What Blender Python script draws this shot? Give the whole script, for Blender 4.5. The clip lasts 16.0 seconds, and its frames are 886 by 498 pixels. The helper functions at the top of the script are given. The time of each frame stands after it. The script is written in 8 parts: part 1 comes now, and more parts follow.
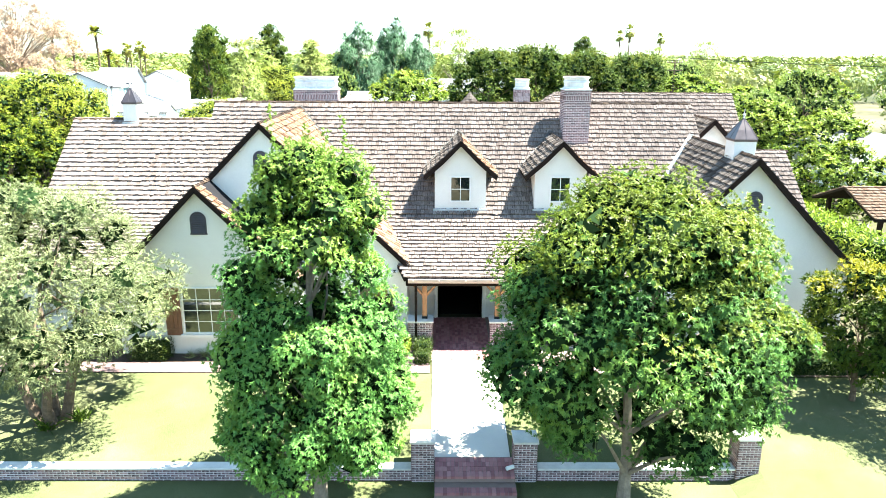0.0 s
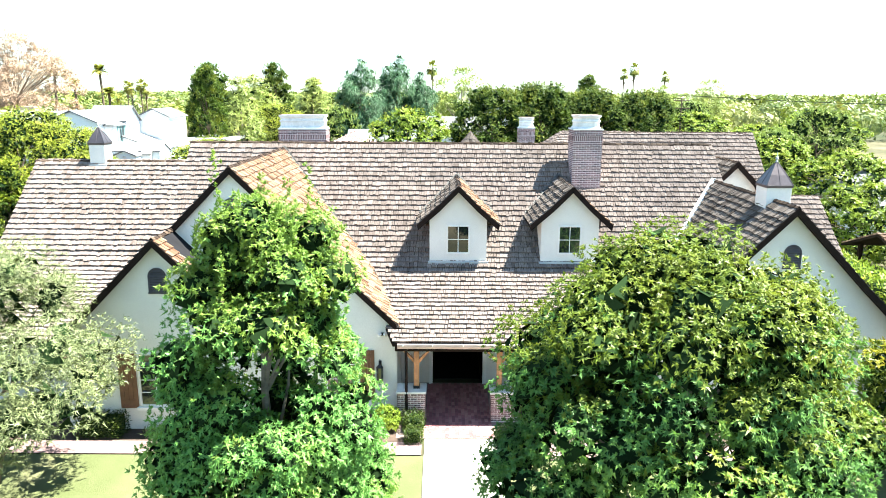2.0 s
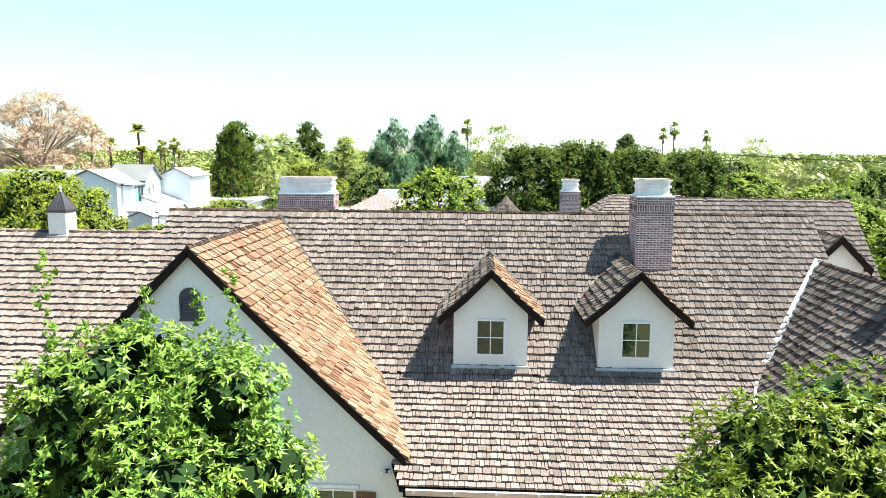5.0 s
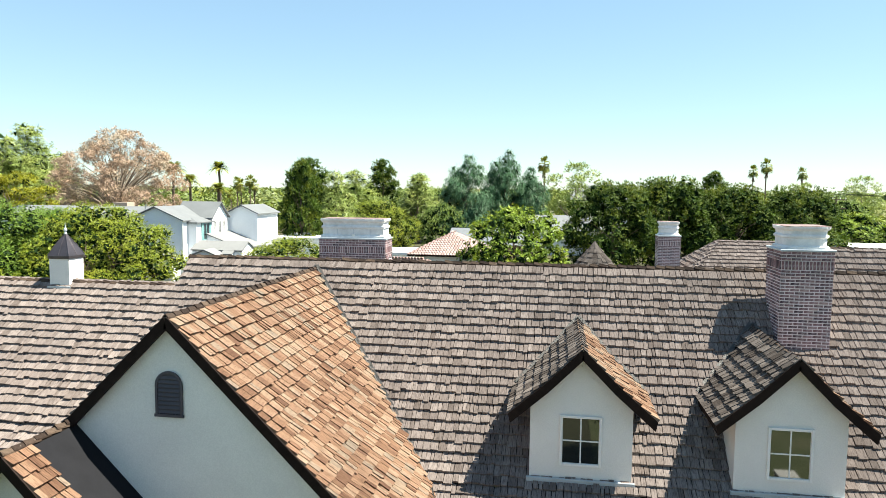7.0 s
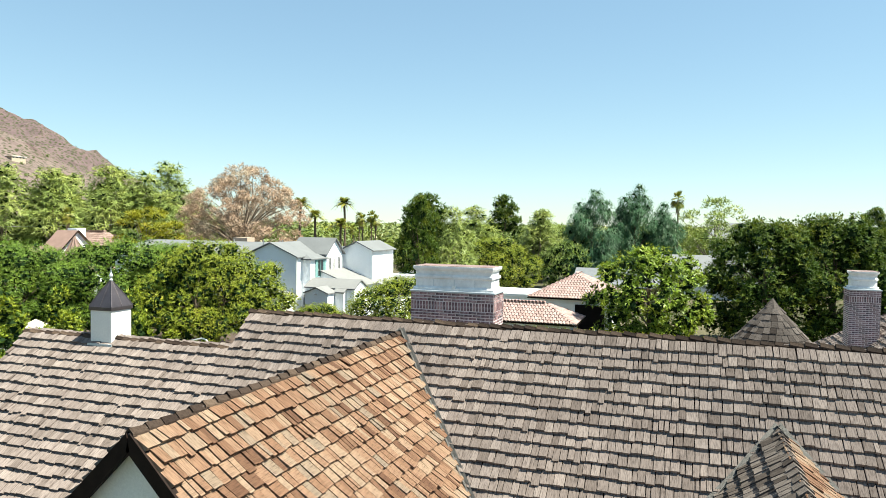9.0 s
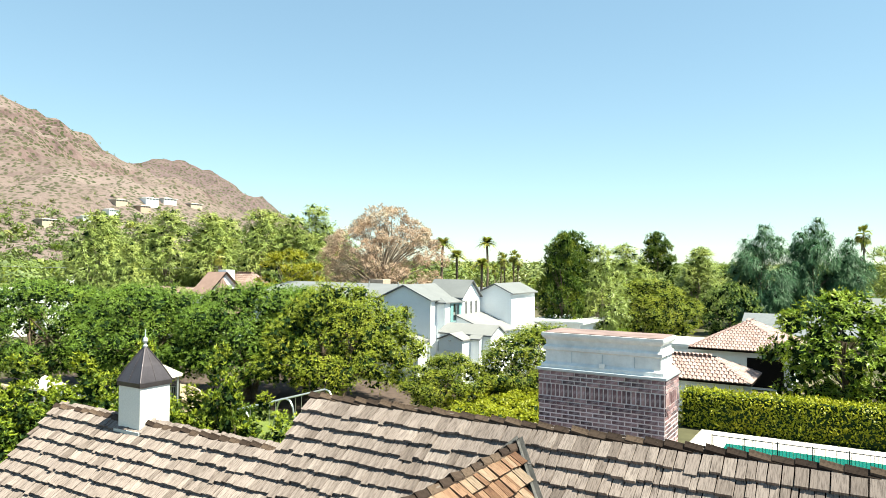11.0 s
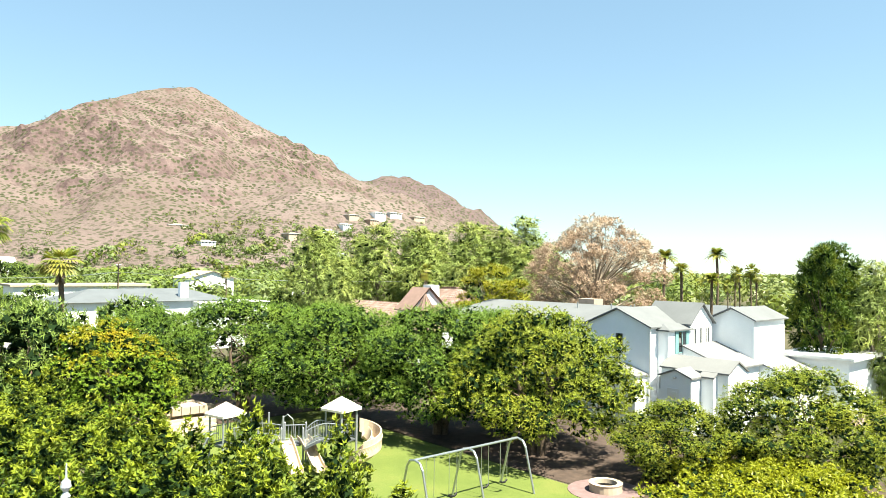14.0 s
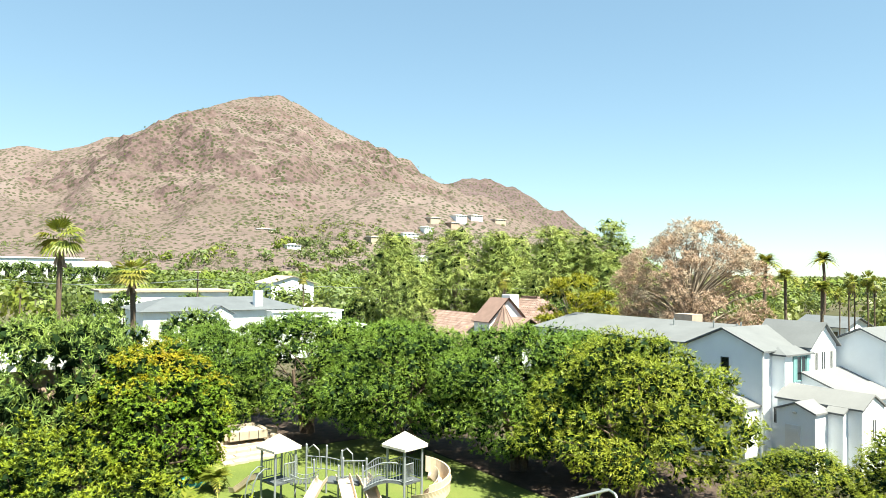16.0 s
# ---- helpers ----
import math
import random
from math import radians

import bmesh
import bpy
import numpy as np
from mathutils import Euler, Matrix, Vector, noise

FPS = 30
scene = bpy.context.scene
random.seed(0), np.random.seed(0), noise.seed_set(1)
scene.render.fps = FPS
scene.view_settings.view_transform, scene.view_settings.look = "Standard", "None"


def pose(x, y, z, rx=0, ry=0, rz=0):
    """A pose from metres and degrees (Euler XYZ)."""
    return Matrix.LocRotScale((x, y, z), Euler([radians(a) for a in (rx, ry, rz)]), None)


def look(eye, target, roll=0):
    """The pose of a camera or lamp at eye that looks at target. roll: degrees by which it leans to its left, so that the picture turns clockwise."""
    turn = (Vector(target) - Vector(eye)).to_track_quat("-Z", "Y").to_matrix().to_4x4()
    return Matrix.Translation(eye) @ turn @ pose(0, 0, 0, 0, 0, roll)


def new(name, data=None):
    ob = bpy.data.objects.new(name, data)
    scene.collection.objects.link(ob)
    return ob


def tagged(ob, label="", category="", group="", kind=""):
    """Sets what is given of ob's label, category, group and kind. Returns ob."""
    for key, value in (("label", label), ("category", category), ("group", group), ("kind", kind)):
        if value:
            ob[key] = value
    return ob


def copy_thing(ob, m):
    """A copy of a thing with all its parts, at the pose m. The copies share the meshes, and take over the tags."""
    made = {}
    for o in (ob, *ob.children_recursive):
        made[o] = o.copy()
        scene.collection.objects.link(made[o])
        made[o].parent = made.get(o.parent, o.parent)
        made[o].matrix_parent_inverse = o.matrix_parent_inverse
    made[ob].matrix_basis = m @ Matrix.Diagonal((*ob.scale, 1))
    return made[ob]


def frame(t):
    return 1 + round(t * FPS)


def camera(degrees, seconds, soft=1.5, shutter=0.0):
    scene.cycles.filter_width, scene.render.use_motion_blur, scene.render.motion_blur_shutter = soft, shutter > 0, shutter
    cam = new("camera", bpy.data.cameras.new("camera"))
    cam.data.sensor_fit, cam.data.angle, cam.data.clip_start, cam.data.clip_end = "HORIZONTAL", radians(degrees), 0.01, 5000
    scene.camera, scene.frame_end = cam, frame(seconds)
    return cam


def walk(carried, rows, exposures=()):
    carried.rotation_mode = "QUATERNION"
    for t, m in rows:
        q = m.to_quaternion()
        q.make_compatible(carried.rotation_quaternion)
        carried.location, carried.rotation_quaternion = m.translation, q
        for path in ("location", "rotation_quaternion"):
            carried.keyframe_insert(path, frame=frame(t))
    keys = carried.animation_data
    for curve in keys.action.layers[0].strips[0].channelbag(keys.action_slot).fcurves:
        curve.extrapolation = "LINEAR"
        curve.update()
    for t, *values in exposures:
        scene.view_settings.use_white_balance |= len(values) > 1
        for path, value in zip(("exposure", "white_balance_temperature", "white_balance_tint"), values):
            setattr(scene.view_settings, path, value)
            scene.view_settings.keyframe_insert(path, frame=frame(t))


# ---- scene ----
cam = camera(64.8, 16.0, soft=0.55)
PATH = [
    (0, (0.473, -0.096, 10.348), (0.486, 1.831, 9.81), 0.3),
    (0.5, (0.555, 0.706, 10.331), (0.568, 2.639, 9.818), 0.3),
    (1, (0.665, 1.456, 10.308), (0.677, 3.396, 9.82), 0.3),
    (1.5, (0.76, 2.223, 10.308), (0.77, 4.169, 9.845), 0.3),
    (2, (0.815, 2.962, 10.289), (0.814, 4.914, 9.851), 0.3),
    (2.5, (0.863, 3.712, 10.284), (0.847, 5.669, 9.871), 0.3),
    (3, (0.936, 4.516, 10.308), (0.906, 6.478, 9.92), 0.3),
    (3.5, (0.984, 5.437, 10.308), (0.943, 7.403, 9.947), 0.3),
    (6, (0.964, 10.891, 10.238), (0.773, 12.87, 10.014), 0.3),
    (6.5, (0.871, 12.127, 10.277), (0.618, 14.101, 10.078), 0.3),
    (7, (0.738, 13.419, 10.234), (0.422, 15.386, 10.062), 0.5),
    (7.5, (0.584, 14.675, 10.249), (0.188, 16.63, 10.102), 0.6),
    (8, (0.383, 15.902, 10.293), (-0.102, 17.839, 10.17), 0.7),
    (8.5, (0.131, 17.091, 10.358), (-0.442, 19.004, 10.258), 0.6),
    (9, (-0.142, 18.268, 10.332), (-0.799, 20.155, 10.258), 0.8),
    (11.5, (-2.366, 24.376, 10.518), (-3.491, 26.029, 10.574), 0.6),
    (12, (-3.018, 25.53, 10.569), (-4.232, 27.119, 10.627), 0.8),
    (12.5, (-3.546, 26.583, 10.695), (-4.843, 28.104, 10.75), 0.9),
    (13, (-4.122, 27.636, 10.795), (-5.495, 29.089, 10.852), 0.8),
    (13.5, (-4.861, 28.67, 10.971), (-6.303, 30.055, 11.027), 0.7),
    (14, (-5.664, 29.6, 11.074), (-7.168, 30.917, 11.132), 0.7),
    (14.5, (-6.512, 30.48, 11.23), (-8.067, 31.737, 11.288), 0.7),
    (15, (-7.395, 31.37, 11.44), (-8.989, 32.575, 11.497), 0.8),
    (15.5, (-8.27, 32.189, 11.645), (-9.892, 33.357, 11.704), 0.7),
    (16, (-9.175, 32.988, 11.888), (-10.822, 34.121, 11.949), 0.7),
]
# seconds, stops, kelvin, tint: the picture darkens as the camera rises over the roof
EXPOSURES = [(0.0, 3.30, 6350, 3), (1.5, 3.10, 6350, 3), (3.5, 2.84, 6350, 2), (6.0, 2.16, 6550, 3), (8.0, 1.78, 6550, 3), (9.0, 1.76, 6600, 0), (11.5, 2.00, 6780, -2), (13.5, 2.10, 6870, 0), (16.0, 1.95, 6680, -1)]
walk(cam, [(t, look(eye, target, roll)) for t, eye, target, roll in PATH], EXPOSURES)

# ---- world and sun ----
SUN = Vector((0.49, 0.06, 0.88)).normalized()
world = bpy.data.worlds.new("world")
scene.world = world
world.use_nodes = True
sky = world.node_tree.nodes.new("ShaderNodeTexSky")
sky.sky_type, sky.sun_disc = "NISHITA", False
sky.sun_elevation = math.asin(SUN.z)
sky.sun_rotation = math.atan2(SUN.x, SUN.y)
sky.air_density, sky.dust_density, sky.ozone_density, sky.altitude = 1.0, 0.0, 1.6, 400
vivid = world.node_tree.nodes.new("ShaderNodeHueSaturation")
vivid.inputs["Hue"].default_value, vivid.inputs["Saturation"].default_value = 0.500, 1.08
soft = world.node_tree.nodes.new("ShaderNodeGamma")
soft.inputs["Gamma"].default_value = 0.58
world.node_tree.links.new(sky.outputs[0], soft.inputs["Color"])
tint = world.node_tree.nodes.new("ShaderNodeMix")
tint.data_type, tint.blend_type = "RGBA", "MULTIPLY"
tint.inputs[0].default_value, tint.inputs[7].default_value = 1.0, (0.862, 0.98, 1.055, 1.0)
world.node_tree.links.new(soft.outputs[0], tint.inputs[6])
world.node_tree.links.new(tint.outputs[2], vivid.inputs["Color"])
world.node_tree.links.new(vivid.outputs[0], world.node_tree.nodes["Background"].inputs[0])
world.node_tree.nodes["Background"].inputs[1].default_value = 0.100
sun = new("sun", bpy.data.lights.new("sun", "SUN"))
sun.data.energy, sun.data.angle, sun.data.color = 5.0, radians(0.53), (1.0, 0.94, 0.85)
sun.matrix_world = look(SUN * 60, (0, 0, 0))


# ---- materials ----
def nodes(name):
    m = bpy.data.materials.new(name)
    m.use_nodes = True
    nt = m.node_tree
    return m, nt, nt.nodes["Principled BSDF"]


def node(nt, kind, **values):
    n = nt.nodes.new(kind)
    for k, v in values.items():
        if k in n.inputs:
            n.inputs[k].default_value = v
    return n


def ramp(nt, fac, stops):
    n = nt.nodes.new("ShaderNodeValToRGB")
    e = n.color_ramp.elements
    while len(e) < len(stops):
        e.new(0.5)
    for el, (p, c) in zip(e, stops):
        el.position, el.color = p, (*c, 1)
    nt.links.new(fac, n.inputs[0])
    return n.outputs[0]


def noise_out(nt, scale, detail=4, coord="Object", stretch=(1, 1, 1), rough=0.6):
    tc = nt.nodes.new("ShaderNodeTexCoord")
    mp = nt.nodes.new("ShaderNodeMapping")
    mp.inputs["Scale"].default_value = stretch
    nt.links.new(tc.outputs[coord], mp.inputs[0])
    n = node(nt, "ShaderNodeTexNoise", Scale=scale, Detail=detail, Roughness=rough)
    nt.links.new(mp.outputs[0], n.inputs["Vector"])
    return n.outputs[0]


def mix(nt, a, b, fac, mode="MIX"):
    n = nt.nodes.new("ShaderNodeMix")
    n.data_type, n.blend_type = "RGBA", mode
    for sock, v in ((n.inputs[0], fac), (n.inputs[6], a), (n.inputs[7], b)):
        if hasattr(v, "links"):
            nt.links.new(v, sock)
        elif isinstance(v, tuple):
            sock.default_value = (*v, 1)
        else:
            sock.default_value = v
    return n.outputs[2]


def bump(nt, bsdf, height, strength=0.3, distance=0.02):
    b = node(nt, "ShaderNodeBump", Strength=strength, Distance=distance)
    nt.links.new(height, b.inputs["Height"])
    nt.links.new(b.outputs[0], bsdf.inputs["Normal"])


def piece_random(nt):
    """One random number a piece, for pieces that are objects and for joined ones."""
    a, b = nt.nodes.new("ShaderNodeObjectInfo"), nt.nodes.new("ShaderNodeNewGeometry")
    s = nt.nodes.new("ShaderNodeMath")
    s.operation = "ADD"
    nt.links.new(a.outputs["Random"], s.inputs[0])
    nt.links.new(b.outputs["Random Per Island"], s.inputs[1])
    f = nt.nodes.new("ShaderNodeMath")
    f.operation = "FRACT"
    nt.links.new(s.outputs[0], f.inputs[0])
    return f.outputs[0]


def plain(name, colour, rough=0.6, metal=0.0, scale=3.0, vary=0.12, fine=60.0, relief=0.15, spec=0.4):
    """A surface with slow and fine variation of one colour."""
    m, nt, b = nodes(name)
    lo = tuple(c * (1 - vary) for c in colour)
    hi = tuple(min(1, c * (1 + vary)) for c in colour)
    c1 = ramp(nt, noise_out(nt, scale), [(0.3, lo), (0.7, hi)])
    c2 = mix(nt, c1, ramp(nt, noise_out(nt, fine, 3), [(0.35, (0.8, 0.8, 0.8)), (0.65, (1, 1, 1))]), 0.5, "MULTIPLY")
    nt.links.new(c2, b.inputs["Base Color"])
    b.inputs["Roughness"].default_value, b.inputs["Metallic"].default_value = rough, metal
    b.inputs["Specular IOR Level"].default_value = spec
    if relief:
        bump(nt, b, noise_out(nt, fine, 3), relief, 0.01)
    return m


def shake_material(name, stops, stretch):
    m, nt, b = nodes(name)
    base = ramp(nt, piece_random(nt), [(f, (1.56 * r, 1.48 * g, 1.44 * b_)) for f, (r, g, b_) in stops])
    grain = noise_out(nt, 9, 4, stretch=stretch)
    c = mix(nt, base, ramp(nt, grain, [(0.34, (0.42, 0.40, 0.39)), (0.56, (1.12, 1.11, 1.10))]), 0.8, "MULTIPLY")
    c = mix(nt, c, ramp(nt, noise_out(nt, 0.55, 4), [(0.35, (0.78, 0.77, 0.77)), (0.65, (1.08, 1.06, 1.04))]), 0.7, "MULTIPLY")
    nt.links.new(c, b.inputs["Base Color"])
    b.inputs["Roughness"].default_value = 0.85
    b.inputs["Diffuse Roughness"].default_value = 1.0
    b.inputs["Specular IOR Level"].default_value = 0.06
    bump(nt, b, grain, 0.6, 0.016)
    return m


def leaf_material(name, dark, light, tip=None, hue_scale=0.9, gloss=0.45, gain=1.0, thin=0.24):
    """Leaves: each of its own shade, with slow change through the crown and light coming through."""
    dark, light, tip = [tuple(min(0.4, v * k * gain) for v, k in zip(c or light, (1.16, 0.96, 0.50))) for c in (dark, light, tip)]
    m, nt, b = nodes(name)
    geo = nt.nodes.new("ShaderNodeNewGeometry")
    c = ramp(nt, geo.outputs["Random Per Island"], [(0.0, dark), (1.0, light)])
    slow = noise_out(nt, hue_scale, 3)
    c = mix(nt, c, tip or light, ramp(nt, slow, [(0.5, (0, 0, 0)), (0.72, (1, 1, 1))]))
    nt.links.new(c, b.inputs["Base Color"])
    b.inputs["Roughness"].default_value = gloss
    b.inputs["Specular IOR Level"].default_value = 0.25
    tr = nt.nodes.new("ShaderNodeBsdfTranslucent")
    nt.links.new(mix(nt, c, (1.0, 1.0, 0.35), 0.35, "MULTIPLY"), tr.inputs[0])
    mx = nt.nodes.new("ShaderNodeMixShader")
    mx.inputs[0].default_value = thin
    nt.links.new(b.outputs[0], mx.inputs[1])
    nt.links.new(tr.outputs[0], mx.inputs[2])
    nt.links.new(mx.outputs[0], nt.nodes["Material Output"].inputs[0])
    return m


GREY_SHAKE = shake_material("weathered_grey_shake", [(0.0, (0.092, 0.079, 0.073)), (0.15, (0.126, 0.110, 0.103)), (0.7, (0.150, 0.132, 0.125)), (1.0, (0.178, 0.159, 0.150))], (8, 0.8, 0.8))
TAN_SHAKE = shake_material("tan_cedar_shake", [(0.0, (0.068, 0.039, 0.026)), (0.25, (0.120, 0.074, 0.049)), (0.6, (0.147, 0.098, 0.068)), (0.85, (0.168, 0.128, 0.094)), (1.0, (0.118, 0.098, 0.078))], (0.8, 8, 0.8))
# darker copy of the grey shake: shade of the left slopes put into colour
DIM_SHAKE = shake_material("dim_grey_shake", [(0.0, (0.034, 0.029, 0.026)), (0.4, (0.068, 0.061, 0.056)), (1.0, (0.118, 0.107, 0.099))], (1.2, 14, 1.2))
BROWN_SHAKE = shake_material("brown_pavilion_shake", [(0.0, (0.074, 0.050, 0.037)), (0.5, (0.118, 0.087, 0.065)), (1.0, (0.161, 0.124, 0.096))], (14, 1.2, 1.2))
RIDGE_SHAKE = shake_material("dark_ridge_shake", [(0.0, (0.019, 0.014, 0.012)), (0.5, (0.037, 0.028, 0.023)), (1.0, (0.074, 0.056, 0.043))], (3, 3, 3))
DECK = plain("roof_underlay", (0.016, 0.012, 0.010), 0.95, spec=0.05)
STUCCO = plain("cream_stucco", (0.74, 0.72, 0.68), 0.85, scale=0.8, vary=0.05, fine=45, relief=0.25, spec=0.2)
WHITE_WALL = plain("white_render", (0.84, 0.86, 0.88), 0.8, scale=0.5, vary=0.05, fine=30, relief=0.1, spec=0.2)
WHITE_TRIM = plain("white_trim", (0.78, 0.77, 0.74), 0.5, scale=2, vary=0.04)
CAP_WHITE = plain("painted_chimney_cap", (0.70, 0.70, 0.69), 0.7, scale=2.5, vary=0.16, fine=12, relief=0.3)
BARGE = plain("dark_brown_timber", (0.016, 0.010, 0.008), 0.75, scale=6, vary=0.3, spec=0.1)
CEDAR = plain("cedar_post", (0.42, 0.20, 0.09), 0.6, scale=6, vary=0.25)
SHUTTER = plain("brown_shutter", (0.16, 0.075, 0.04), 0.55, scale=5, vary=0.2)
LEAD = plain("dark_standing_seam_metal", (0.10, 0.085, 0.09), 0.35, 0.7, scale=3, vary=0.2)
VALLEY_METAL = plain("weathered_valley_metal", (0.13, 0.125, 0.12), 0.6, 0.2)
FLASH = plain("blue_grey_flashing", (0.45, 0.49, 0.52), 0.5, 0.3)
MORTAR = plain("pale_mortar", (0.72, 0.65, 0.64), 0.9, scale=4, vary=0.08, fine=80, relief=0.3)
IRON = plain("black_iron", (0.025, 0.025, 0.028), 0.45, 0.6)
VENT = plain("vent_slats_grey", (0.075, 0.068, 0.078), 0.6, spec=0.2)
# near-black that paints the shade inside the hall and veranda
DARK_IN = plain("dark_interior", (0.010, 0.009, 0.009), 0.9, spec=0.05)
STONE_CAP = plain("pale_stone_cap", (0.62, 0.60, 0.56), 0.75, scale=4, vary=0.1)
PAVER_JOINT = plain("paver_joint", (0.22, 0.16, 0.14), 0.9)
CONCRETE = plain("pale_concrete", (0.56, 0.52, 0.47), 0.85, scale=0.7, vary=0.09, fine=50)
STEEL = plain("galvanised_steel", (0.42, 0.44, 0.45), 0.35, 0.8)
TAN_PLASTIC = plain("tan_plastic", (0.52, 0.41, 0.30), 0.4)
GREY_PAINT = plain("grey_powder_coat", (0.27, 0.29, 0.31), 0.4, 0.3)
DARK_STEEL = plain("dark_grey_deck_coating", (0.10, 0.11, 0.12), 0.5, 0.2)
CREAM_PLASTIC = plain("cream_roof_plastic", (0.60, 0.55, 0.48), 0.45)
GREY_ROOF = plain("pale_grey_shingle", (0.125, 0.131, 0.135), 0.8, scale=0.6, vary=0.1, fine=14, relief=0.3)
BARK = plain("grey_brown_bark", (0.109, 0.078, 0.054), 0.9, scale=9, vary=0.35, fine=40, relief=0.6)
PALE_BARK = plain("pale_bark", (0.224, 0.184, 0.143), 0.9, scale=7, vary=0.3, fine=40, relief=0.5)
SOIL = plain("brown_mulch", (0.060, 0.040, 0.030), 0.95, scale=2, vary=0.35, fine=30, relief=0.6)
SAND = plain("pale_flagstone", (0.394, 0.320, 0.245), 0.85, scale=2, vary=0.15)


def brick_material():
    m, nt, b = nodes("red_brown_brick")
    c = ramp(nt, piece_random(nt), [(0.0, (0.060, 0.036, 0.042)), (0.35, (0.125, 0.068, 0.073)), (0.7, (0.20, 0.108, 0.112)), (1.0, (0.31, 0.205, 0.20))])
    c = mix(nt, c, ramp(nt, noise_out(nt, 18, 4), [(0.3, (0.7, 0.7, 0.7)), (0.7, (1.15, 1.1, 1.1))]), 0.8, "MULTIPLY")
    smear = ramp(nt, noise_out(nt, 7, 5, rough=0.75), [(0.50, (0, 0, 0)), (0.72, (0.75, 0.75, 0.75))])
    c = mix(nt, c, (0.50, 0.43, 0.44), smear)
    nt.links.new(c, b.inputs["Base Color"])
    b.inputs["Roughness"].default_value = 0.85
    bump(nt, b, noise_out(nt, 70, 3), 0.4, 0.01)
    return m


BRICK = brick_material()


def paver_material():
    m, nt, b = nodes("red_brick_paver")
    c = ramp(nt, piece_random(nt), [(0.0, (0.18, 0.066, 0.070)), (0.5, (0.28, 0.110, 0.115)), (1.0, (0.37, 0.18, 0.175))])
    c = mix(nt, c, ramp(nt, noise_out(nt, 6, 4), [(0.3, (0.8, 0.78, 0.78)), (0.7, (1.1, 1.1, 1.1))]), 0.8, "MULTIPLY")
    nt.links.new(c, b.inputs["Base Color"])
    b.inputs["Roughness"].default_value = 0.7
    return m


PAVER = paver_material()
PATIO_TILE = plain("grey_tan_tile", (0.204, 0.160, 0.126), 0.8, scale=5, vary=0.25)
MAUVE_WALK = plain("mauve_brick_walk", (0.170, 0.112, 0.109), 0.85, scale=2.5, vary=0.18, fine=22, relief=0.3)


def tile_material(name, stops):
    m, nt, b = nodes(name)
    c = ramp(nt, piece_random(nt), stops)
    c = mix(nt, c, ramp(nt, noise_out(nt, 1.5, 4), [(0.3, (0.8, 0.8, 0.8)), (0.7, (1.1, 1.1, 1.1))]), 0.8, "MULTIPLY")
    nt.links.new(c, b.inputs["Base Color"])
    b.inputs["Roughness"].default_value = 0.75
    return m


RED_TILE = tile_material("pink_clay_tile", [(0.0, (0.238, 0.152, 0.135)), (0.5, (0.277, 0.191, 0.172)), (1.0, (0.317, 0.231, 0.211))])
BROWN_TILE = tile_material("brown_clay_tile", [(0.0, (0.140, 0.086, 0.068)), (0.5, (0.195, 0.125, 0.102)), (1.0, (0.245, 0.170, 0.142))])


def glass_material():
    m, nt, b = nodes("window_glass")
    b.inputs["Base Color"].default_value = (0.012, 0.014, 0.015, 1)
    b.inputs["Roughness"].default_value = 0.03
    b.inputs["Specular IOR Level"].default_value = 0.5
    b.inputs["IOR"].default_value = 2.0
    return m


GLASS = glass_material()


def grass_material(name, a, b_, c_, scale):
    m, nt, b = nodes(name)
    c = ramp(nt, noise_out(nt, scale, 5), [(0.3, a), (0.55, b_), (0.75, c_)])
    c = mix(nt, c, ramp(nt, noise_out(nt, 40, 4, rough=0.8), [(0.3, (0.55, 0.6, 0.5)), (0.7, (1.2, 1.15, 1.1))]), 0.8, "MULTIPLY")
    nt.links.new(c, b.inputs["Base Color"])
    b.inputs["Roughness"].default_value = 0.9
    b.inputs["Specular IOR Level"].default_value = 0.1
    bump(nt, b, noise_out(nt, 60, 3), 0.8, 0.03)
    return m


LAWN = grass_material("sunlit_lawn", (0.082, 0.098, 0.042), (0.110, 0.122, 0.060), (0.152, 0.147, 0.086), 0.5)
TURF = grass_material("play_turf", (0.102, 0.136, 0.037), (0.129, 0.163, 0.044), (0.163, 0.177, 0.054), 0.3)


def ground_material():
    m, nt, b = nodes("dry_ground")
    c = ramp(nt, noise_out(nt, 0.02, 6), [(0.35, (0.035, 0.042, 0.02)), (0.5, (0.07, 0.066, 0.038)), (0.68, (0.16, 0.135, 0.095))])
    c = mix(nt, c, ramp(nt, noise_out(nt, 0.7, 5), [(0.3, (0.6, 0.6, 0.6)), (0.7, (1.15, 1.15, 1.1))]), 0.8, "MULTIPLY")
    nt.links.new(c, b.inputs["Base Color"])
    b.inputs["Roughness"].default_value = 0.95
    b.inputs["Specular IOR Level"].default_value = 0.1
    return m


GROUND = ground_material()


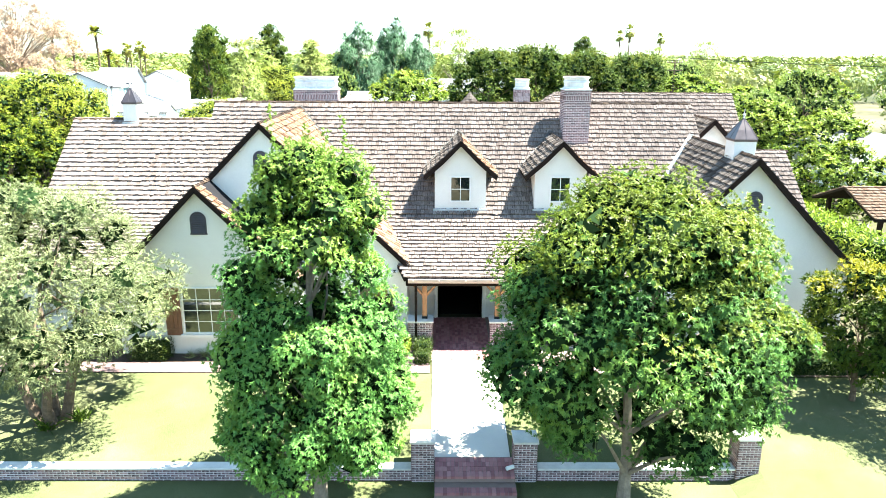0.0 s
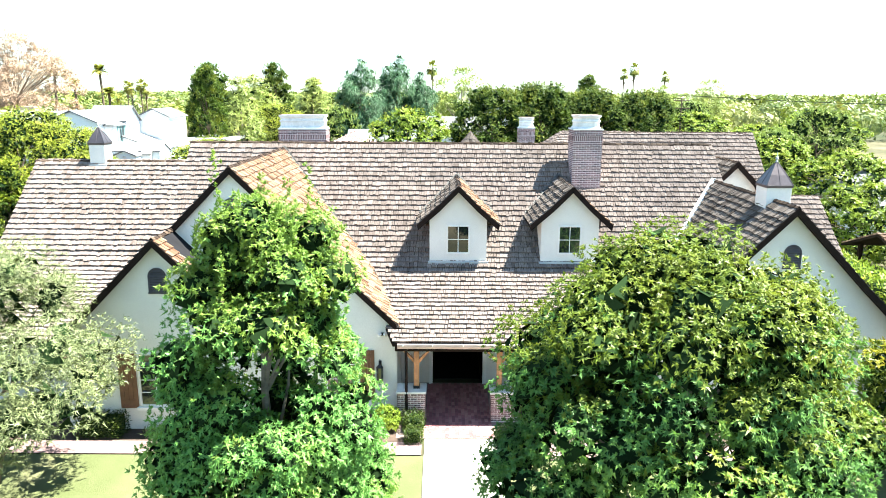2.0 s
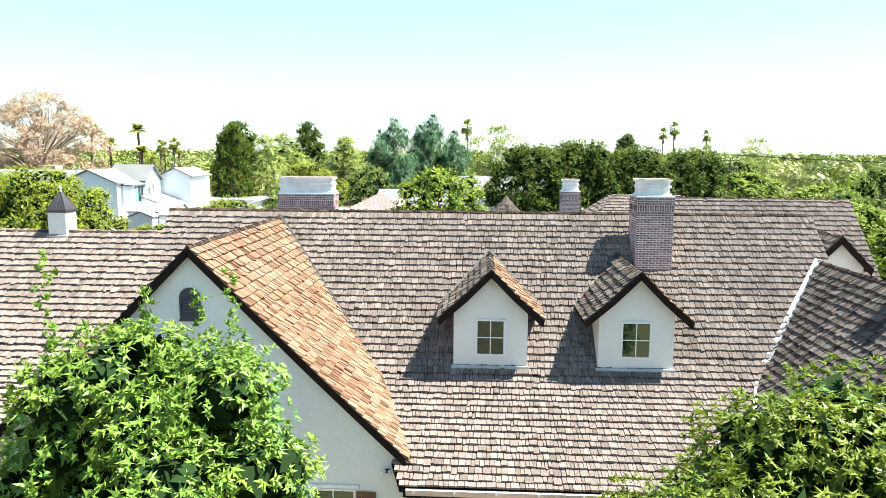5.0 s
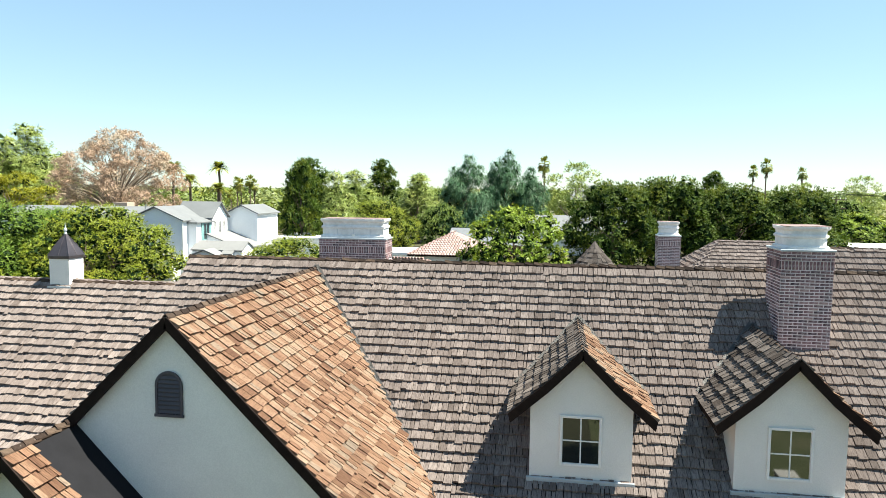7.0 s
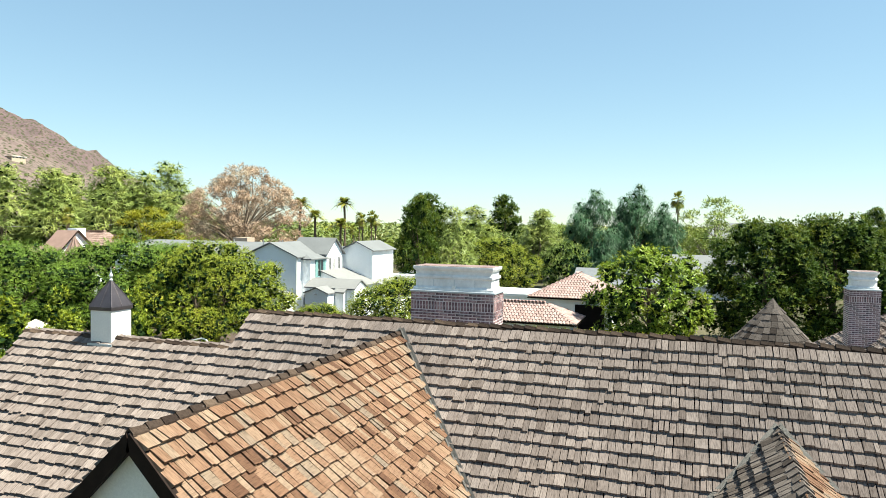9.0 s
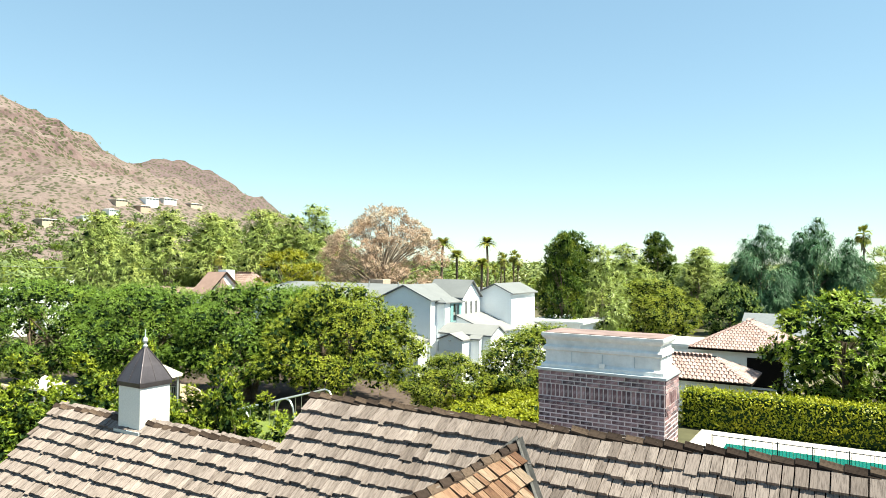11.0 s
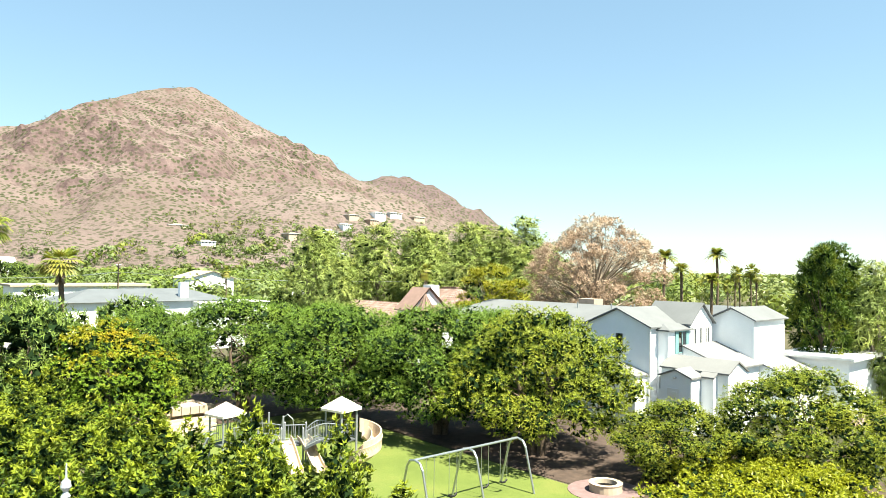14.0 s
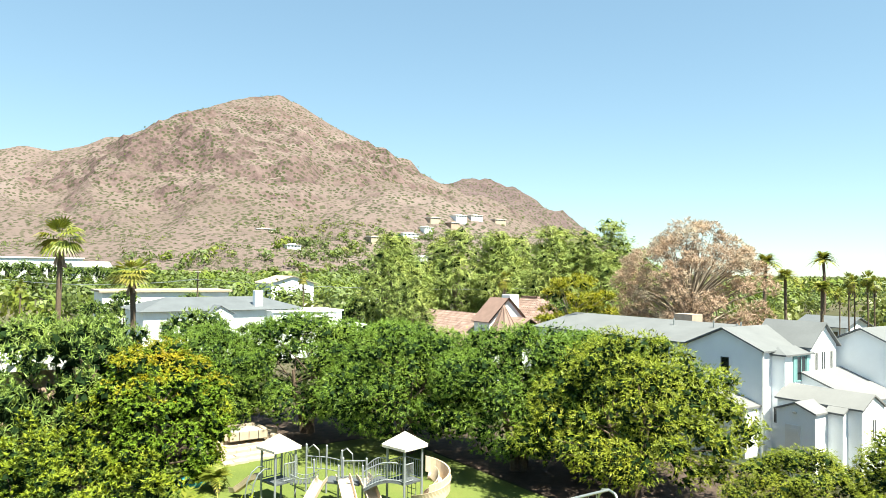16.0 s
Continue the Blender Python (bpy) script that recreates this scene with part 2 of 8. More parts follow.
def mountain_material():
    m, nt, b = nodes("desert_mountain_rock")
    soil = ramp(nt, noise_out(nt, 0.006, 6), [(0.3, (0.132, 0.102, 0.090)), (0.55, (0.166, 0.127, 0.118)), (0.75, (0.196, 0.157, 0.146))])
    rock = ramp(nt, noise_out(nt, 0.05, 6, rough=0.7), [(0.3, (0.066, 0.045, 0.046)), (0.6, (0.158, 0.112, 0.106))])
    geo = nt.nodes.new("ShaderNodeNewGeometry")
    sep = nt.nodes.new("ShaderNodeSeparateXYZ")
    nt.links.new(geo.outputs["Normal"], sep.inputs[0])
    steep = ramp(nt, sep.outputs[2], [(0.62, (1, 1, 1)), (0.80, (0, 0, 0))])
    c = mix(nt, soil, rock, steep)
    place = nt.nodes.new("ShaderNodeTexCoord")
    xyz = nt.nodes.new("ShaderNodeSeparateXYZ")
    nt.links.new(place.outputs["Object"], xyz.inputs[0])
    north = node(nt, "ShaderNodeMapRange", **{"From Min": 880.0, "From Max": 1010.0})
    nt.links.new(xyz.outputs[1], north.inputs[0])
    outcrop = ramp(nt, noise_out(nt, 0.018, 5), [(0.36, (0.45, 0.45, 0.45)), (0.56, (1.0, 1.0, 1.0))])
    c = mix(nt, c, mix(nt, rock, (0.112, 0.084, 0.088), 0.6), mix(nt, outcrop, north.outputs[0], 1.0, "MULTIPLY"))
    high = node(nt, "ShaderNodeMapRange", **{"From Min": 210.0, "From Max": 330.0})
    nt.links.new(xyz.outputs[2], high.inputs[0])
    crags = ramp(nt, noise_out(nt, 0.022, 6), [(0.50, (0, 0, 0)), (0.60, (0.85, 0.85, 0.85))])
    c = mix(nt, c, (0.105, 0.068, 0.062), mix(nt, crags, high.outputs[0], 1.0, "MULTIPLY"))
    tc = nt.nodes.new("ShaderNodeTexCoord")
    v = node(nt, "ShaderNodeTexVoronoi", Scale=0.15)
    nt.links.new(tc.outputs["Object"], v.inputs["Vector"])
    spots = ramp(nt, v.outputs["Distance"], [(0.32, (1, 1, 1)), (0.50, (0, 0, 0))])
    patch = ramp(nt, noise_out(nt, 0.012, 4), [(0.35, (0.55, 0.55, 0.55)), (0.6, (1, 1, 1))])
    shrub = mix(nt, spots, patch, 1.0, "MULTIPLY")
    c = mix(nt, c, (0.05, 0.058, 0.028), shrub)
    v2 = node(nt, "ShaderNodeTexVoronoi", Scale=0.028)
    nt.links.new(tc.outputs["Object"], v2.inputs["Vector"])
    c = mix(nt, c, ramp(nt, v2.outputs["Color"], [(0.0, (0.85, 0.85, 0.85)), (1.0, (1.1, 1.1, 1.1))]), 0.5, "MULTIPLY")
    nt.links.new(c, b.inputs["Base Color"])
    b.inputs["Roughness"].default_value = 0.95
    b.inputs["Specular IOR Level"].default_value = 0.05
    bump(nt, b, noise_out(nt, 0.09, 6, rough=0.75), 1.0, 6.0)
    return m


MOUNTAIN = mountain_material()

ASH_LEAF = leaf_material("ash_leaf", (0.035, 0.105, 0.045), (0.075, 0.18, 0.085), (0.11, 0.21, 0.08), 0.8, gain=2.05, thin=0.36)
PISTACHE_LEAF = leaf_material("pistache_leaf", (0.030, 0.088, 0.042), (0.062, 0.15, 0.068), (0.10, 0.19, 0.062), 0.7, gain=1.7, thin=0.36)
OLIVE_LEAF = leaf_material("olive_leaf", (0.105, 0.150, 0.135), (0.155, 0.225, 0.19), (0.185, 0.25, 0.20), 0.8, gain=1.0)
HEDGE_LEAF = leaf_material("olive_yellow_hedge_leaf", (0.12, 0.17, 0.015), (0.20, 0.25, 0.022), (0.25, 0.28, 0.03), 0.4, gain=1.2)
CITRUS_LEAF = leaf_material("citrus_leaf", (0.03, 0.075, 0.012), (0.08, 0.16, 0.022), (0.17, 0.23, 0.03), 0.5, 0.68, gain=0.76)
GOLDEN_LEAF = leaf_material("golden_green_leaf", (0.045, 0.10, 0.012), (0.10, 0.18, 0.022), (0.19, 0.24, 0.03), 0.4, 0.65, gain=1.45)
YELLOW_LEAF = leaf_material("yellowing_leaf", (0.11, 0.15, 0.02), (0.22, 0.26, 0.03), (0.30, 0.30, 0.03), 0.35)
BUSHY_LEAF = leaf_material("garden_tree_leaf", (0.07, 0.125, 0.05), (0.125, 0.21, 0.085), (0.165, 0.245, 0.095), 0.25, gain=1.3)
MESQUITE_LEAF = leaf_material("mesquite_leaf", (0.052, 0.11, 0.026), (0.098, 0.18, 0.048), (0.130, 0.21, 0.052), 0.35, gain=1.5)
LIME_LEAF = leaf_material("lime_green_leaf", (0.09, 0.17, 0.03), (0.165, 0.28, 0.05), (0.23, 0.31, 0.06), 0.4)
LIGHT_MESQUITE_LEAF = leaf_material("light_mesquite_leaf", (0.085, 0.13, 0.026), (0.15, 0.21, 0.04), (0.19, 0.235, 0.045), 0.35, gain=1.55)
HEDGE_TIP = leaf_material("hedge_new_leaf", (0.10, 0.17, 0.02), (0.17, 0.25, 0.03), (0.22, 0.28, 0.04), 0.5, 0.6, gain=1.0)
DUSTY_LEAF = leaf_material("dusty_green_leaf", (0.095, 0.15, 0.075), (0.145, 0.215, 0.105), (0.195, 0.25, 0.12), 0.2, gain=1.5)
BLUE_LEAF = leaf_material("blue_green_leaf", (0.03, 0.095, 0.085), (0.06, 0.16, 0.14), (0.10, 0.21, 0.18), 0.2)
BROWN_LEAF = leaf_material("dry_brown_leaf", (0.20, 0.165, 0.22), (0.27, 0.235, 0.33), (0.32, 0.29, 0.42), 0.2, gain=1.25)
# gain raised: distance haze put into the far leaves' colour
FAR_LEAF = leaf_material("far_olive_green_leaf", (0.045, 0.08, 0.04), (0.09, 0.14, 0.065), (0.13, 0.16, 0.08), 0.02, gain=1.2)
FAR_GREEN = leaf_material("far_green_leaf", (0.05, 0.09, 0.025), (0.10, 0.16, 0.045), (0.15, 0.19, 0.05), 0.02, gain=1.2)
FAR_DUSTY = leaf_material("far_dusty_leaf", (0.065, 0.11, 0.07), (0.115, 0.175, 0.11), (0.15, 0.19, 0.12), 0.02, gain=1.2)
# near-black stand-in for the shade inside crowns and hedges
INNER_SHADE = plain("painted_inner_shade", (0.014, 0.028, 0.010), 0.9, spec=0.02)
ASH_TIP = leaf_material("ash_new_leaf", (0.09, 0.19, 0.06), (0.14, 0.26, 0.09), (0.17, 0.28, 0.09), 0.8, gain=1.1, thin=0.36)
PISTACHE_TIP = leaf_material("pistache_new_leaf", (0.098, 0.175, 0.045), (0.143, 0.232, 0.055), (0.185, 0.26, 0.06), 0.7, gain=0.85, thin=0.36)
AMBER_LEAF = leaf_material("amber_turning_leaf", (0.12, 0.16, 0.015), (0.20, 0.215, 0.02), (0.26, 0.225, 0.02), 0.35, gain=1.25)
PALM_LEAF = leaf_material("palm_frond", (0.07, 0.12, 0.03), (0.17, 0.22, 0.06), (0.25, 0.25, 0.09), 0.4, gain=1.05)
BOX_LEAF = leaf_material("boxwood_leaf", (0.03, 0.065, 0.015), (0.06, 0.12, 0.025), (0.085, 0.15, 0.03), 2.0, gain=0.6)


# ---- geometry helpers ----
def link(name, me, mat, parent=None, label=""):
    ob = new(name, me)
    for m in mat if isinstance(mat, (list, tuple)) else (mat,):
        if m.name not in [x.name for x in me.materials if x]:
            me.materials.append(m)
    if parent is not None:
        ob.parent = parent
        if parent.get("base"):
            ob.location = -Vector(parent["base"])
    return tagged(ob, label)


def part(name, bm, mat, parent=None, label=""):
    """Links a bmesh as one mesh object under a thing or a part. Vertices are in world metres, or local to a repeated thing."""
    me = bpy.data.meshes.new(name)
    bmesh.ops.recalc_face_normals(bm, faces=bm.faces)
    bm.to_mesh(me)
    bm.free()
    return link(name, me, mat, parent, label)


def raw(name, verts, faces, mat, parent=None, label=""):
    me = bpy.data.meshes.new(name)
    me.from_pydata(np.asarray(verts).tolist(), [], np.asarray(faces).tolist() if isinstance(faces, np.ndarray) else faces)
    return link(name, me, mat, parent, label)


def thing(name, base, label, category, group="", kind=""):
    """An Empty at a thing's base; its parts are written in world metres."""
    ob = new(name)
    ob.location = base
    ob["base"] = tuple(base)
    return tagged(ob, label, category, group, kind)


def local_thing(name, label, category, group="", kind=""):
    """An Empty whose parts are written round its own base, to be copied."""
    return tagged(new(name), label, category, group, kind)


def box(bm, x0, y0, z0, x1, y1, z1, bevel=0.0, m=None):
    r = bmesh.ops.create_cube(bm, size=1)
    vs = r["verts"]
    t = Matrix.Translation(((x0 + x1) / 2, (y0 + y1) / 2, (z0 + z1) / 2)) @ Matrix.Diagonal((abs(x1 - x0), abs(y1 - y0), abs(z1 - z0), 1))
    bmesh.ops.transform(bm, matrix=(m @ t) if m is not None else t, verts=vs)
    if bevel:
        es = {e for v in vs for e in v.link_edges}
        bmesh.ops.bevel(bm, geom=list(es), offset=bevel, segments=2, affect="EDGES", profile=0.5)


def boxed(name, dims, mat, parent=None, label="", bevel=0.01):
    bm = bmesh.new()
    box(bm, *dims, bevel=bevel)
    return part(name, bm, mat, parent, label)


def prism(bm, outline, d0, d1, axis="y"):
    """Extrudes an outline in the x-z plane from y=d0 to d1, or in the y-z plane (axis x), or the x-y plane (axis z)."""
    def at(a, b, d):
        return (a, d, b) if axis == "y" else (d, a, b) if axis == "x" else (a, b, d)
    lo = [bm.verts.new(at(a, b, d0)) for a, b in outline]
    hi = [bm.verts.new(at(a, b, d1)) for a, b in outline]
    bm.faces.new(lo)
    bm.faces.new(hi[::-1])
    for i in range(len(lo)):
        j = (i + 1) % len(lo)
        bm.faces.new((lo[i], hi[i], hi[j], lo[j]))


def tube(bm, p, q, r0, r1=None, sides=8):
    p, q = Vector(p), Vector(q)
    r1 = r0 if r1 is None else r1
    d = q - p
    if d.length < 1e-5:
        return
    m = Matrix.Translation((p + q) / 2) @ d.to_track_quat("Z", "Y").to_matrix().to_4x4()
    bmesh.ops.create_cone(bm, cap_ends=True, segments=sides, radius1=r0, radius2=r1, depth=d.length, matrix=m)


def pipe(bm, points, r, sides=8):
    for a, b in zip(points, points[1:]):
        tube(bm, a, b, r, r, sides)
    for p in points[1:-1]:
        bmesh.ops.create_icosphere(bm, subdivisions=1, radius=r * 1.02, matrix=Matrix.Translation(p))


def lathe(bm, outline, centre, sides=24):
    """Turns an outline of (radius, z) round a vertical axis."""
    rings = []
    for r, z in outline:
        rings.append([bm.verts.new((centre[0] + r * math.cos(a), centre[1] + r * math.sin(a), centre[2] + z)) for a in np.linspace(0, 2 * math.pi, sides, endpoint=False)])
    for a, b in zip(rings, rings[1:]):
        for i in range(sides):
            j = (i + 1) % sides
            bm.faces.new((a[i], a[j], b[j], b[i]))
    bm.faces.new(rings[0][::-1])
    bm.faces.new(rings[-1])


# ---- ground, lawn, paths ----
def street_level(y):
    """The ground steps down in front of the garden wall."""
    return -0.80 if y < 16.56 else -0.46 + 0.46 * min(1, (y - 16.56) / 5)


def ground_sheet():
    xs = sorted(set([-4000, -2500, -1500, -900, -500, -250, -120] + list(range(-80, 81, 4)) + [120, 250, 500, 900, 1500, 2500, 4000]))
    ys = sorted(set([-4000, -2000, -900, -400, -150, -60, -20, 0, 8, 14, 16.54, 16.57, 17, 18, 19, 20, 20.8, 21.6, 22, 24] + list(range(28, 121, 4)) + [180, 300, 600, 1000, 1800, 2600, 4000]))
    vs = [(x, y, street_level(y) - 0.02) for y in ys for x in xs]
    n = len(xs)
    fs = [(j * n + i, j * n + i + 1, (j + 1) * n + i + 1, (j + 1) * n + i) for j in range(len(ys) - 1) for i in range(n - 1)]
    return tagged(raw("ground", vs, fs, GROUND), "dry desert ground with patchy green cover", "ground", kind="structure")


ground_sheet()


def sheet(name, outline, mat, label, category, z=None, lift=0.004, step=0.8):
    """A thin slab laid on the ground inside a plan outline of rectangles (x0, y0, x1, y1)."""
    bm = bmesh.new()
    for x0, y0, x1, y1 in outline:
        ys = np.linspace(y0, y1, max(2, int((y1 - y0) / step) + 1))
        rows = [[bm.verts.new((x, y, (street_level(y) if z is None else z) + lift)) for x in (x0, x1)] for y in ys]
        for a, b in zip(rows, rows[1:]):
            bm.faces.new((a[0], a[1], b[1], b[0]))
    return tagged(part(name, bm, mat), label, category, kind="structure")


sheet("front_lawn", [(-24, 16.72, 0.26, 21.4), (2.50, 16.72, 24, 21.2)], LAWN, "short sunlit green front lawn", "lawn")
sheet("street_verge", [(-40, 2, 0.39, 16.44), (2.51, 2, 40, 16.44)], LAWN, "short grass verge outside the garden wall", "lawn")
bank = bmesh.new()
for cols in (((8.35, 0.0), (9.2, 0.97), (9.5, 1.0), (40.0, 1.0)), ((-40.0, 1.0), (-16.5, 1.0), (-16.0, 0.97), (-15.1, 0.0))):
    rows = [[bank.verts.new((x, y, z * f + (1 - f) * (-0.79 if y < 16.51 else street_level(y) + 0.008))) for x, f in cols] for y, z in ((14.9, -0.793), (15.6, -0.66), (16.2, -0.53), (16.5, -0.456), (16.57, -0.445), (16.9, -0.41), (17.5, -0.364), (18.4, -0.282))]
    for a, b_ in zip(rows, rows[1:]):
        for k in range(3):
            bank.faces.new((a[k], a[k + 1], b_[k + 1], b_[k]))
tagged(part("grass_bank", bank, LAWN), "low grass bank beside the garden wall", "lawn", kind="structure")
sheet("side_walk", [(-14.5, 21.45, 0.2, 22.2), (2.6, 21.25, 20, 22.2)], MAUVE_WALK, "mauve brick walk along the house", "path", lift=0.011)
sheet("front_path", [(0.28, 16.85, 2.48, 22.4)], CONCRETE, "pale sunlit concrete garden path", "path", lift=0.012)
sheet("planting_bed", [(-13, 22.22, 0.2, 24.6), (2.55, 22.22, 16, 25)], SOIL, "brown mulch planting bed along the house", "bed", lift=0.010)
sheet("play_lawn", [(-53, 41, -22, 58.6)], TURF, "bright green play lawn behind the hedge", "lawn", lift=0.008)
sheet("mulch_ground", [(-66, 40, -53.2, 72), (-53, 58.8, -14, 72)], SOIL, "brown shaded mulch under the trees", "bed", lift=0.006)


# ---- mountain ----
HILL = {}


def hill_height(x, y):
    """The mountain's height at plan points."""
    i = np.clip(((np.asarray(x) - HILL["xs"][0]) / 11.0).round().astype(int), 0, len(HILL["xs"]) - 1)
    j = np.clip(((np.asarray(y) - HILL["ys"][0]) / 11.0).round().astype(int), 0, len(HILL["ys"]) - 1)
    return np.maximum(HILL["h"][j, i], 0.0)


def mountain():
    """Desert mountain: falls away from a crest line, cut by gullies and crags."""
    crest = [(-1700, -420, 150), (-1527, -40, 199), (-1528, 84, 226), (-1527, 120, 236), (-1522, 175, 228), (-1509, 256, 266), (-1501, 300, 276), (-1482, 392, 327), (-1460, 473, 362), (-1442, 528, 376), (-1423, 578, 383), (-1411, 609, 368), (-1397, 641, 336), (-1373, 693, 310), (-1324, 787, 264), (-1279, 859, 215), (-1200, 960, 130)]
    second = [(-1520, 900, 180), (-1455, 1011, 232), (-1423, 1056, 253), (-1399, 1088, 254), (-1368, 1128, 235), (-1308, 1198, 197), (-1260, 1250, 160), (-1178, 1329, 79), (-1100, 1400, 0)]
    xs = np.arange(-2300, -560, 11.0)
    ys = np.arange(-700, 1900, 11.0)
    gx, gy = np.meshgrid(xs, ys)

    def ridge(line, slope):
        best, near = np.full(gx.shape, -1e9), np.full(gx.shape, 1e9)
        for (x0, y0, h0), (x1, y1, h1) in zip(line, line[1:]):
            dx, dy = x1 - x0, y1 - y0
            t = np.clip(((gx - x0) * dx + (gy - y0) * dy) / (dx * dx + dy * dy), 0, 1)
            d = np.hypot(gx - x0 - t * dx, gy - y0 - t * dy)
            near = np.minimum(near, d)
            best = np.maximum(best, h0 + t * (h1 - h0) - slope * d * (1 - 0.28 * np.clip(d / 900, 0, 1)))
        return best, near

    (h, edge), (h2, edge2) = ridge(crest, 0.62), ridge(second, 0.66)
    h, edge = np.maximum(h, h2), np.where(h2 > h, np.clip(edge2 / 120, 0.75, 1), np.clip(edge / 170, 0.16, 1))
    rough = np.zeros(h.shape)
    crag = np.zeros(h.shape)
    for j in range(h.shape[0]):
        for i in range(h.shape[1]):
            p = Vector((gx[j, i] * 0.004, gy[j, i] * 0.004, 0.3))
            rough[j, i] = noise.fractal(p, 0.9, 2.1, 5)
            crag[j, i] = noise.ridged_multi_fractal(p * 2.3, 0.9, 2.2, 4, 1.0, 2.0)
    rise = np.clip(h / 200, 0, 1)
    h = h + (rough * 46 * np.clip(rise + 0.15, 0, 1) + (crag - 1.2) * 24 * rise) * edge
    h = np.where(h < 0, h * 0.05 - 1.0, h)
    HILL.update(xs=xs, ys=ys, h=h)
    n = len(xs)
    vs = np.stack([gx, gy, h], -1).reshape(-1, 3)
    jj, ii = np.meshgrid(np.arange(len(ys) - 1), np.arange(n - 1), indexing="ij")
    a = (jj * n + ii).ravel()
    ob = raw("mountain", vs, np.stack([a, a + 1, a + n + 1, a + n], 1), MOUNTAIN)
    return tagged(ob, "bare brown desert mountain dotted with scrub", "mountain", kind="structure")


mountain()


# ---- the house ----
house = thing("house", (0, 28, 0), "cream stucco cottage-style house with grey wooden shake roofs", "house")
MAIN = [(23.5, 2.68), (25.6, 3.36), (26.6, 3.72), (27.2, 4.01), (27.8, 4.42), (28.6, 5.13), (29.6, 6.04), (32.0, 8.23)]


class Slope:
    """A roof slope. prof: (run, z) from eave up, run growing uphill; turn maps (along, run, z) to the world."""

    def __init__(self, prof, facing):
        self.prof, self.facing = prof, facing
        self.cum = [0.0]
        for (a, b), (c, d) in zip(prof, prof[1:]):
            self.cum.append(self.cum[-1] + math.hypot(c - a, d - b))

    def run(self, v):
        return float(np.interp(v, self.cum, [p[0] for p in self.prof]))

    def at(self, u, v):
        """The point, and the uphill and outward directions, at arc length v."""
        v = min(max(v, 0.0), self.cum[-1] - 1e-4)
        k = max(i for i, c in enumerate(self.cum[:-1]) if c <= v)
        (a, b), (c, d) = self.prof[k], self.prof[k + 1]
        s = (v - self.cum[k]) / (self.cum[k + 1] - self.cum[k])
        h, z = a + s * (c - a), b + s * (d - b)
        up = Vector((0, c - a, d - b)).normalized()
        out = Vector((0, -up.z, up.y))
        return self.turn(u, h, z), self.turn(0, up.y, up.z), self.turn(0, out.y, out.z)

    def turn(self, u, h, z):
        f = self.facing
        return Vector((u, h, z)) if f == "front" else Vector((u, -h, z)) if f == "back" else Vector((h, u, z)) if f == "left" else Vector((-h, u, z))

    @property
    def along(self):
        return self.turn(1, 0, 0)


def spans(poly, h):
    """Where a line of equal run crosses a plan outline."""
    xs = []
    for (u0, h0), (u1, h1) in zip(poly, poly[1:] + poly[:1]):
        if (h0 <= h) != (h1 <= h):
            xs.append(u0 + (h - h0) / (h1 - h0) * (u1 - u0))
    xs.sort()
    return list(zip(xs[::2], xs[1::2]))


def shake_corners(sl, u, w, v, length, thick, skew=0.0, lift=0.0):
    """The eight corners of one split shake: thick butt below, thin head above."""
    p, up, out = sl.at(u, v)
    al = sl.along
    res = []
    for dv, lo, hi in ((0.0, 0.018 + lift, 0.018 + lift + thick), (length, -0.012, 0.004)):
        for du in (0, w):
            base = p + al * (du + skew * dv) + up * (dv + (skew * du if dv == 0 else 0))
            res += [base + out * lo, base + out * hi]
    return res


SHAKE_FACES = [(0, 1, 3, 2), (4, 6, 7, 5), (1, 5, 7, 3), (0, 4, 5, 1), (2, 3, 7, 6)]


def shakes(name, parent, sl, poly, mat, rng, expo=0.245, pick=None, label=""):
    """Lays rows of split shakes over a slope inside a plan outline; those that pick() chooses become objects of their own."""
    verts, faces, single = [], [], []
    v = -0.05
    while v < sl.cum[-1] - 0.05:
        for u0, u1 in spans(poly, sl.run(max(v + 0.1, 0.01))):
            u = u0
            while u < u1 - 0.03:
                w = min(rng.choice((0.08, 0.10, 0.12, 0.14, 0.16, 0.20)) * rng.uniform(0.9, 1.1), u1 - u)
                if u1 - u - w < 0.06:
                    w = u1 - u
                jut = rng.uniform(-0.016, 0.016) - (0.04 if rng.random() < 0.05 else 0)
                gap = rng.uniform(0.008, 0.020)
                args = (u + gap / 2, w - gap, v + jut, min(expo * 1.5, sl.cum[-1] - v + 0.03), rng.uniform(0.042, 0.066), rng.uniform(-0.02, 0.02), rng.uniform(0, 0.020))
                if pick and pick(sl.at(u, v)[0]) and len(single) < 300:
                    single.append(args)
                else:
                    n = len(verts)
                    verts += shake_corners(sl, *args)
                    faces += [tuple(n + k for k in f) for f in SHAKE_FACES]
                u += w
        v += expo
    ob = raw(name, verts, faces, mat, parent, label)
    tagged(ob, kind="stuff")
    SINGLES.append((sl, single, mat, ob))
    return ob


SINGLES = []


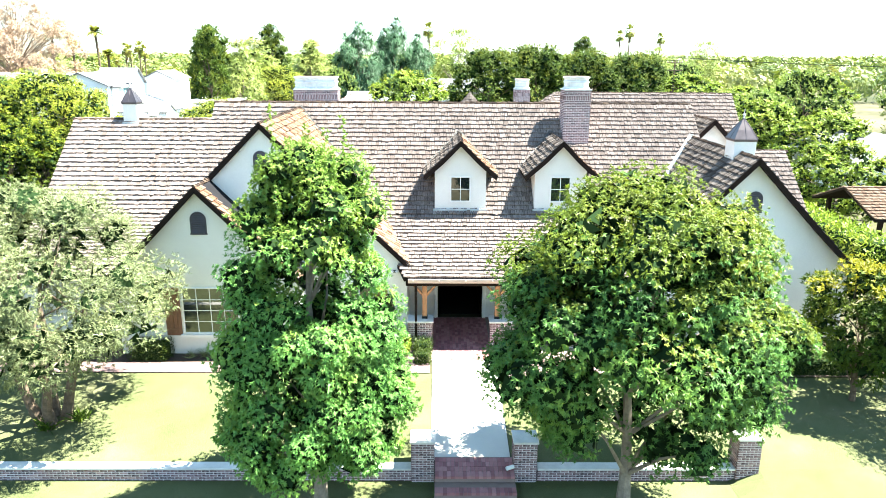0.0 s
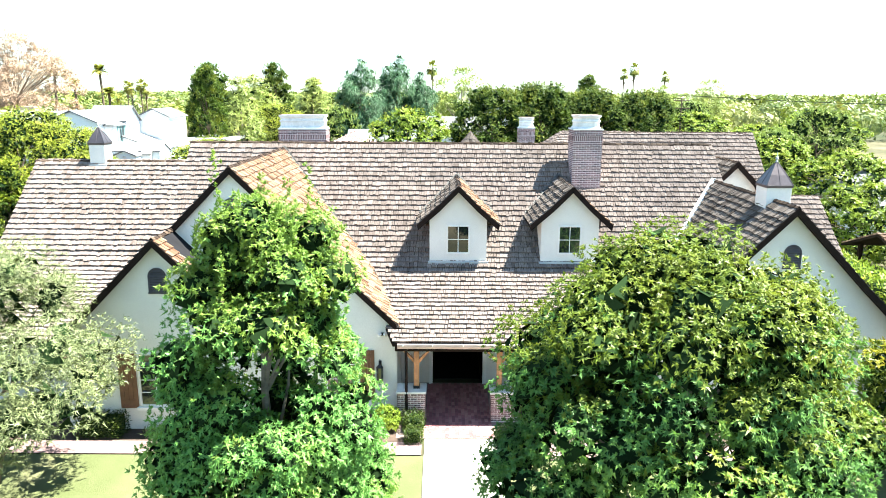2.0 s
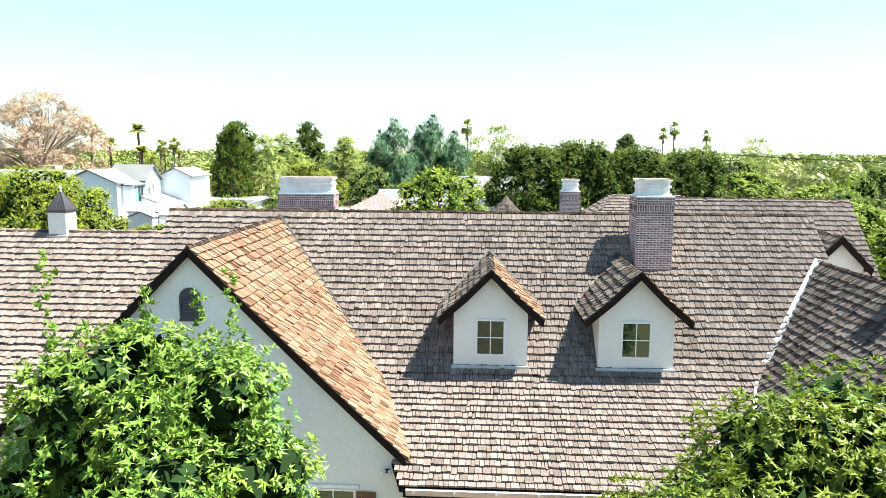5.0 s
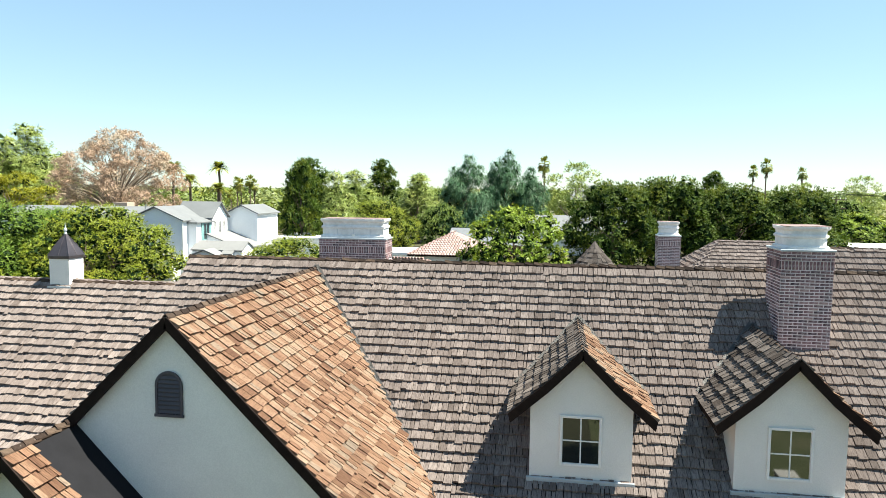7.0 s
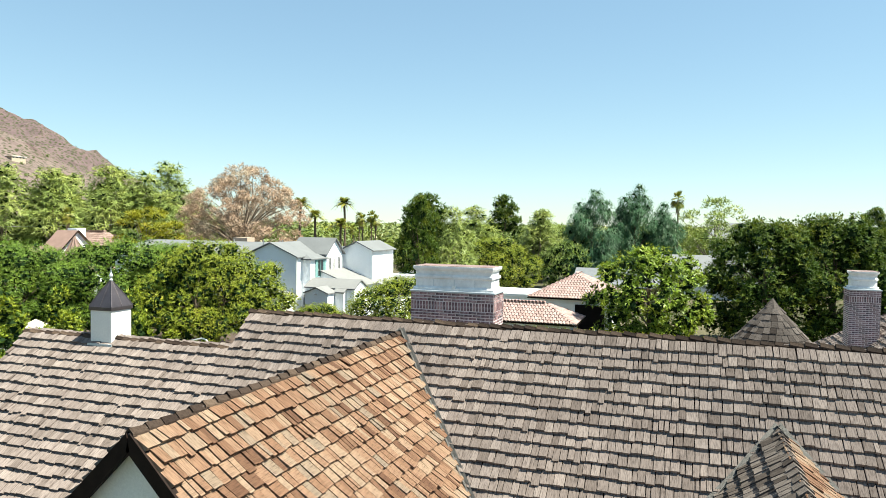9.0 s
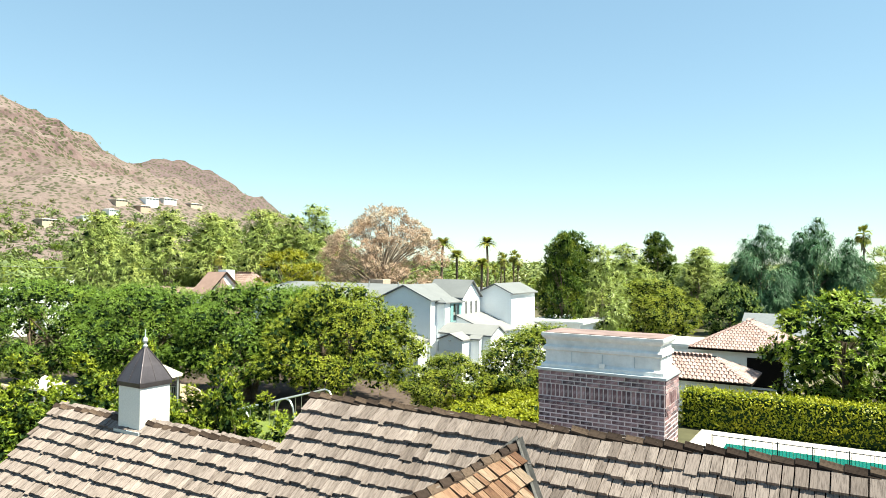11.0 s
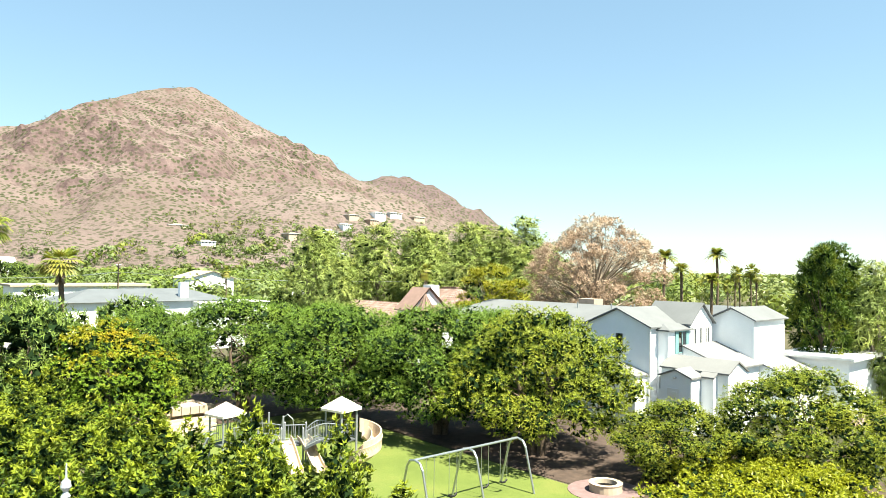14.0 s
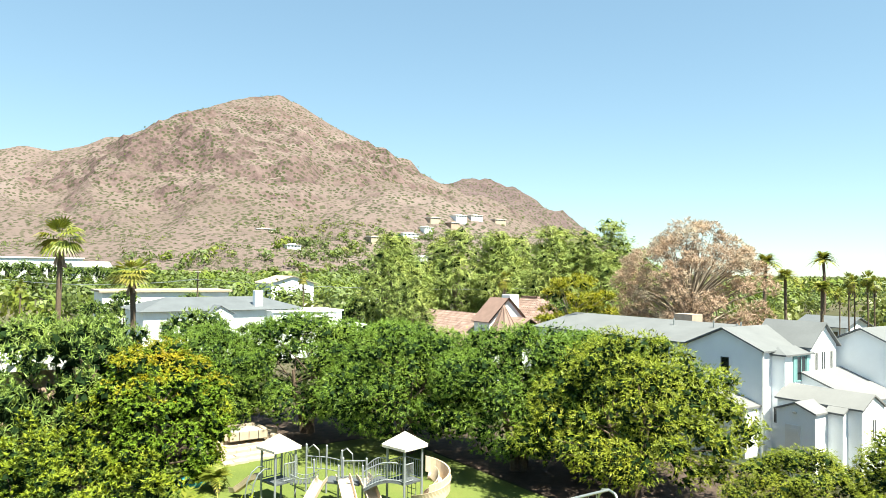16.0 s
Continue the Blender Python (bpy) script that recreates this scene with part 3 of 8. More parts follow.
def deck(bm, sl, poly, drop=0.05):
    """The boarding under the shakes."""
    hs = sorted({p[0] for p in sl.prof} | {h for _, h in poly})
    for h0, h1 in zip(hs, hs[1:]):
        if h1 - h0 < 1e-3:
            continue
        a, b = spans(poly, h0 + 1e-4), spans(poly, h1 - 1e-4)
        z0, z1 = np.interp([h0, h1], [p[0] for p in sl.prof], [p[1] for p in sl.prof])
        for (a0, a1), (b0, b1) in zip(a, b):
            top = [sl.turn(a0, h0, z0 - 0.015), sl.turn(a1, h0, z0 - 0.015), sl.turn(b1, h1, z1 - 0.015), sl.turn(b0, h1, z1 - 0.015)]
            ring = [bm.verts.new(p) for p in top]
            low = [bm.verts.new(p - Vector((0, 0, drop + 0.06))) for p in top]
            bm.faces.new(ring)
            bm.faces.new(low[::-1])
            for i in range(4):
                j = (i + 1) % 4
                bm.faces.new((ring[i], low[i], low[j], ring[j]))


def ridge_caps(name, parent, p, q, mat, rng, pitch=0.75, size=0.17):
    """Overlapping pairs of shakes saddled along a ridge, each pair an object."""
    p, q = Vector(p), Vector(q)
    d = (q - p).normalized()
    side = Vector((0, 0, 1)).cross(d).normalized()
    kinds = []
    for k in range(5):
        verts, faces = [], []
        rise = 0.01 + 0.007 * k
        for s in (1, -1):
            down = (side * s - Vector((0, 0, pitch))).normalized()
            i = len(verts)
            w = size * rng.uniform(0.85, 1.1)
            for dd, z0 in ((0, rise + 0.018), (0.34, 0.0)):
                for ww in (0, w):
                    base = d * dd + down * ww
                    verts += [base + Vector((0, 0, z0)), base + Vector((0, 0, z0 + 0.026))]
            faces += [tuple(i + x for x in f) for f in SHAKE_FACES]
        me = bpy.data.meshes.new("ridge_cap")
        me.from_pydata(verts, [], faces)
        me.materials.append(mat)
        kinds.append(me)
    b = bmesh.new()
    tube(b, p + Vector((0, 0, -0.07)), q + Vector((0, 0, -0.07)), 0.05, None, 6)
    me = bpy.data.meshes.new("ridge")
    b.to_mesh(me)
    b.free()
    me.materials.append(DECK)
    ridge = link("ridge", me, DECK, parent, "row of overlapping ridge shakes")
    for k in range(int((q - p).length / 0.24)):
        ob = new(name, rng.choice(kinds))
        ob.parent = ridge
        ob.location = p + d * (k * 0.24)


RNG = random.Random(4)


def barge(parent, pts, y0, y1, depth=0.17, lift=0.03):
    """Boards along a gable's rake: pts (x, z) from one eave over the peak to the other."""
    for (x0, z0), (x1, z1) in zip(pts, pts[1:]):
        bm = bmesh.new()
        n = Vector((z0 - z1, 0, x1 - x0)).normalized()
        if n.z < 0:
            n = -n
        prism(bm, [(x0 + n.x * lift, z0 + n.z * lift), (x1 + n.x * lift, z1 + n.z * lift), (x1 - n.x * depth * 0.2, z1 - depth), (x0 - n.x * depth * 0.2, z0 - depth)], y0, y1)
        part("barge_board", bm, BARGE, parent, "dark brown timber barge board")


# main front slope, its lower left end and the rear slope
main_front = Slope(MAIN, "front")
MAIN_PLAN = [(-15.6, 23.5), (-11.1, 23.5), (-9.3, 27.5), (-5.72, 31.3), (-2.15, 27.5), (-0.75, 23.5), (7.4, 23.5), (9.0, 27.5), (11.7, 30.2), (11.85, 30.4), (11.85, 32.0), (-9.58, 32.0), (-9.58, 31.2), (-15.6, 31.2)]
near_main = lambda p: -9.5 < p.x < -6.4 and p.y > 28.6
bm = bmesh.new()
deck(bm, main_front, MAIN_PLAN)
main_back = Slope([(-41.0, 2.9), (-36.5, 4.1), (-32.0, 8.23)], "back")
BACK_PLAN = [(-9.58, -41.0), (11.85, -41.0), (11.85, -32.0), (-9.58, -32.0)]
deck(bm, main_back, BACK_PLAN)
left_back = Slope([(-39.8, 2.7), (-36.0, 3.95), (-31.2, 7.50)], "back")
LEFT_BACK_PLAN = [(-15.6, -39.8), (-9.58, -39.8), (-9.58, -31.2), (-15.6, -31.2)]
deck(bm, left_back, LEFT_BACK_PLAN)
part("roof_deck", bm, DECK, house, "dark boarding under the shakes")
shakes("main_roof_shake_cover", house, main_front, MAIN_PLAN, GREY_SHAKE, RNG, pick=near_main, label="weathered grey split cedar shakes")
shakes("rear_roof_shake_cover", house, main_back, BACK_PLAN, GREY_SHAKE, RNG, 0.35)
shakes("rear_left_roof_shake_cover", house, left_back, LEFT_BACK_PLAN, GREY_SHAKE, RNG)
ridge_caps("ridge_cap", house, (-9.63, 32, 8.24), (11.9, 32, 8.24), RIDGE_SHAKE, RNG, 0.9, 0.095)
ridge_caps("ridge_cap", house, (-15.65, 31.2, 7.51), (-9.6, 31.2, 7.51), RIDGE_SHAKE, RNG, 0.9, 0.095)


def cross_gable(name, x, z, y0, y1, left, right, left_plan, right_plan, right_mat, wall_y, wall_x0, wall_x1, pick=None):
    """A gable with its ridge along y: two slopes, boards, and the stucco wall below the peak."""
    ls, rs = Slope(left, "left"), Slope(right, "right")
    for sl, pl in ((ls, left_plan), (rs, right_plan)):
        b = bmesh.new()
        deck(b, sl, pl)
        part("roof_deck", b, DECK, house)
    shakes(name + "_left_shake_cover", house, ls, left_plan, DIM_SHAKE, RNG, pick=None)
    shakes(name + "_right_shake_cover", house, rs, right_plan, right_mat, RNG, pick=pick)
    ridge_caps("ridge_cap", house, (x, y0, z + 0.015), (x, y1, z + 0.015), RIDGE_SHAKE, RNG, 1.0, 0.085)
    line = [(h, zz) for h, zz in left] + [(-h, zz) for h, zz in right[::-1]][1:]
    barge(house, line, y0 - 0.02, y0 + 0.06)
    b = bmesh.new()
    zz = [p[1] for p in line]
    xx = [p[0] for p in line]
    outline = [(wall_x0, 0.0), (wall_x1, 0.0), (wall_x1, float(np.interp(wall_x1, xx, zz)) - 0.12)]
    outline += [(a, c - 0.12) for a, c in line[::-1] if wall_x0 < a < wall_x1]
    outline += [(wall_x0, float(np.interp(wall_x0, xx, zz)) - 0.12)]
    prism(b, outline, wall_y, wall_y + 0.3)
    part("gable_wall", b, STUCCO, house, "cream stucco gable wall")


cross_gable("gable_a", -5.72, 8.02, 24.15, 31.6,
            [(-11.25, 2.72), (-8.63, 5.12), (-5.72, 8.02)], [(0.35, 2.72), (2.82, 5.12), (5.72, 8.02)],
            [(24.15, -11.25), (24.15, -5.72), (31.6, -5.72), (27.6, -9.7), (24.5, -11.25)],
            [(24.15, 0.40), (24.15, 5.72), (31.6, 5.72), (27.6, 1.70)],
            TAN_SHAKE, 24.3, -10.85, -0.68, pick=lambda p: p.x < -3.6 and p.y < 28.6)
cross_gable("gable_b", -7.6, 6.08, 22.60, 24.3,
            [(-11.1, 2.72), (-9.6, 4.05), (-7.6, 6.08)], [(4.1, 2.72), (5.6, 4.05), (7.6, 6.08)],
            [(22.60, -11.1), (22.60, -7.6), (24.3, -7.6), (24.3, -11.1)],
            [(22.60, 4.1), (22.60, 7.6), (23.2, 7.6), (23.2, 4.1)],
            TAN_SHAKE, 22.95, -10.75, -4.4)
# near-black strip paints the shade on gable b's slope beside the wall
dark_strip = bmesh.new()
deck(dark_strip, Slope([(4.1, 2.72), (5.6, 4.05), (7.6, 6.08)], "right"), [(23.2, 4.1), (23.2, 7.6), (24.3, 7.6), (24.3, 4.1)])
part("felt_roof", dark_strip, plain("black_gable_shade", (0.012, 0.012, 0.014), 0.9, spec=0.1), house, "black strip painting the shade behind the gable")
cross_gable("gable_c", 11.5, 6.93, 23.70, 30.7,
            [(7.1, 2.62), (9.2, 4.55), (11.5, 6.93)], [(-16.0, 2.45), (-14.0, 4.38), (-11.5, 6.93)],
            [(23.70, 7.1), (23.70, 11.5), (30.7, 11.5), (27.4, 8.55), (24.0, 7.1)],
            [(23.70, -16.0), (23.70, -11.5), (30.7, -11.5), (30.7, -16.0)],
            DIM_SHAKE, 24.10, 7.5, 15.4)

# the lower wing beside gable c, and the rear wing with its small gable
side_front = Slope([(25.6, 2.65), (30.0, 6.42)], "front")
SIDE_PLAN = [(11.6, 25.6), (15.4, 25.6), (15.4, 30.0), (11.6, 30.0)]
side_back = Slope([(-34.4, 2.65), (-30.0, 6.42)], "back")
SIDE_BACK_PLAN = [(11.6, -34.4), (15.4, -34.4), (15.4, -30.0), (11.6, -30.0)]
rear_front = Slope([(32.6, 2.9), (38.0, 8.40)], "front")
REAR_PLAN = [(11.9, 32.6), (16.1, 32.6), (16.1, 38.0), (8.0, 38.0)]
rear_back = Slope([(-43.0, 2.9), (-38.0, 8.40)], "back")
REAR_BACK_PLAN = [(8.0, -43.0), (16.1, -43.0), (16.1, -38.0), (8.0, -38.0)]
for sl, pl in ((side_front, SIDE_PLAN), (side_back, SIDE_BACK_PLAN), (rear_front, REAR_PLAN), (rear_back, REAR_BACK_PLAN)):
    bm = bmesh.new()
    deck(bm, sl, pl)
    part("roof_deck", bm, DECK, house)
shakes("side_wing_shake_cover", house, side_front, SIDE_PLAN, GREY_SHAKE, RNG)
shakes("side_wing_rear_shake_cover", house, side_back, SIDE_BACK_PLAN, GREY_SHAKE, RNG)
shakes("rear_wing_shake_cover", house, rear_front, REAR_PLAN, GREY_SHAKE, RNG)
shakes("rear_wing_back_shake_cover", house, rear_back, REAR_BACK_PLAN, GREY_SHAKE, RNG)
ridge_caps("ridge_cap", house, (11.6, 30, 6.41), (15.45, 30, 6.41), RIDGE_SHAKE, RNG, 0.9, 0.095)
ridge_caps("ridge_cap", house, (8.0, 38, 8.39), (16.15, 38, 8.39), RIDGE_SHAKE, RNG, 0.9, 0.095)
small_l, small_r = Slope([(12.4, 6.35), (13.45, 7.42)], "left"), Slope([(-14.55, 6.3), (-13.45, 7.42)], "right")
SML, SMR = [(33.0, 12.4), (33.0, 13.45), (37.1, 13.45), (36.0, 12.4)], [(33.0, -14.55), (33.0, -13.45), (37.1, -13.45), (36.0, -14.55)]
bm = bmesh.new()
deck(bm, small_l, SML)
deck(bm, small_r, SMR)
part("roof_deck", bm, DECK, house)
shakes("small_gable_shake_cover", house, small_l, SML, DIM_SHAKE, RNG)
shakes("small_gable_shake_cover", house, small_r, SMR, TAN_SHAKE, RNG)
ridge_caps("ridge_cap", house, (13.45, 33.0, 7.41), (13.45, 37.0, 7.41), RIDGE_SHAKE, RNG, 1.0)
barge(house, [(12.4, 6.35), (13.45, 7.42), (14.55, 6.3)], 32.98, 33.06, 0.2)
bm = bmesh.new()
prism(bm, [(12.55, 3.5), (14.4, 3.5), (14.4, 6.35), (13.45, 7.28), (12.55, 6.38)], 33.3, 33.5)
part("gable_wall", bm, STUCCO, house)

# metal valley strips where the gables meet the main slope
def valley(parent, pts, width=0.05, mat=VALLEY_METAL):
    b = bmesh.new()
    vs = []
    for k, p in enumerate(pts):
        q = Vector(pts[min(k + 1, len(pts) - 1)]) - Vector(pts[max(k - 1, 0)])
        s = q.cross(Vector((0, 0, 1))).normalized() * width
        vs.append([b.verts.new(Vector(p) - s + Vector((0, 0, 0.125))), b.verts.new(Vector(p) + Vector((0, 0, 0.085))), b.verts.new(Vector(p) + s + Vector((0, 0, 0.125)))])
    for r0, r1 in zip(vs, vs[1:]):
        b.faces.new((r0[0], r0[1], r1[1], r1[0]))
        b.faces.new((r0[1], r0[2], r1[2], r1[1]))
    bmesh.ops.solidify(b, geom=b.faces[:], thickness=0.012)
    part("valley_flashing", b, mat, parent, "metal valley strip")


valley(house, [(-5.72, 31.72, 8.02), (-1.80, 27.5, 4.10), (-1.15, 25.5, 3.35), (-0.62, 24.1, 2.90)])
valley(house, [(-5.72, 31.72, 8.02), (-9.66, 27.5, 4.10), (-10.6, 25.5, 3.35)])
valley(house, [(11.5, 30.52, 6.93), (8.72, 27.5, 4.10), (7.95, 25.6, 3.38)], 0.09, FLASH)

# walls below the roofs
for dims in ((-15.3, 25.0, 0, -10.9, 25.3, 3.05), (-0.98, 24.9, 0, -0.68, 26.6, 2.75), (-0.68, 26.6, 0, 0.45, 26.9, 3.62), (2.25, 26.6, 0, 8.0, 26.9, 3.62), (0.45, 26.6, 2.25, 2.25, 26.9, 3.62),
             (7.5, 24.4, 0, 7.8, 26.6, 2.9), (15.1, 24.4, 0, 15.4, 34, 2.6), (-15.3, 25.3, 0, -15.0, 38.6, 3.0), (-15.0, 38.3, 0, -9.6, 38.6, 3.0), (-9.9, 38.6, 0, -9.6, 39.6, 3.0), (-9.6, 39.4, 0, 15.8, 39.7, 3.2),
             (15.5, 34, 0, 15.8, 39.4, 3.3), (-10.75, 23.25, 0, -10.45, 24.6, 2.85), (-4.7, 23.25, 0, -4.4, 24.6, 2.85)):
    boxed("wall", dims, STUCCO, house, bevel=0.015)
for outline, d0, d1 in (([(25.0, 2.9), (25.6, 3.2), (27.5, 3.95), (31.2, 7.36), (36.0, 3.8), (38.6, 2.9)], -15.3, -15.02), ([(31.25, 7.35), (32.0, 8.08), (32.8, 7.35), (31.9, 6.6)], -9.52, -9.3),
                        ([(29.0, 5.3), (32.0, 8.08), (35.0, 5.3)], 11.5, 11.75), ([(25.7, 2.5), (30.0, 6.3), (34.3, 2.5)], 15.1, 15.36), ([(33.0, 3.0), (38.0, 8.25), (42.7, 3.0)], 15.78, 16.0)):
    bm = bmesh.new()
    prism(bm, outline, d0, d1, "x")
    part("end_gable_wall", bm, STUCCO, house)
# hall lined near-black, so its shade is in the colour
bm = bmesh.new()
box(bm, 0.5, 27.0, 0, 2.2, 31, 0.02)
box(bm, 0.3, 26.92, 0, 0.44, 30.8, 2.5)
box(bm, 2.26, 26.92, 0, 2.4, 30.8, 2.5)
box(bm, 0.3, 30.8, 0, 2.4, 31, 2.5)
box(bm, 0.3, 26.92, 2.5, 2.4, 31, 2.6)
part("entry_hall", bm, DARK_IN, house, "open entrance hall lined near-black to paint its shade")
bm = bmesh.new()
for x0, x1 in ((0.32, 0.45), (2.25, 2.38)):
    box(bm, x0, 26.5, 0.0, x1, 26.62, 2.38, 0.01)
box(bm, 0.32, 26.5, 2.25, 2.38, 26.62, 2.40, 0.01)
part("door_surround", bm, WHITE_TRIM, house, "pale painted entrance surround")


def gutter():
    b = bmesh.new()
    prism(b, [(23.40, 2.60), (23.46, 2.50), (23.56, 2.50), (23.56, 2.66), (23.40, 2.66)], -0.6, 7.2, "x")
    part("gutter", b, plain("pinkish_gutter", (0.50, 0.40, 0.36), 0.5), house, "thin painted gutter along the porch eave")
    for x in (-0.42, 0.5, 1.45, 2.4, 3.4):
        boxed("gutter_bracket", (x - 0.02, 23.37, 2.60, x + 0.02, 23.40, 2.68), WHITE_TRIM, house, bevel=0.003)
    bm2 = bmesh.new()
    tube(bm2, (-0.33, 23.5, 0.1), (-0.33, 23.5, 2.5), 0.045)
    part("downpipe", bm2, BARGE, house, "brown downpipe")
    boxed("porch_beam", (-0.7, 23.75, 2.30, 7.4, 23.95, 2.56), BARGE, house, bevel=0.01)
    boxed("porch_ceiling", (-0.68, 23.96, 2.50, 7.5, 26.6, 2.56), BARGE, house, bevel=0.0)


gutter()


def porch_post(x):
    b = bmesh.new()
    box(b, x - 0.085, 23.76, 1.10, x + 0.085, 23.93, 2.30, 0.012)
    p = part("porch_post", b, CEDAR, house, "orange cedar porch post")
    b = bmesh.new()
    for s in (-1, 1):
        prism(b, [(x + s * 0.09, 1.90), (x + s * 0.09, 2.02), (x + s * 0.34, 2.29), (x + s * 0.42, 2.29)], 23.80, 23.89)
    part("knee_brace", b, CEDAR, p)
    boxed("iron_foot", (x - 0.10, 23.74, 1.04, x + 0.10, 23.95, 1.14), IRON, p, bevel=0.006)


for x in (-0.02, 2.62, 5.2):
    porch_post(x)


# windows and small fittings of the walls
def window(parent, x0, x1, z0, z1, y, cols, rows, frame_mat=None, sill=True, depth=0.10, name="window"):
    """A casement with white frame, bars and dark glass, set in a wall that faces -y at y."""
    fm = frame_mat or WHITE_TRIM
    b = bmesh.new()
    t = 0.055
    for d in ((x0 - t, z0 - t, x0, z1 + t), (x1, z0 - t, x1 + t, z1 + t), (x0, z1, x1, z1 + t), (x0, z0 - t, x1, z0)):
        box(b, d[0], y - 0.035, d[1], d[2], y + 0.06, d[3], 0.008)
    w = part(name, b, fm, parent, "white framed window with small panes")
    for i in range(1, cols):
        x = x0 + (x1 - x0) * i / cols
        b = bmesh.new()
        box(b, x - 0.014, y - 0.012, z0, x + 0.014, y + 0.03, z1, 0.003)
        part("glazing_bar", b, fm, w)
    for i in range(1, rows):
        z = z0 + (z1 - z0) * i / rows
        b = bmesh.new()
        box(b, x0, y - 0.010, z - 0.014, x1, y + 0.028, z + 0.014, 0.003)
        part("glazing_bar", b, fm, w)
    for i in range(cols):
        for j in range(rows):
            a, c = x0 + (x1 - x0) * i / cols, x0 + (x1 - x0) * (i + 1) / cols
            d, e = z0 + (z1 - z0) * j / rows, z0 + (z1 - z0) * (j + 1) / rows
            boxed("pane", (a + 0.010, y - 0.004 + 0.0015 * ((i + j) % 2), d + 0.010, c - 0.010, y + 0.012, e - 0.010), GLASS, w, bevel=0)
    if sill:
        boxed("window_sill", (x0 - 0.14, y - 0.11, z0 - 0.16, x1 + 0.14, y + 0.02, z0 - t - 0.002), WHITE_TRIM, w, bevel=0.012)
    return w


def shutter(x0, x1, z0, z1, y):
    b = bmesh.new()
    n = 4
    w = (x1 - x0) / n
    for i in range(n):
        box(b, x0 + i * w + 0.004, y - 0.045, z0, x0 + (i + 1) * w - 0.004, y - 0.005, z1, 0.006)
    box(b, x0 + 0.02, y - 0.058, z0 + 0.15, x1 - 0.02, y - 0.046, z0 + 0.27, 0.003)
    box(b, x0 + 0.02, y - 0.058, z1 - 0.27, x1 - 0.02, y - 0.046, z1 - 0.15, 0.003)
    part("shutter", b, SHUTTER, house, "brown boarded window shutter")


def arched_vent(x, z0, z1, w, y):
    """A louvred vent with a round head."""
    r = w / 2
    arc = [(x + r * math.cos(a), z1 - r + r * math.sin(a)) for a in np.linspace(0, math.pi, 13)]
    b = bmesh.new()
    prism(b, [(x - r, z0), (x + r, z0)] + arc, y - 0.015, y + 0.02)
    v = part("arched_vent", b, VENT, house, "grey louvred vent with a round head")
    b = bmesh.new()
    outer = [(x + (r + 0.045) * math.cos(a), z1 - r + (r + 0.045) * math.sin(a)) for a in np.linspace(0, math.pi, 13)]
    for (p, q), (s, t) in zip(zip(arc, arc[1:]), zip(outer, outer[1:])):
        prism(b, [p, q, t, s], y - 0.04, y - 0.016)
    for s in (-1, 1):
        box(b, x + s * (r + 0.022) - 0.022, y - 0.04, z0, x + s * (r + 0.022) + 0.022, y - 0.016, z1 - r)
    box(b, x - r - 0.06, y - 0.05, z0 - 0.05, x + r + 0.06, y - 0.016, z0)
    part("frame", b, VENT, v)
    n = int((z1 - z0) / 0.075)
    for i in range(n):
        z = z0 + 0.02 + i * 0.075
        half = r if z < z1 - r else math.sqrt(max(0.0004, r * r - (z - z1 + r) ** 2))
        b = bmesh.new()
        prism(b, [(y - 0.045, z), (y - 0.02, z + 0.045), (y - 0.017, z + 0.04), (y - 0.042, z - 0.005)], x - half + 0.01, x + half - 0.01, "x")
        part("slat", b, VENT, v)


arched_vent(-5.76, 6.32, 7.03, 0.42, 24.3)
arched_vent(-7.66, 4.45, 5.15, 0.46, 22.95)
arched_vent(11.66, 5.02, 5.70, 0.46, 24.10)
window(house, -8.45, -6.55, 0.83, 2.45, 22.95, 4, 4)
shutter(-9.10, -8.55, 0.72, 2.50, 22.95)
window(house, -2.95, -1.95, 0.62, 2.14, 24.3, 2, 3)
shutter(-1.88, -1.40, 0.42, 2.14, 24.3)
boxed("window_head", (-3.1, 24.25, 2.21, -1.80, 24.3, 2.30), WHITE_TRIM, house)


def lantern(x, y, z):
    b = bmesh.new()
    pipe(b, [(x, y, z + 0.30), (x, y - 0.08, z + 0.42), (x, y - 0.16, z + 0.36), (x, y - 0.16, z + 0.28)], 0.012, 6)
    box(b, x - 0.05, y - 0.02, z + 0.1, x + 0.05, y, z + 0.36, 0.006)
    l = part("wall_lantern", b, IRON, house, "black iron wall lantern")
    b = bmesh.new()
    lathe(b, [(0.012, 0.30), (0.11, 0.20), (0.115, 0.185), (0.02, 0.185)], (x, y - 0.16, z), 6)
    lathe(b, [(0.02, -0.42), (0.03, -0.36), (0.095, -0.30), (0.10, -0.28), (0.03, -0.27)], (x, y - 0.16, z), 6)
    for k in range(6):
        a = k * math.pi / 3
        tube(b, (x + 0.095 * math.cos(a), y - 0.16 + 0.095 * math.sin(a), z - 0.29), (x + 0.105 * math.cos(a), y - 0.16 + 0.105 * math.sin(a), z + 0.19), 0.010, None, 5)
    part("cage", b, IRON, l)
    b = bmesh.new()
    lathe(b, [(0.082, -0.27), (0.09, 0.18)], (x, y - 0.16, z), 6)
    part("glass", b, GLASS, l)


lantern(-1.22, 24.3, 1.42)


def floodlight(x, y, z):
    b = bmesh.new()
    box(b, x - 0.06, y - 0.04, z - 0.04, x + 0.06, y, z + 0.06, 0.008)
    f = part("floodlight", b, IRON, house, "small twin-head floodlight")
    for s in (-1, 1):
        b = bmesh.new()
        tube(b, (x + s * 0.04, y - 0.05, z + 0.02), (x + s * 0.12, y - 0.14, z + 0.0), 0.03, 0.055, 10)
        part("lamp_head", b, WHITE_TRIM, f)


floodlight(-1.13, 24.3, 2.68)


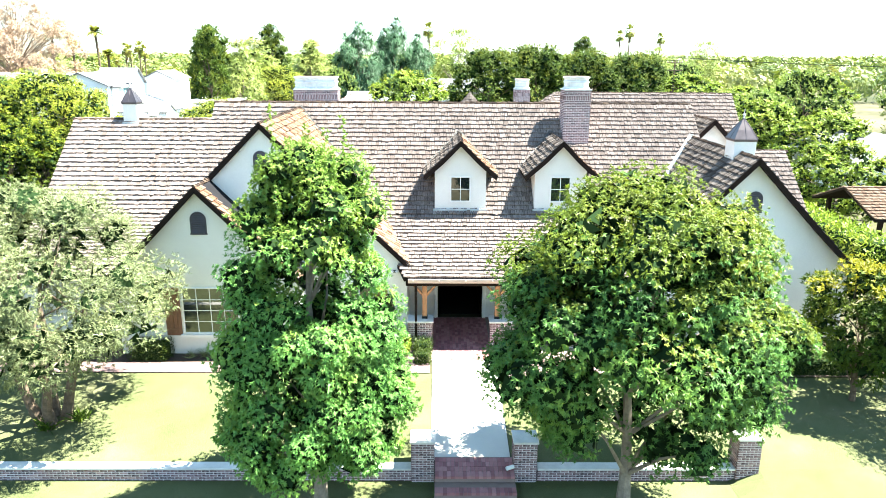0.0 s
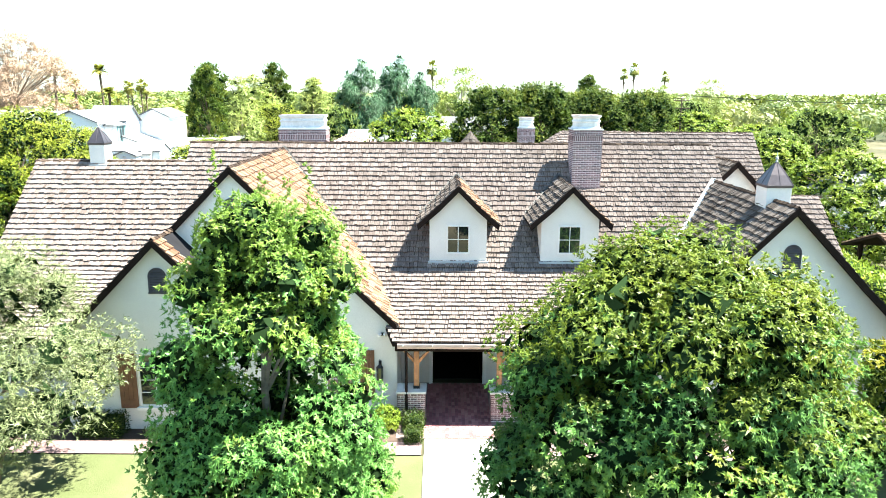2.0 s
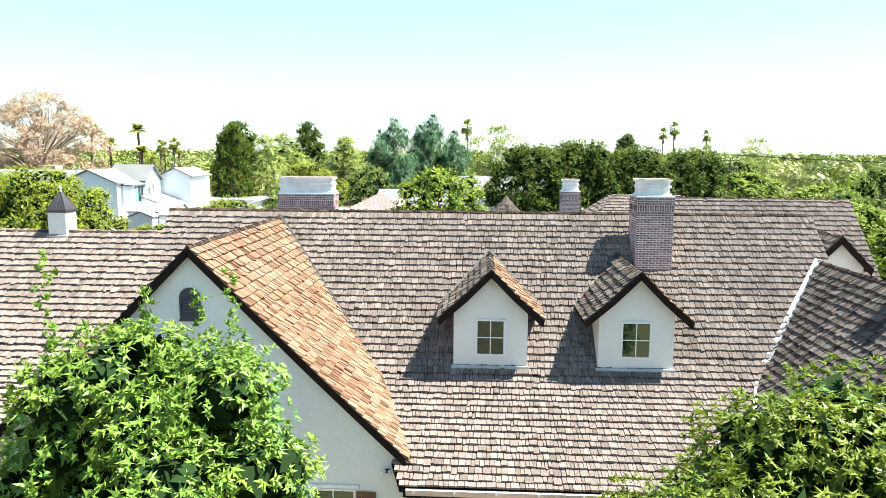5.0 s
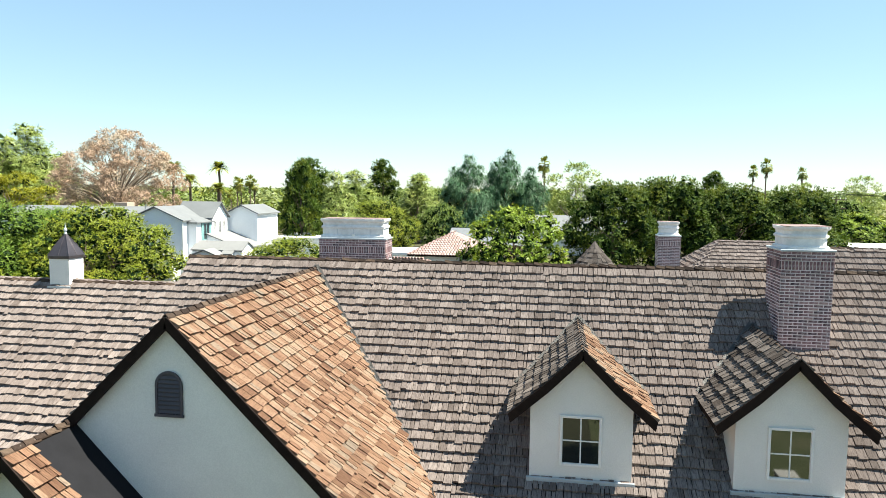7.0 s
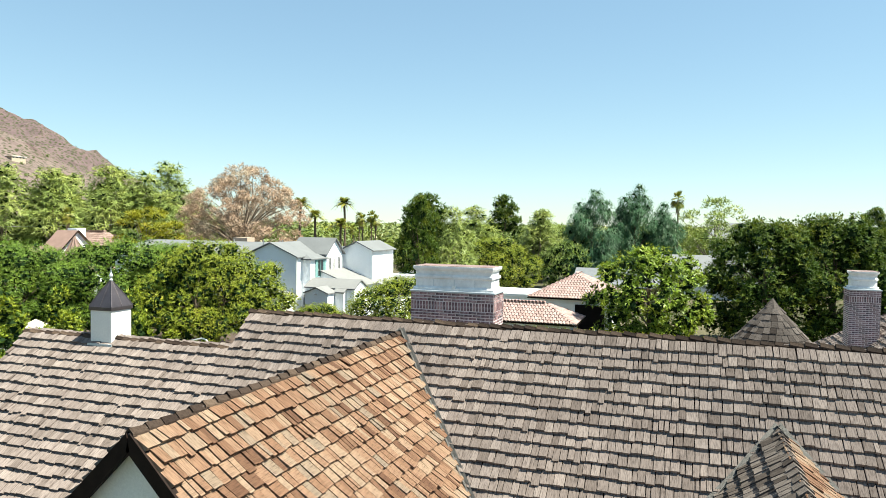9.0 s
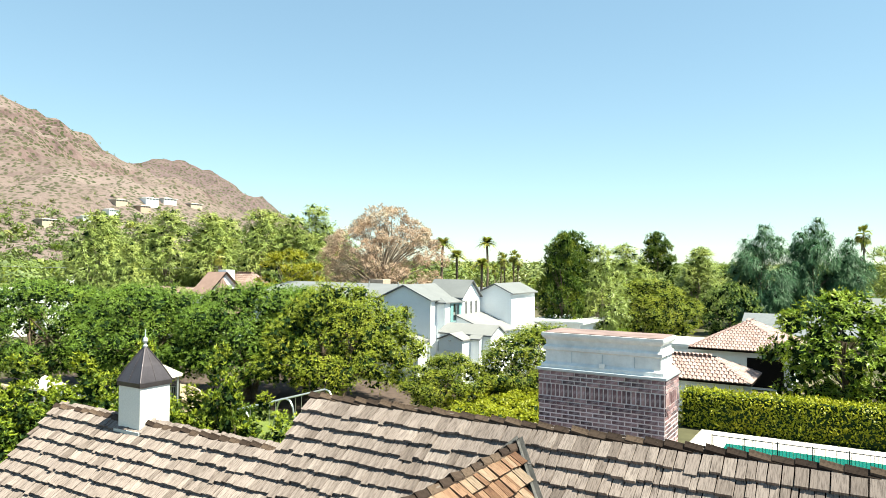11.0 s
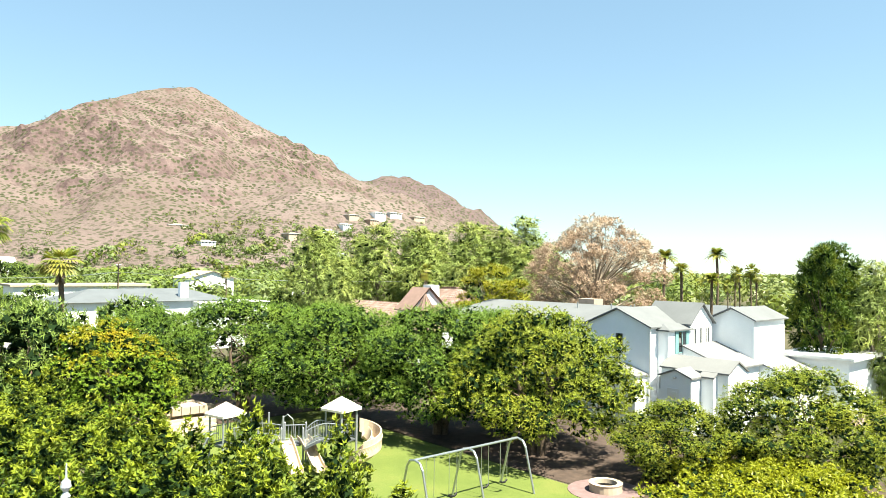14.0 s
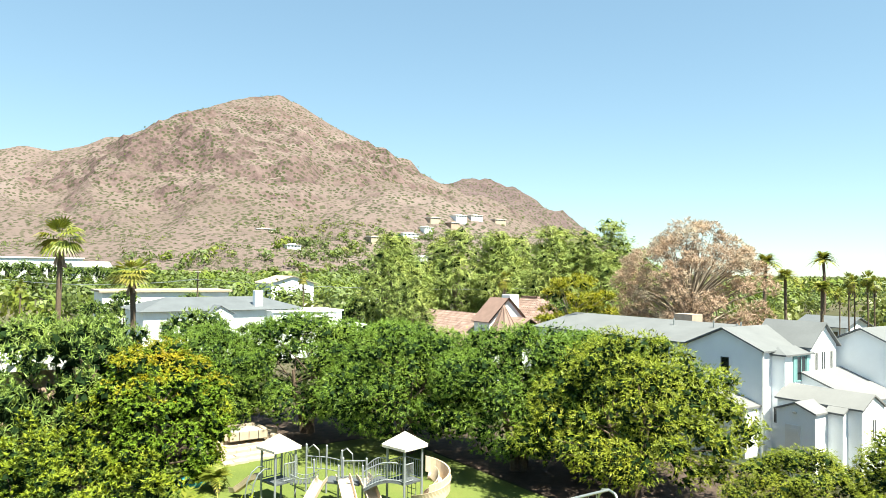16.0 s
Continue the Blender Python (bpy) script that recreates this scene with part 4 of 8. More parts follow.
# ---- dormers ----
def dormer(x):
    zb, ze, zp, y = 4.18, 5.72, 7.06, 27.56
    d = bmesh.new()
    out = [(x - 1.03, zb - 0.25), (x + 1.03, zb - 0.25), (x + 1.03, ze + 0.30), (x, zp - 0.10), (x - 1.03, ze + 0.30)]
    prism(d, out, y, y + 0.2)
    dm = part("dormer", d, STUCCO, house, "cream stucco roof dormer")
    for s in (-1, 1):
        d = bmesh.new()
        prism(d, [(y + 0.2, zb - 0.2), (y + 0.2, ze + 0.27), (30.0, ze + 0.27), (28.2, zb + 0.2)], x + s * 1.03 - (0.2 if s > 0 else 0), x + s * 1.03 + (0.2 if s < 0 else 0), "x")
        part("cheek", d, STUCCO, dm)
    d = bmesh.new()
    box(d, x - 1.09, y - 0.075, zb - 0.06, x + 1.09, y - 0.002, zb + 0.15, 0.012)
    part("flashing", d, FLASH, dm, "pale metal apron flashing")
    prof = lambda s: [(s * x - 1.45, ze - 0.03), (s * x - 0.7, ze + 0.63), (s * x, zp)]
    ls, rs = Slope(prof(1), "left"), Slope(prof(-1), "right")
    lp = [(27.26, x - 1.45), (27.26, x), (30.85, x), (29.2, x - 1.45)]
    rp = [(27.26, -x - 1.45), (27.26, -x), (30.85, -x), (29.2, -x - 1.45)]
    d = bmesh.new()
    deck(d, ls, lp)
    deck(d, rs, rp)
    part("roof_deck", d, DECK, dm)
    tagged(shakes("dormer_left_shake_cover", dm, ls, lp, DIM_SHAKE, RNG), kind="stuff")
    tagged(shakes("dormer_right_shake_cover", dm, rs, rp, TAN_SHAKE, RNG), kind="stuff")
    ridge_caps("ridge_cap", dm, (x, 27.24, zp - 0.01), (x, 30.7, zp - 0.01), DIM_SHAKE, RNG, 0.85, 0.15)
    line = [(x - 1.45, ze - 0.03), (x - 0.7, ze + 0.63), (x, zp), (x + 0.7, ze + 0.63), (x + 1.45, ze - 0.03)]
    barge(dm, line, 27.24, 27.32, 0.17)
    for sd in (-1, 1):
        valley(dm, [(x, 30.66, zp - 0.02), (x + sd * 0.7, 29.93, ze + 0.63), (x + sd * 1.42, 29.24, ze + 0.0)], 0.06)
    window(dm, x - 0.37, x + 0.37, 4.65, 5.60, y, 2, 2, sill=False)


dormer(1.345)
dormer(5.36)


# ---- cupolas ----
def cupola(name, x0, y0, w, d, z0, z1, ztip, label):
    x1, y1 = x0 + w, y0 + d
    cx, cy = (x0 + x1) / 2, (y0 + y1) / 2
    b = bmesh.new()
    box(b, x0, y0, z0, x1, y1, z1, 0.01)
    c = part(name, b, STUCCO, house, label)
    b = bmesh.new()
    e = 0.028
    box(b, x0 - e, y0 - e, z1, x1 + e, y1 + e, z1 + 0.09, 0.01)
    rings = []
    for k, (s, z) in enumerate(((1.0, z1 + 0.09), (0.62, z1 + 0.09 + (ztip - z1) * 0.38), (0.03, ztip))):
        rings.append([b.verts.new((cx + sx * (w / 2 + e * 0.8) * s, cy + sy * (d / 2 + e * 0.8) * s, z)) for sx, sy in ((-1, -1), (1, -1), (1, 1), (-1, 1))])
    for p, q in zip(rings, rings[1:]):
        for i in range(4):
            b.faces.new((p[i], p[(i + 1) % 4], q[(i + 1) % 4], q[i]))
    b.faces.new(rings[-1])
    roof = part("cap_roof", b, LEAD, c, "dark metal pyramid roof with seams")
    b = bmesh.new()
    for i in range(4):
        for p, q in zip(rings_xyz(cx, cy, w, d, e, z1, ztip), rings_xyz(cx, cy, w, d, e, z1, ztip)[1:]):
            tube(b, p[i], q[i], 0.014, 0.012, 6)
            mid0, mid1 = (Vector(p[i]) + Vector(p[(i + 1) % 4])) / 2, (Vector(q[i]) + Vector(q[(i + 1) % 4])) / 2
            tube(b, mid0, mid1, 0.010, 0.008, 6)
    part("seam", b, LEAD, roof)
    b = bmesh.new()
    lathe(b, [(0.03, 0.0), (0.045, 0.03), (0.02, 0.07), (0.05, 0.12), (0.04, 0.17), (0.012, 0.20), (0.006, 0.34)], (cx, cy, ztip - 0.03), 12)
    part("finial", b, FLASH, c, "small pale metal finial")
    b = bmesh.new()
    box(b, x0 - 0.05, y0 - 0.06, z0 + 0.28, x1 + 0.05, y0 - 0.003, z0 + 0.40, 0.006)
    part("flashing", b, FLASH, c)


def rings_xyz(cx, cy, w, d, e, z1, ztip):
    return [[(cx + sx * (w / 2 + e * 0.8) * s, cy + sy * (d / 2 + e * 0.8) * s, z) for sx, sy in ((-1, -1), (1, -1), (1, 1), (-1, 1))]
            for s, z in ((1.0, z1 + 0.09), (0.62, z1 + 0.09 + (ztip - z1) * 0.38), (0.03, ztip))]


cupola("cupola", -13.37, 31.03, 0.62, 0.62, 7.0, 8.17, 8.87, "white box cupola with a dark metal pyramid cap")
cupola("cupola", 11.22, 25.3, 0.80, 0.80, 6.30, 7.34, 8.16, "white box cupola with a dark metal pyramid cap")


# ---- chimneys ----
BRICKS = []


def chimney(x0, y0, x1, y1, z0, z1, zcap, label, round_cap=False):
    """A brick stack: mortar core here, its bricks laid later; a soldier course near the top and a moulded white cap."""
    b = bmesh.new()
    box(b, x0 + 0.004, y0 + 0.004, z0, x1 - 0.004, y1 - 0.004, z1 - 0.01)
    c = part("chimney", b, MORTAR, house, label)
    b = bmesh.new()
    box(b, x0 - 0.03, y0 - 0.03, z1 - 0.01, x1 + 0.03, y1 + 0.03, z1 + 0.035, 0.008)
    part("cap_flashing", b, FLASH, c, "blue-grey metal cap flashing")
    b = bmesh.new()
    h = zcap - z1 - 0.035
    zb = z1 + 0.035
    cx, cy, wx, wy = (x0 + x1) / 2, (y0 + y1) / 2, (x1 - x0) / 2 - 0.03, (y1 - y0) / 2 - 0.03
    prof = [(1.0, 0.0), (1.0, 0.10), (0.93, 0.16), (0.93, 0.48), (0.97, 0.52), (0.97, 0.60), (0.92, 0.66), (0.93, 0.80), (0.98, 0.86), (1.0, 0.92), (1.0, 1.0)]
    sides = [(-1, -1), (1, -1), (1, 1), (-1, 1)]
    if round_cap:
        sides = [(1.12 * math.copysign(min(0.9, abs(math.cos(a)) ** 0.75), math.cos(a)), 1.12 * math.copysign(min(0.9, abs(math.sin(a)) ** 0.75), math.sin(a))) for a in np.linspace(0, 2 * math.pi, 32, endpoint=False)]
    rings = [[b.verts.new((cx + sx * (wx - (1 - s) * 0.8), cy + sy * (wy - (1 - s) * 0.8), zb + f * h)) for sx, sy in sides] for s, f in prof]
    for p, q in zip(rings, rings[1:]):
        for i in range(len(sides)):
            j = (i + 1) % len(sides)
            b.faces.new((p[i], p[j], q[j], q[i]))
    b.faces.new(rings[-1])
    b.faces.new(rings[0][::-1])
    part("cap", b, CAP_WHITE, c, "weathered white moulded chimney cap")
    b = bmesh.new()
    box(b, x0 + 0.06, y0 + 0.06, zcap, x1 - 0.06, y1 - 0.06, zcap + 0.012)
    part("crown", b, plain("rusty_cap_top", (0.17, 0.115, 0.105), 0.7, scale=2.5, vary=0.35), c, "rusty brown flat top")
    for k in range(1, 4 if x1 - x0 > 1.5 else 1):
        xx = x0 + (x1 - x0) * k / 4 + 0.03
        boxed("panel_seam", (xx - 0.006, y0 + 0.078, zb + 0.17 * h, xx + 0.006, y0 + 0.092, zb + 0.47 * h), FLASH, c, bevel=0)
        boxed("panel_seam", (x1 - 0.092, y0 + (y1 - y0) * k / 4 - 0.006, zb + 0.17 * h, x1 - 0.078, y0 + (y1 - y0) * k / 4 + 0.006, zb + 0.47 * h), FLASH, c, bevel=0)
    BRICKS.append((c, x0, y0, x1, y1, z0, z1))
    return c


wide = chimney(-6.50, 34.2, -4.40, 35.1, 5.6, 8.66, 9.28, "wide red-brown brick chimney with white cap")
boxed("metal_tag", (-5.46, 34.215, 8.755, -5.37, 34.28, 8.825), WHITE_TRIM, wide, "small white metal tag", bevel=0.005)
chimney(5.82, 30.2, 6.94, 31.3, 6.25, 8.90, 9.45, "tall red-brown brick chimney with white cap", True)
chimney(5.45, 46.7, 6.44, 47.65, 5.4, 8.14, 8.80, "small red-brown brick chimney with white cap", True)

# rear hip roof and the small turret roof
def hip(name, corners, peak0, peak1, mat, eave_z, parent, rng):
    """A hip roof with rows of shakes on its four slopes, eaves round a rectangle."""
    x0, y0, x1, y1 = corners
    (px, py, pz), (qx, qy, qz) = peak0, peak1
    f = Slope([(y0, eave_z), (py, pz)], "front")
    bk = Slope([(-y1, eave_z), (-py, pz)], "back")
    l = Slope([(x0, eave_z), (px, pz)], "left")
    r = Slope([(-x1, eave_z), (-qx, qz)], "right")
    plans = [(f, [(x0, y0), (x1, y0), (qx, py), (px, py)]), (bk, [(x0, -y1), (x1, -y1), (qx, -py), (px, -py)]), (l, [(y0, x0), (y1, x0), (py, px)]), (r, [(y0, -x1), (y1, -x1), (py, -qx)])]
    b = bmesh.new()
    for sl, pl in plans:
        deck(b, sl, pl)
    part("roof_deck", b, DECK, parent)
    for sl, pl in plans:
        shakes(name, parent, sl, pl, mat, rng, 0.28)


hip("hip_roof_shake_cover", (3.9, 41.2, 16.6, 54.0), (8.3, 47.6, 7.95), (12.0, 47.6, 7.95), GREY_SHAKE, 4.2, house, RNG)
boxed("wall", (4.5, 39.75, 0, 16.0, 53.4, 4.25), STUCCO, house)
b = bmesh.new()
lathe(b, [(1.15, 6.2), (1.1, 7.0), (0.03, 8.28), (0.01, 8.3)], (2.2, 39.8, 0), 14)
turret = part("turret_roof", b, DECK, house, "small conical shake roof")
vv, ff = [], []
for k in range(8):
    z0 = 6.95 + k * 0.165
    r0 = 1.16 * (8.3 - z0) / 1.33
    n = max(5, int(r0 * 2 * math.pi / 0.17))
    for i in range(n):
        a0, a1 = 2 * math.pi * (i + 0.03 + 0.5 * (k % 2)) / n, 2 * math.pi * (i + 0.97 + 0.5 * (k % 2)) / n
        z1 = z0 + 0.24
        r1 = max(0.01, 1.16 * (8.3 - z1) / 1.33)
        s = len(vv)
        for zz, r, lo, hi in ((z0 + RNG.uniform(-0.02, 0.02), r0, 0.02, 0.05), (z1, r1, 0.0, 0.012)):
            for a in (a0, a1):
                vv += [((r + lo) * math.cos(a) + 2.2, (r + lo) * math.sin(a) + 39.8, zz), ((r + hi) * math.cos(a) + 2.2, (r + hi) * math.sin(a) + 39.8, zz)]
        ff += [tuple(s + x for x in g) for g in SHAKE_FACES]
tagged(raw("turret_shake_cover", vv, ff, DIM_SHAKE, turret), kind="stuff")
boxed("wall", (1.2, 38.8, 0, 3.4, 40.8, 6.4), STUCCO, house)

for x, y, z in ((8.0, 44.3, 6.0), (8.6, 44.2, 5.95), (8.3, 44.7, 6.2)):
    b = bmesh.new()
    tube(b, (x, y, z - 0.2), (x, y, z + 0.35), 0.045)
    tube(b, (x, y, z + 0.33), (x, y, z + 0.38), 0.07)
    part("vent_pipe", b, LEAD, house, "thin dark roof vent pipe")


# ---- trees ----
def leaf_blades(points, outward, length, width, gen, droop=0.2, flat=0.5, lay=False):
    """Pointed leaves at points, leaning outward with some disorder; returns vertices and faces."""
    n = len(points)
    face = outward + gen.normal(0, 0.32, (n, 3)) + np.array([0.15, 0.05, 0.6])
    d = outward * 0.5 + gen.normal(0, flat + 0.3, (n, 3))
    d[:, 2] -= droop
    if lay:
        d -= outward * (d * outward).sum(1)[:, None]
        face = outward + gen.normal(0, 0.16, (n, 3)) + np.array([0.1, 0.0, 0.25])
    d /= np.linalg.norm(d, axis=1)[:, None] + 1e-9
    s = np.cross(d, face)
    s /= np.linalg.norm(s, axis=1)[:, None] + 1e-9
    nn = np.cross(s, d)
    L = (length * gen.uniform(0.7, 1.3, n))[:, None]
    W = (width * gen.uniform(0.7, 1.3, n))[:, None]
    v = np.stack([points - s * W * 0.5, points + s * W * 0.5, points + d * L + nn * L * 0.05], 1)
    return v.reshape(-1, 3), np.arange(n * 3).reshape(n, 3)


def limbs(bm, base, top, r, ends, gen, sides=7):
    """A tapered, slightly bent trunk and limbs that reach to the clumps."""
    base, top = Vector(base), Vector(top)
    pts = [base.lerp(top, k / 5) + Vector((gen.normal(0, 0.035), gen.normal(0, 0.035), 0)) * (top - base).length * 0.35 * (0 < k) for k in range(6)]
    for k in range(5):
        tube(bm, pts[k], pts[k + 1], r * (1.25 if k == 0 else 1.0) * (1 - 0.14 * k), r * (1 - 0.14 * (k + 1)), sides)
    for e in ends:
        e = Vector(e)
        k = int(np.clip((e.z - base.z) / max(0.1, top.z - base.z) * 5 - 1.4, 1, 4))
        s = pts[k]
        mid = s.lerp(e, 0.5) + Vector((gen.normal(0, 0.1), gen.normal(0, 0.1), 0.12)) * (e - s).length * 0.6
        rr = r * (0.42 - 0.05 * k)
        tube(bm, s, mid, rr, rr * 0.6, 6)
        tube(bm, mid, e, rr * 0.6, rr * 0.15, 5)


def crown_lobes(n, shape, lobe_r, gen, depth=0.75):
    """Centres of leafy lobes packed under an envelope's surface. shape: (height, radius) pairs in metres."""
    hs, rs = [a for a, _ in shape], [b for _, b in shape]
    out, tries = [], 0
    while len(out) < n and tries < n * 60:
        tries += 1
        h = gen.uniform(hs[0], hs[-1])
        r = float(np.interp(h, hs, rs))
        if gen.uniform(0, max(rs)) > r + 0.1 * max(rs):
            continue
        a = gen.uniform(0, 2 * math.pi)
        bulge = 1 + 0.16 * math.sin(2 * a + h) * math.cos(3 * a - 1.7 * h)
        q = max(0.0, r * bulge - lobe_r * 0.85) * (1 if gen.uniform() < depth else math.sqrt(gen.uniform(0.0, 0.8)))
        p = np.array((q * math.cos(a), q * math.sin(a), min(h, hs[-1] - lobe_r * 0.6)))
        if out and tries < n * 25 and min(np.linalg.norm(np.array(out) - p, axis=1)) < lobe_r * 0.62:
            continue
        out.append(p)
    return np.array(out)


def sprays(points, axis, k, length, width, gen, spread=1.0, droop=0.1, broad=False):
    """Sprays of k leaflets that fan out round an axis from each point; their upper sides face along it."""
    n = len(points)
    A = axis / (np.linalg.norm(axis, axis=1)[:, None] + 1e-9)
    U = np.cross(A, gen.normal(0, 1, (n, 3)))
    U /= np.linalg.norm(U, axis=1)[:, None] + 1e-9
    V = np.cross(A, U)
    rep = lambda x: np.repeat(x, k, 0)
    phi = (np.tile(np.arange(k) * 2 * math.pi / k, n) + gen.normal(0, 0.5, n * k))[:, None]
    th = (spread * gen.uniform(0.45, 1.25, n * k))[:, None]
    D = rep(A) * np.cos(th) + (rep(U) * np.cos(phi) + rep(V) * np.sin(phi)) * np.sin(th)
    D[:, 2] -= droop * gen.uniform(0.4, 1.6, n * k)
    D /= np.linalg.norm(D, axis=1)[:, None] + 1e-9
    S = np.cross(D, rep(A) + gen.normal(0, 0.25, (n * k, 3)))
    S /= np.linalg.norm(S, axis=1)[:, None] + 1e-9
    L = rep((length * gen.uniform(0.7, 1.3, n))[:, None]) * gen.uniform(0.8, 1.2, (n * k, 1))
    W = width * gen.uniform(0.75, 1.25, (n * k, 1))
    P = rep(points) + gen.normal(0, length * 0.16, (n * k, 3))
    tip = P + D * L - np.array([0, 0, 1]) * L * 0.12
    if broad:
        mid = P + D * L * 0.42
        v = np.stack([P, mid + S * W * 0.5, tip, mid - S * W * 0.5], 1)
        return v.reshape(-1, 3), np.arange(n * k * 4).reshape(-1, 4)
    v = np.stack([P - S * W * 0.5, P + S * W * 0.5, tip], 1)
    return v.reshape(-1, 3), np.arange(n * k * 3).reshape(-1, 3)


def tree(name, seed, shape, lobes, lobe_r, per, leaf, mat, bark, trunk_r, trunk_top, label, k=7, spread=1.0, droop=0.1, up=0.5, squash=0.85, trunks=1, hang=0.0, limbs_n=22, under=0.25, tip=None, tip_from=0.6, core=14, shoots=0, broad=False, depth=0.75, gap=None, wild=0.3, fill=0.62, blade=1.0):
    """A tree at the origin. shape: (height, radius) pairs of the crown; per: sprays a lobe; leaf: (length, width); up: how far sprays turn upward."""
    gen = np.random.default_rng(seed)
    t = local_thing(name, label, "tree")
    c = crown_lobes(lobes, shape, lobe_r, gen, depth)
    if gap:
        c = c[~((np.abs(c[:, 0] - gap[0]) < gap[1]) & (c[:, 1] < 0.9) & (c[:, 2] < gap[2])) & ((c[:, 0] > gap[0]) | (c[:, 2] > gap[3]))]
    n = len(c)
    r = lobe_r * gen.uniform(0.7, 1.25, n)
    mid = np.array([0, 0, shape[0][0] * 0.6 + shape[-1][0] * 0.4])
    radial = c - mid
    radial /= np.linalg.norm(radial, axis=1)[:, None] + 1e-9
    d = gen.normal(0, 1, (n * per, 3))
    d /= np.linalg.norm(d, axis=1)[:, None]
    favour = np.repeat(radial, per, 0) * 0.7 + np.array([0, 0, 0.6])
    flip = ((d * favour).sum(1) < -under) & (gen.uniform(0, 1, n * per) < 0.8)
    d[flip] *= -1
    p = np.repeat(c, per, 0) + d * (np.repeat(r, per) * gen.uniform(0.62, 1.06, n * per))[:, None] * np.array([1, 1, squash])
    p[:, 2] = np.maximum(p[:, 2], 0.12)
    if hang:
        p[:, 2] -= hang * gen.uniform(0, 1, len(p)) ** 1.5
    axis = d * (1 - up) + np.repeat(radial, per, 0) * 0.3 + np.array([0, 0, 1]) * up + gen.normal(0, wild, d.shape)
    v, f = sprays(p, axis, k, leaf[0], leaf[1], gen, spread, droop, broad)
    low, high = c[:, 2].min(), c[:, 2].max()
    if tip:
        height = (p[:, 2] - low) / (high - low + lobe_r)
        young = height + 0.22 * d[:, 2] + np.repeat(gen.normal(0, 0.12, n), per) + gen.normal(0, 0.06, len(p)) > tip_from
    else:
        young = np.zeros(len(p), bool)
    kind = np.repeat(young.astype(int), k)
    if shoots:
        tops = c[np.argsort(-c[:, 2])[:shoots * 2:2]]
        rise = gen.uniform(0.6, 1.45, len(tops))
        m = 34
        h = np.tile(np.linspace(0.0, 1, m), len(tops))
        q = np.repeat(tops, m, 0) + np.stack([gen.normal(0, 0.05, len(h)), gen.normal(0, 0.05, len(h)), h * np.repeat(rise, m)], 1)
        q[:, :2] += np.repeat(gen.normal(0, 0.16, (len(tops), 2)), m, 0) * h[:, None] ** 2
        e = np.stack([gen.normal(0, 0.5, len(h)), gen.normal(0, 0.5, len(h)), np.full(len(h), 0.9)], 1)
        sv, sf = sprays(q, e, k, leaf[0] * 0.9, leaf[1], gen, 0.9, 0.0, broad)
        v, f, kind = np.concatenate([v, sv]), np.concatenate([f, sf + len(v)]), np.concatenate([kind, np.ones(len(sf), int)])
    # near-black blades inside each lobe: block light and paint the crown's shade
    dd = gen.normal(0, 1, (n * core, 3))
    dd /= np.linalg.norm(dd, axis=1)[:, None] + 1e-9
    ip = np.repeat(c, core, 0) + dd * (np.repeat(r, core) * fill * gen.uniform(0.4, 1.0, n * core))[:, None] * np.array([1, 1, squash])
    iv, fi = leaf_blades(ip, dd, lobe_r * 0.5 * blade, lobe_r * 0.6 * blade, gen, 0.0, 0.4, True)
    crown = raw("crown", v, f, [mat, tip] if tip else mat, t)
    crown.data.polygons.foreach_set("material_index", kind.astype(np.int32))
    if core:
        raw("inner_crown", iv, fi, INNER_SHADE, t, "near-black blades that paint the inner shade of the crown")
    bm = bmesh.new()
    ends = c[gen.choice(n, min(limbs_n, n), replace=False)]
    for q in range(trunks):
        a = 2 * math.pi * q / max(1, trunks) + 0.4
        off = (0.35 * math.cos(a), 0.35 * math.sin(a)) if trunks > 1 else (0, 0)
        top = (off[0] * 3.2, off[1] * 3.2, trunk_top)
        limbs(bm, (off[0] * 0.6, off[1] * 0.6, -0.25), top, trunk_r, ends[q::trunks], gen)
    part("trunk", bm, bark, t)
    return t


def put(t, x, y, z=0.0, s=1.0, turn=0.0, sz=None, first=False, label="", group=""):
    m = pose(x, y, z, 0, 0, turn)
    ob = t if first else copy_thing(t, m)
    ob.matrix_basis = m @ Matrix.Diagonal((s, s, sz or s, 1))
    if label:
        ob["label"] = label
    if group:
        ob["group"] = group
    return ob


# the two trees in front of the house
ash = tree("ash_tree", 11, [(1.5, 1.2), (2.2, 2.3), (3.0, 2.45), (4.2, 2.1), (5.8, 1.95), (7.4, 1.6), (8.2, 1.2), (8.7, 0.7)], 150, 0.58, 150, (0.078, 0.038), ASH_LEAF, PALE_BARK, 0.17, 6.5,
           "tall narrow green ash tree on the verge", k=8, spread=1.25, droop=0.2, up=0.22, tip=ASH_TIP, tip_from=0.76, shoots=22, core=26, wild=0.3)
put(ash, -2.5, 15.25, -0.80, 1.0, 0, 1.06, first=True)
pist = tree("pistache_tree", 5, [(1.9, 1.6), (2.8, 2.8), (4.0, 3.4), (5.6, 3.5), (7.0, 2.9), (7.9, 1.9), (8.4, 0.9)], 120, 0.82, 210, (0.085, 0.038), PISTACHE_LEAF, PALE_BARK, 0.17, 5.6,
            "broad round green tree on the verge", k=9, spread=1.3, droop=0.15, up=0.22, tip=PISTACHE_TIP, tip_from=0.74, core=26, gap=(-0.25, 0.8, 4.6, 1.6), wild=0.3)
put(pist, 5.2, 15.3, -0.80, first=True)
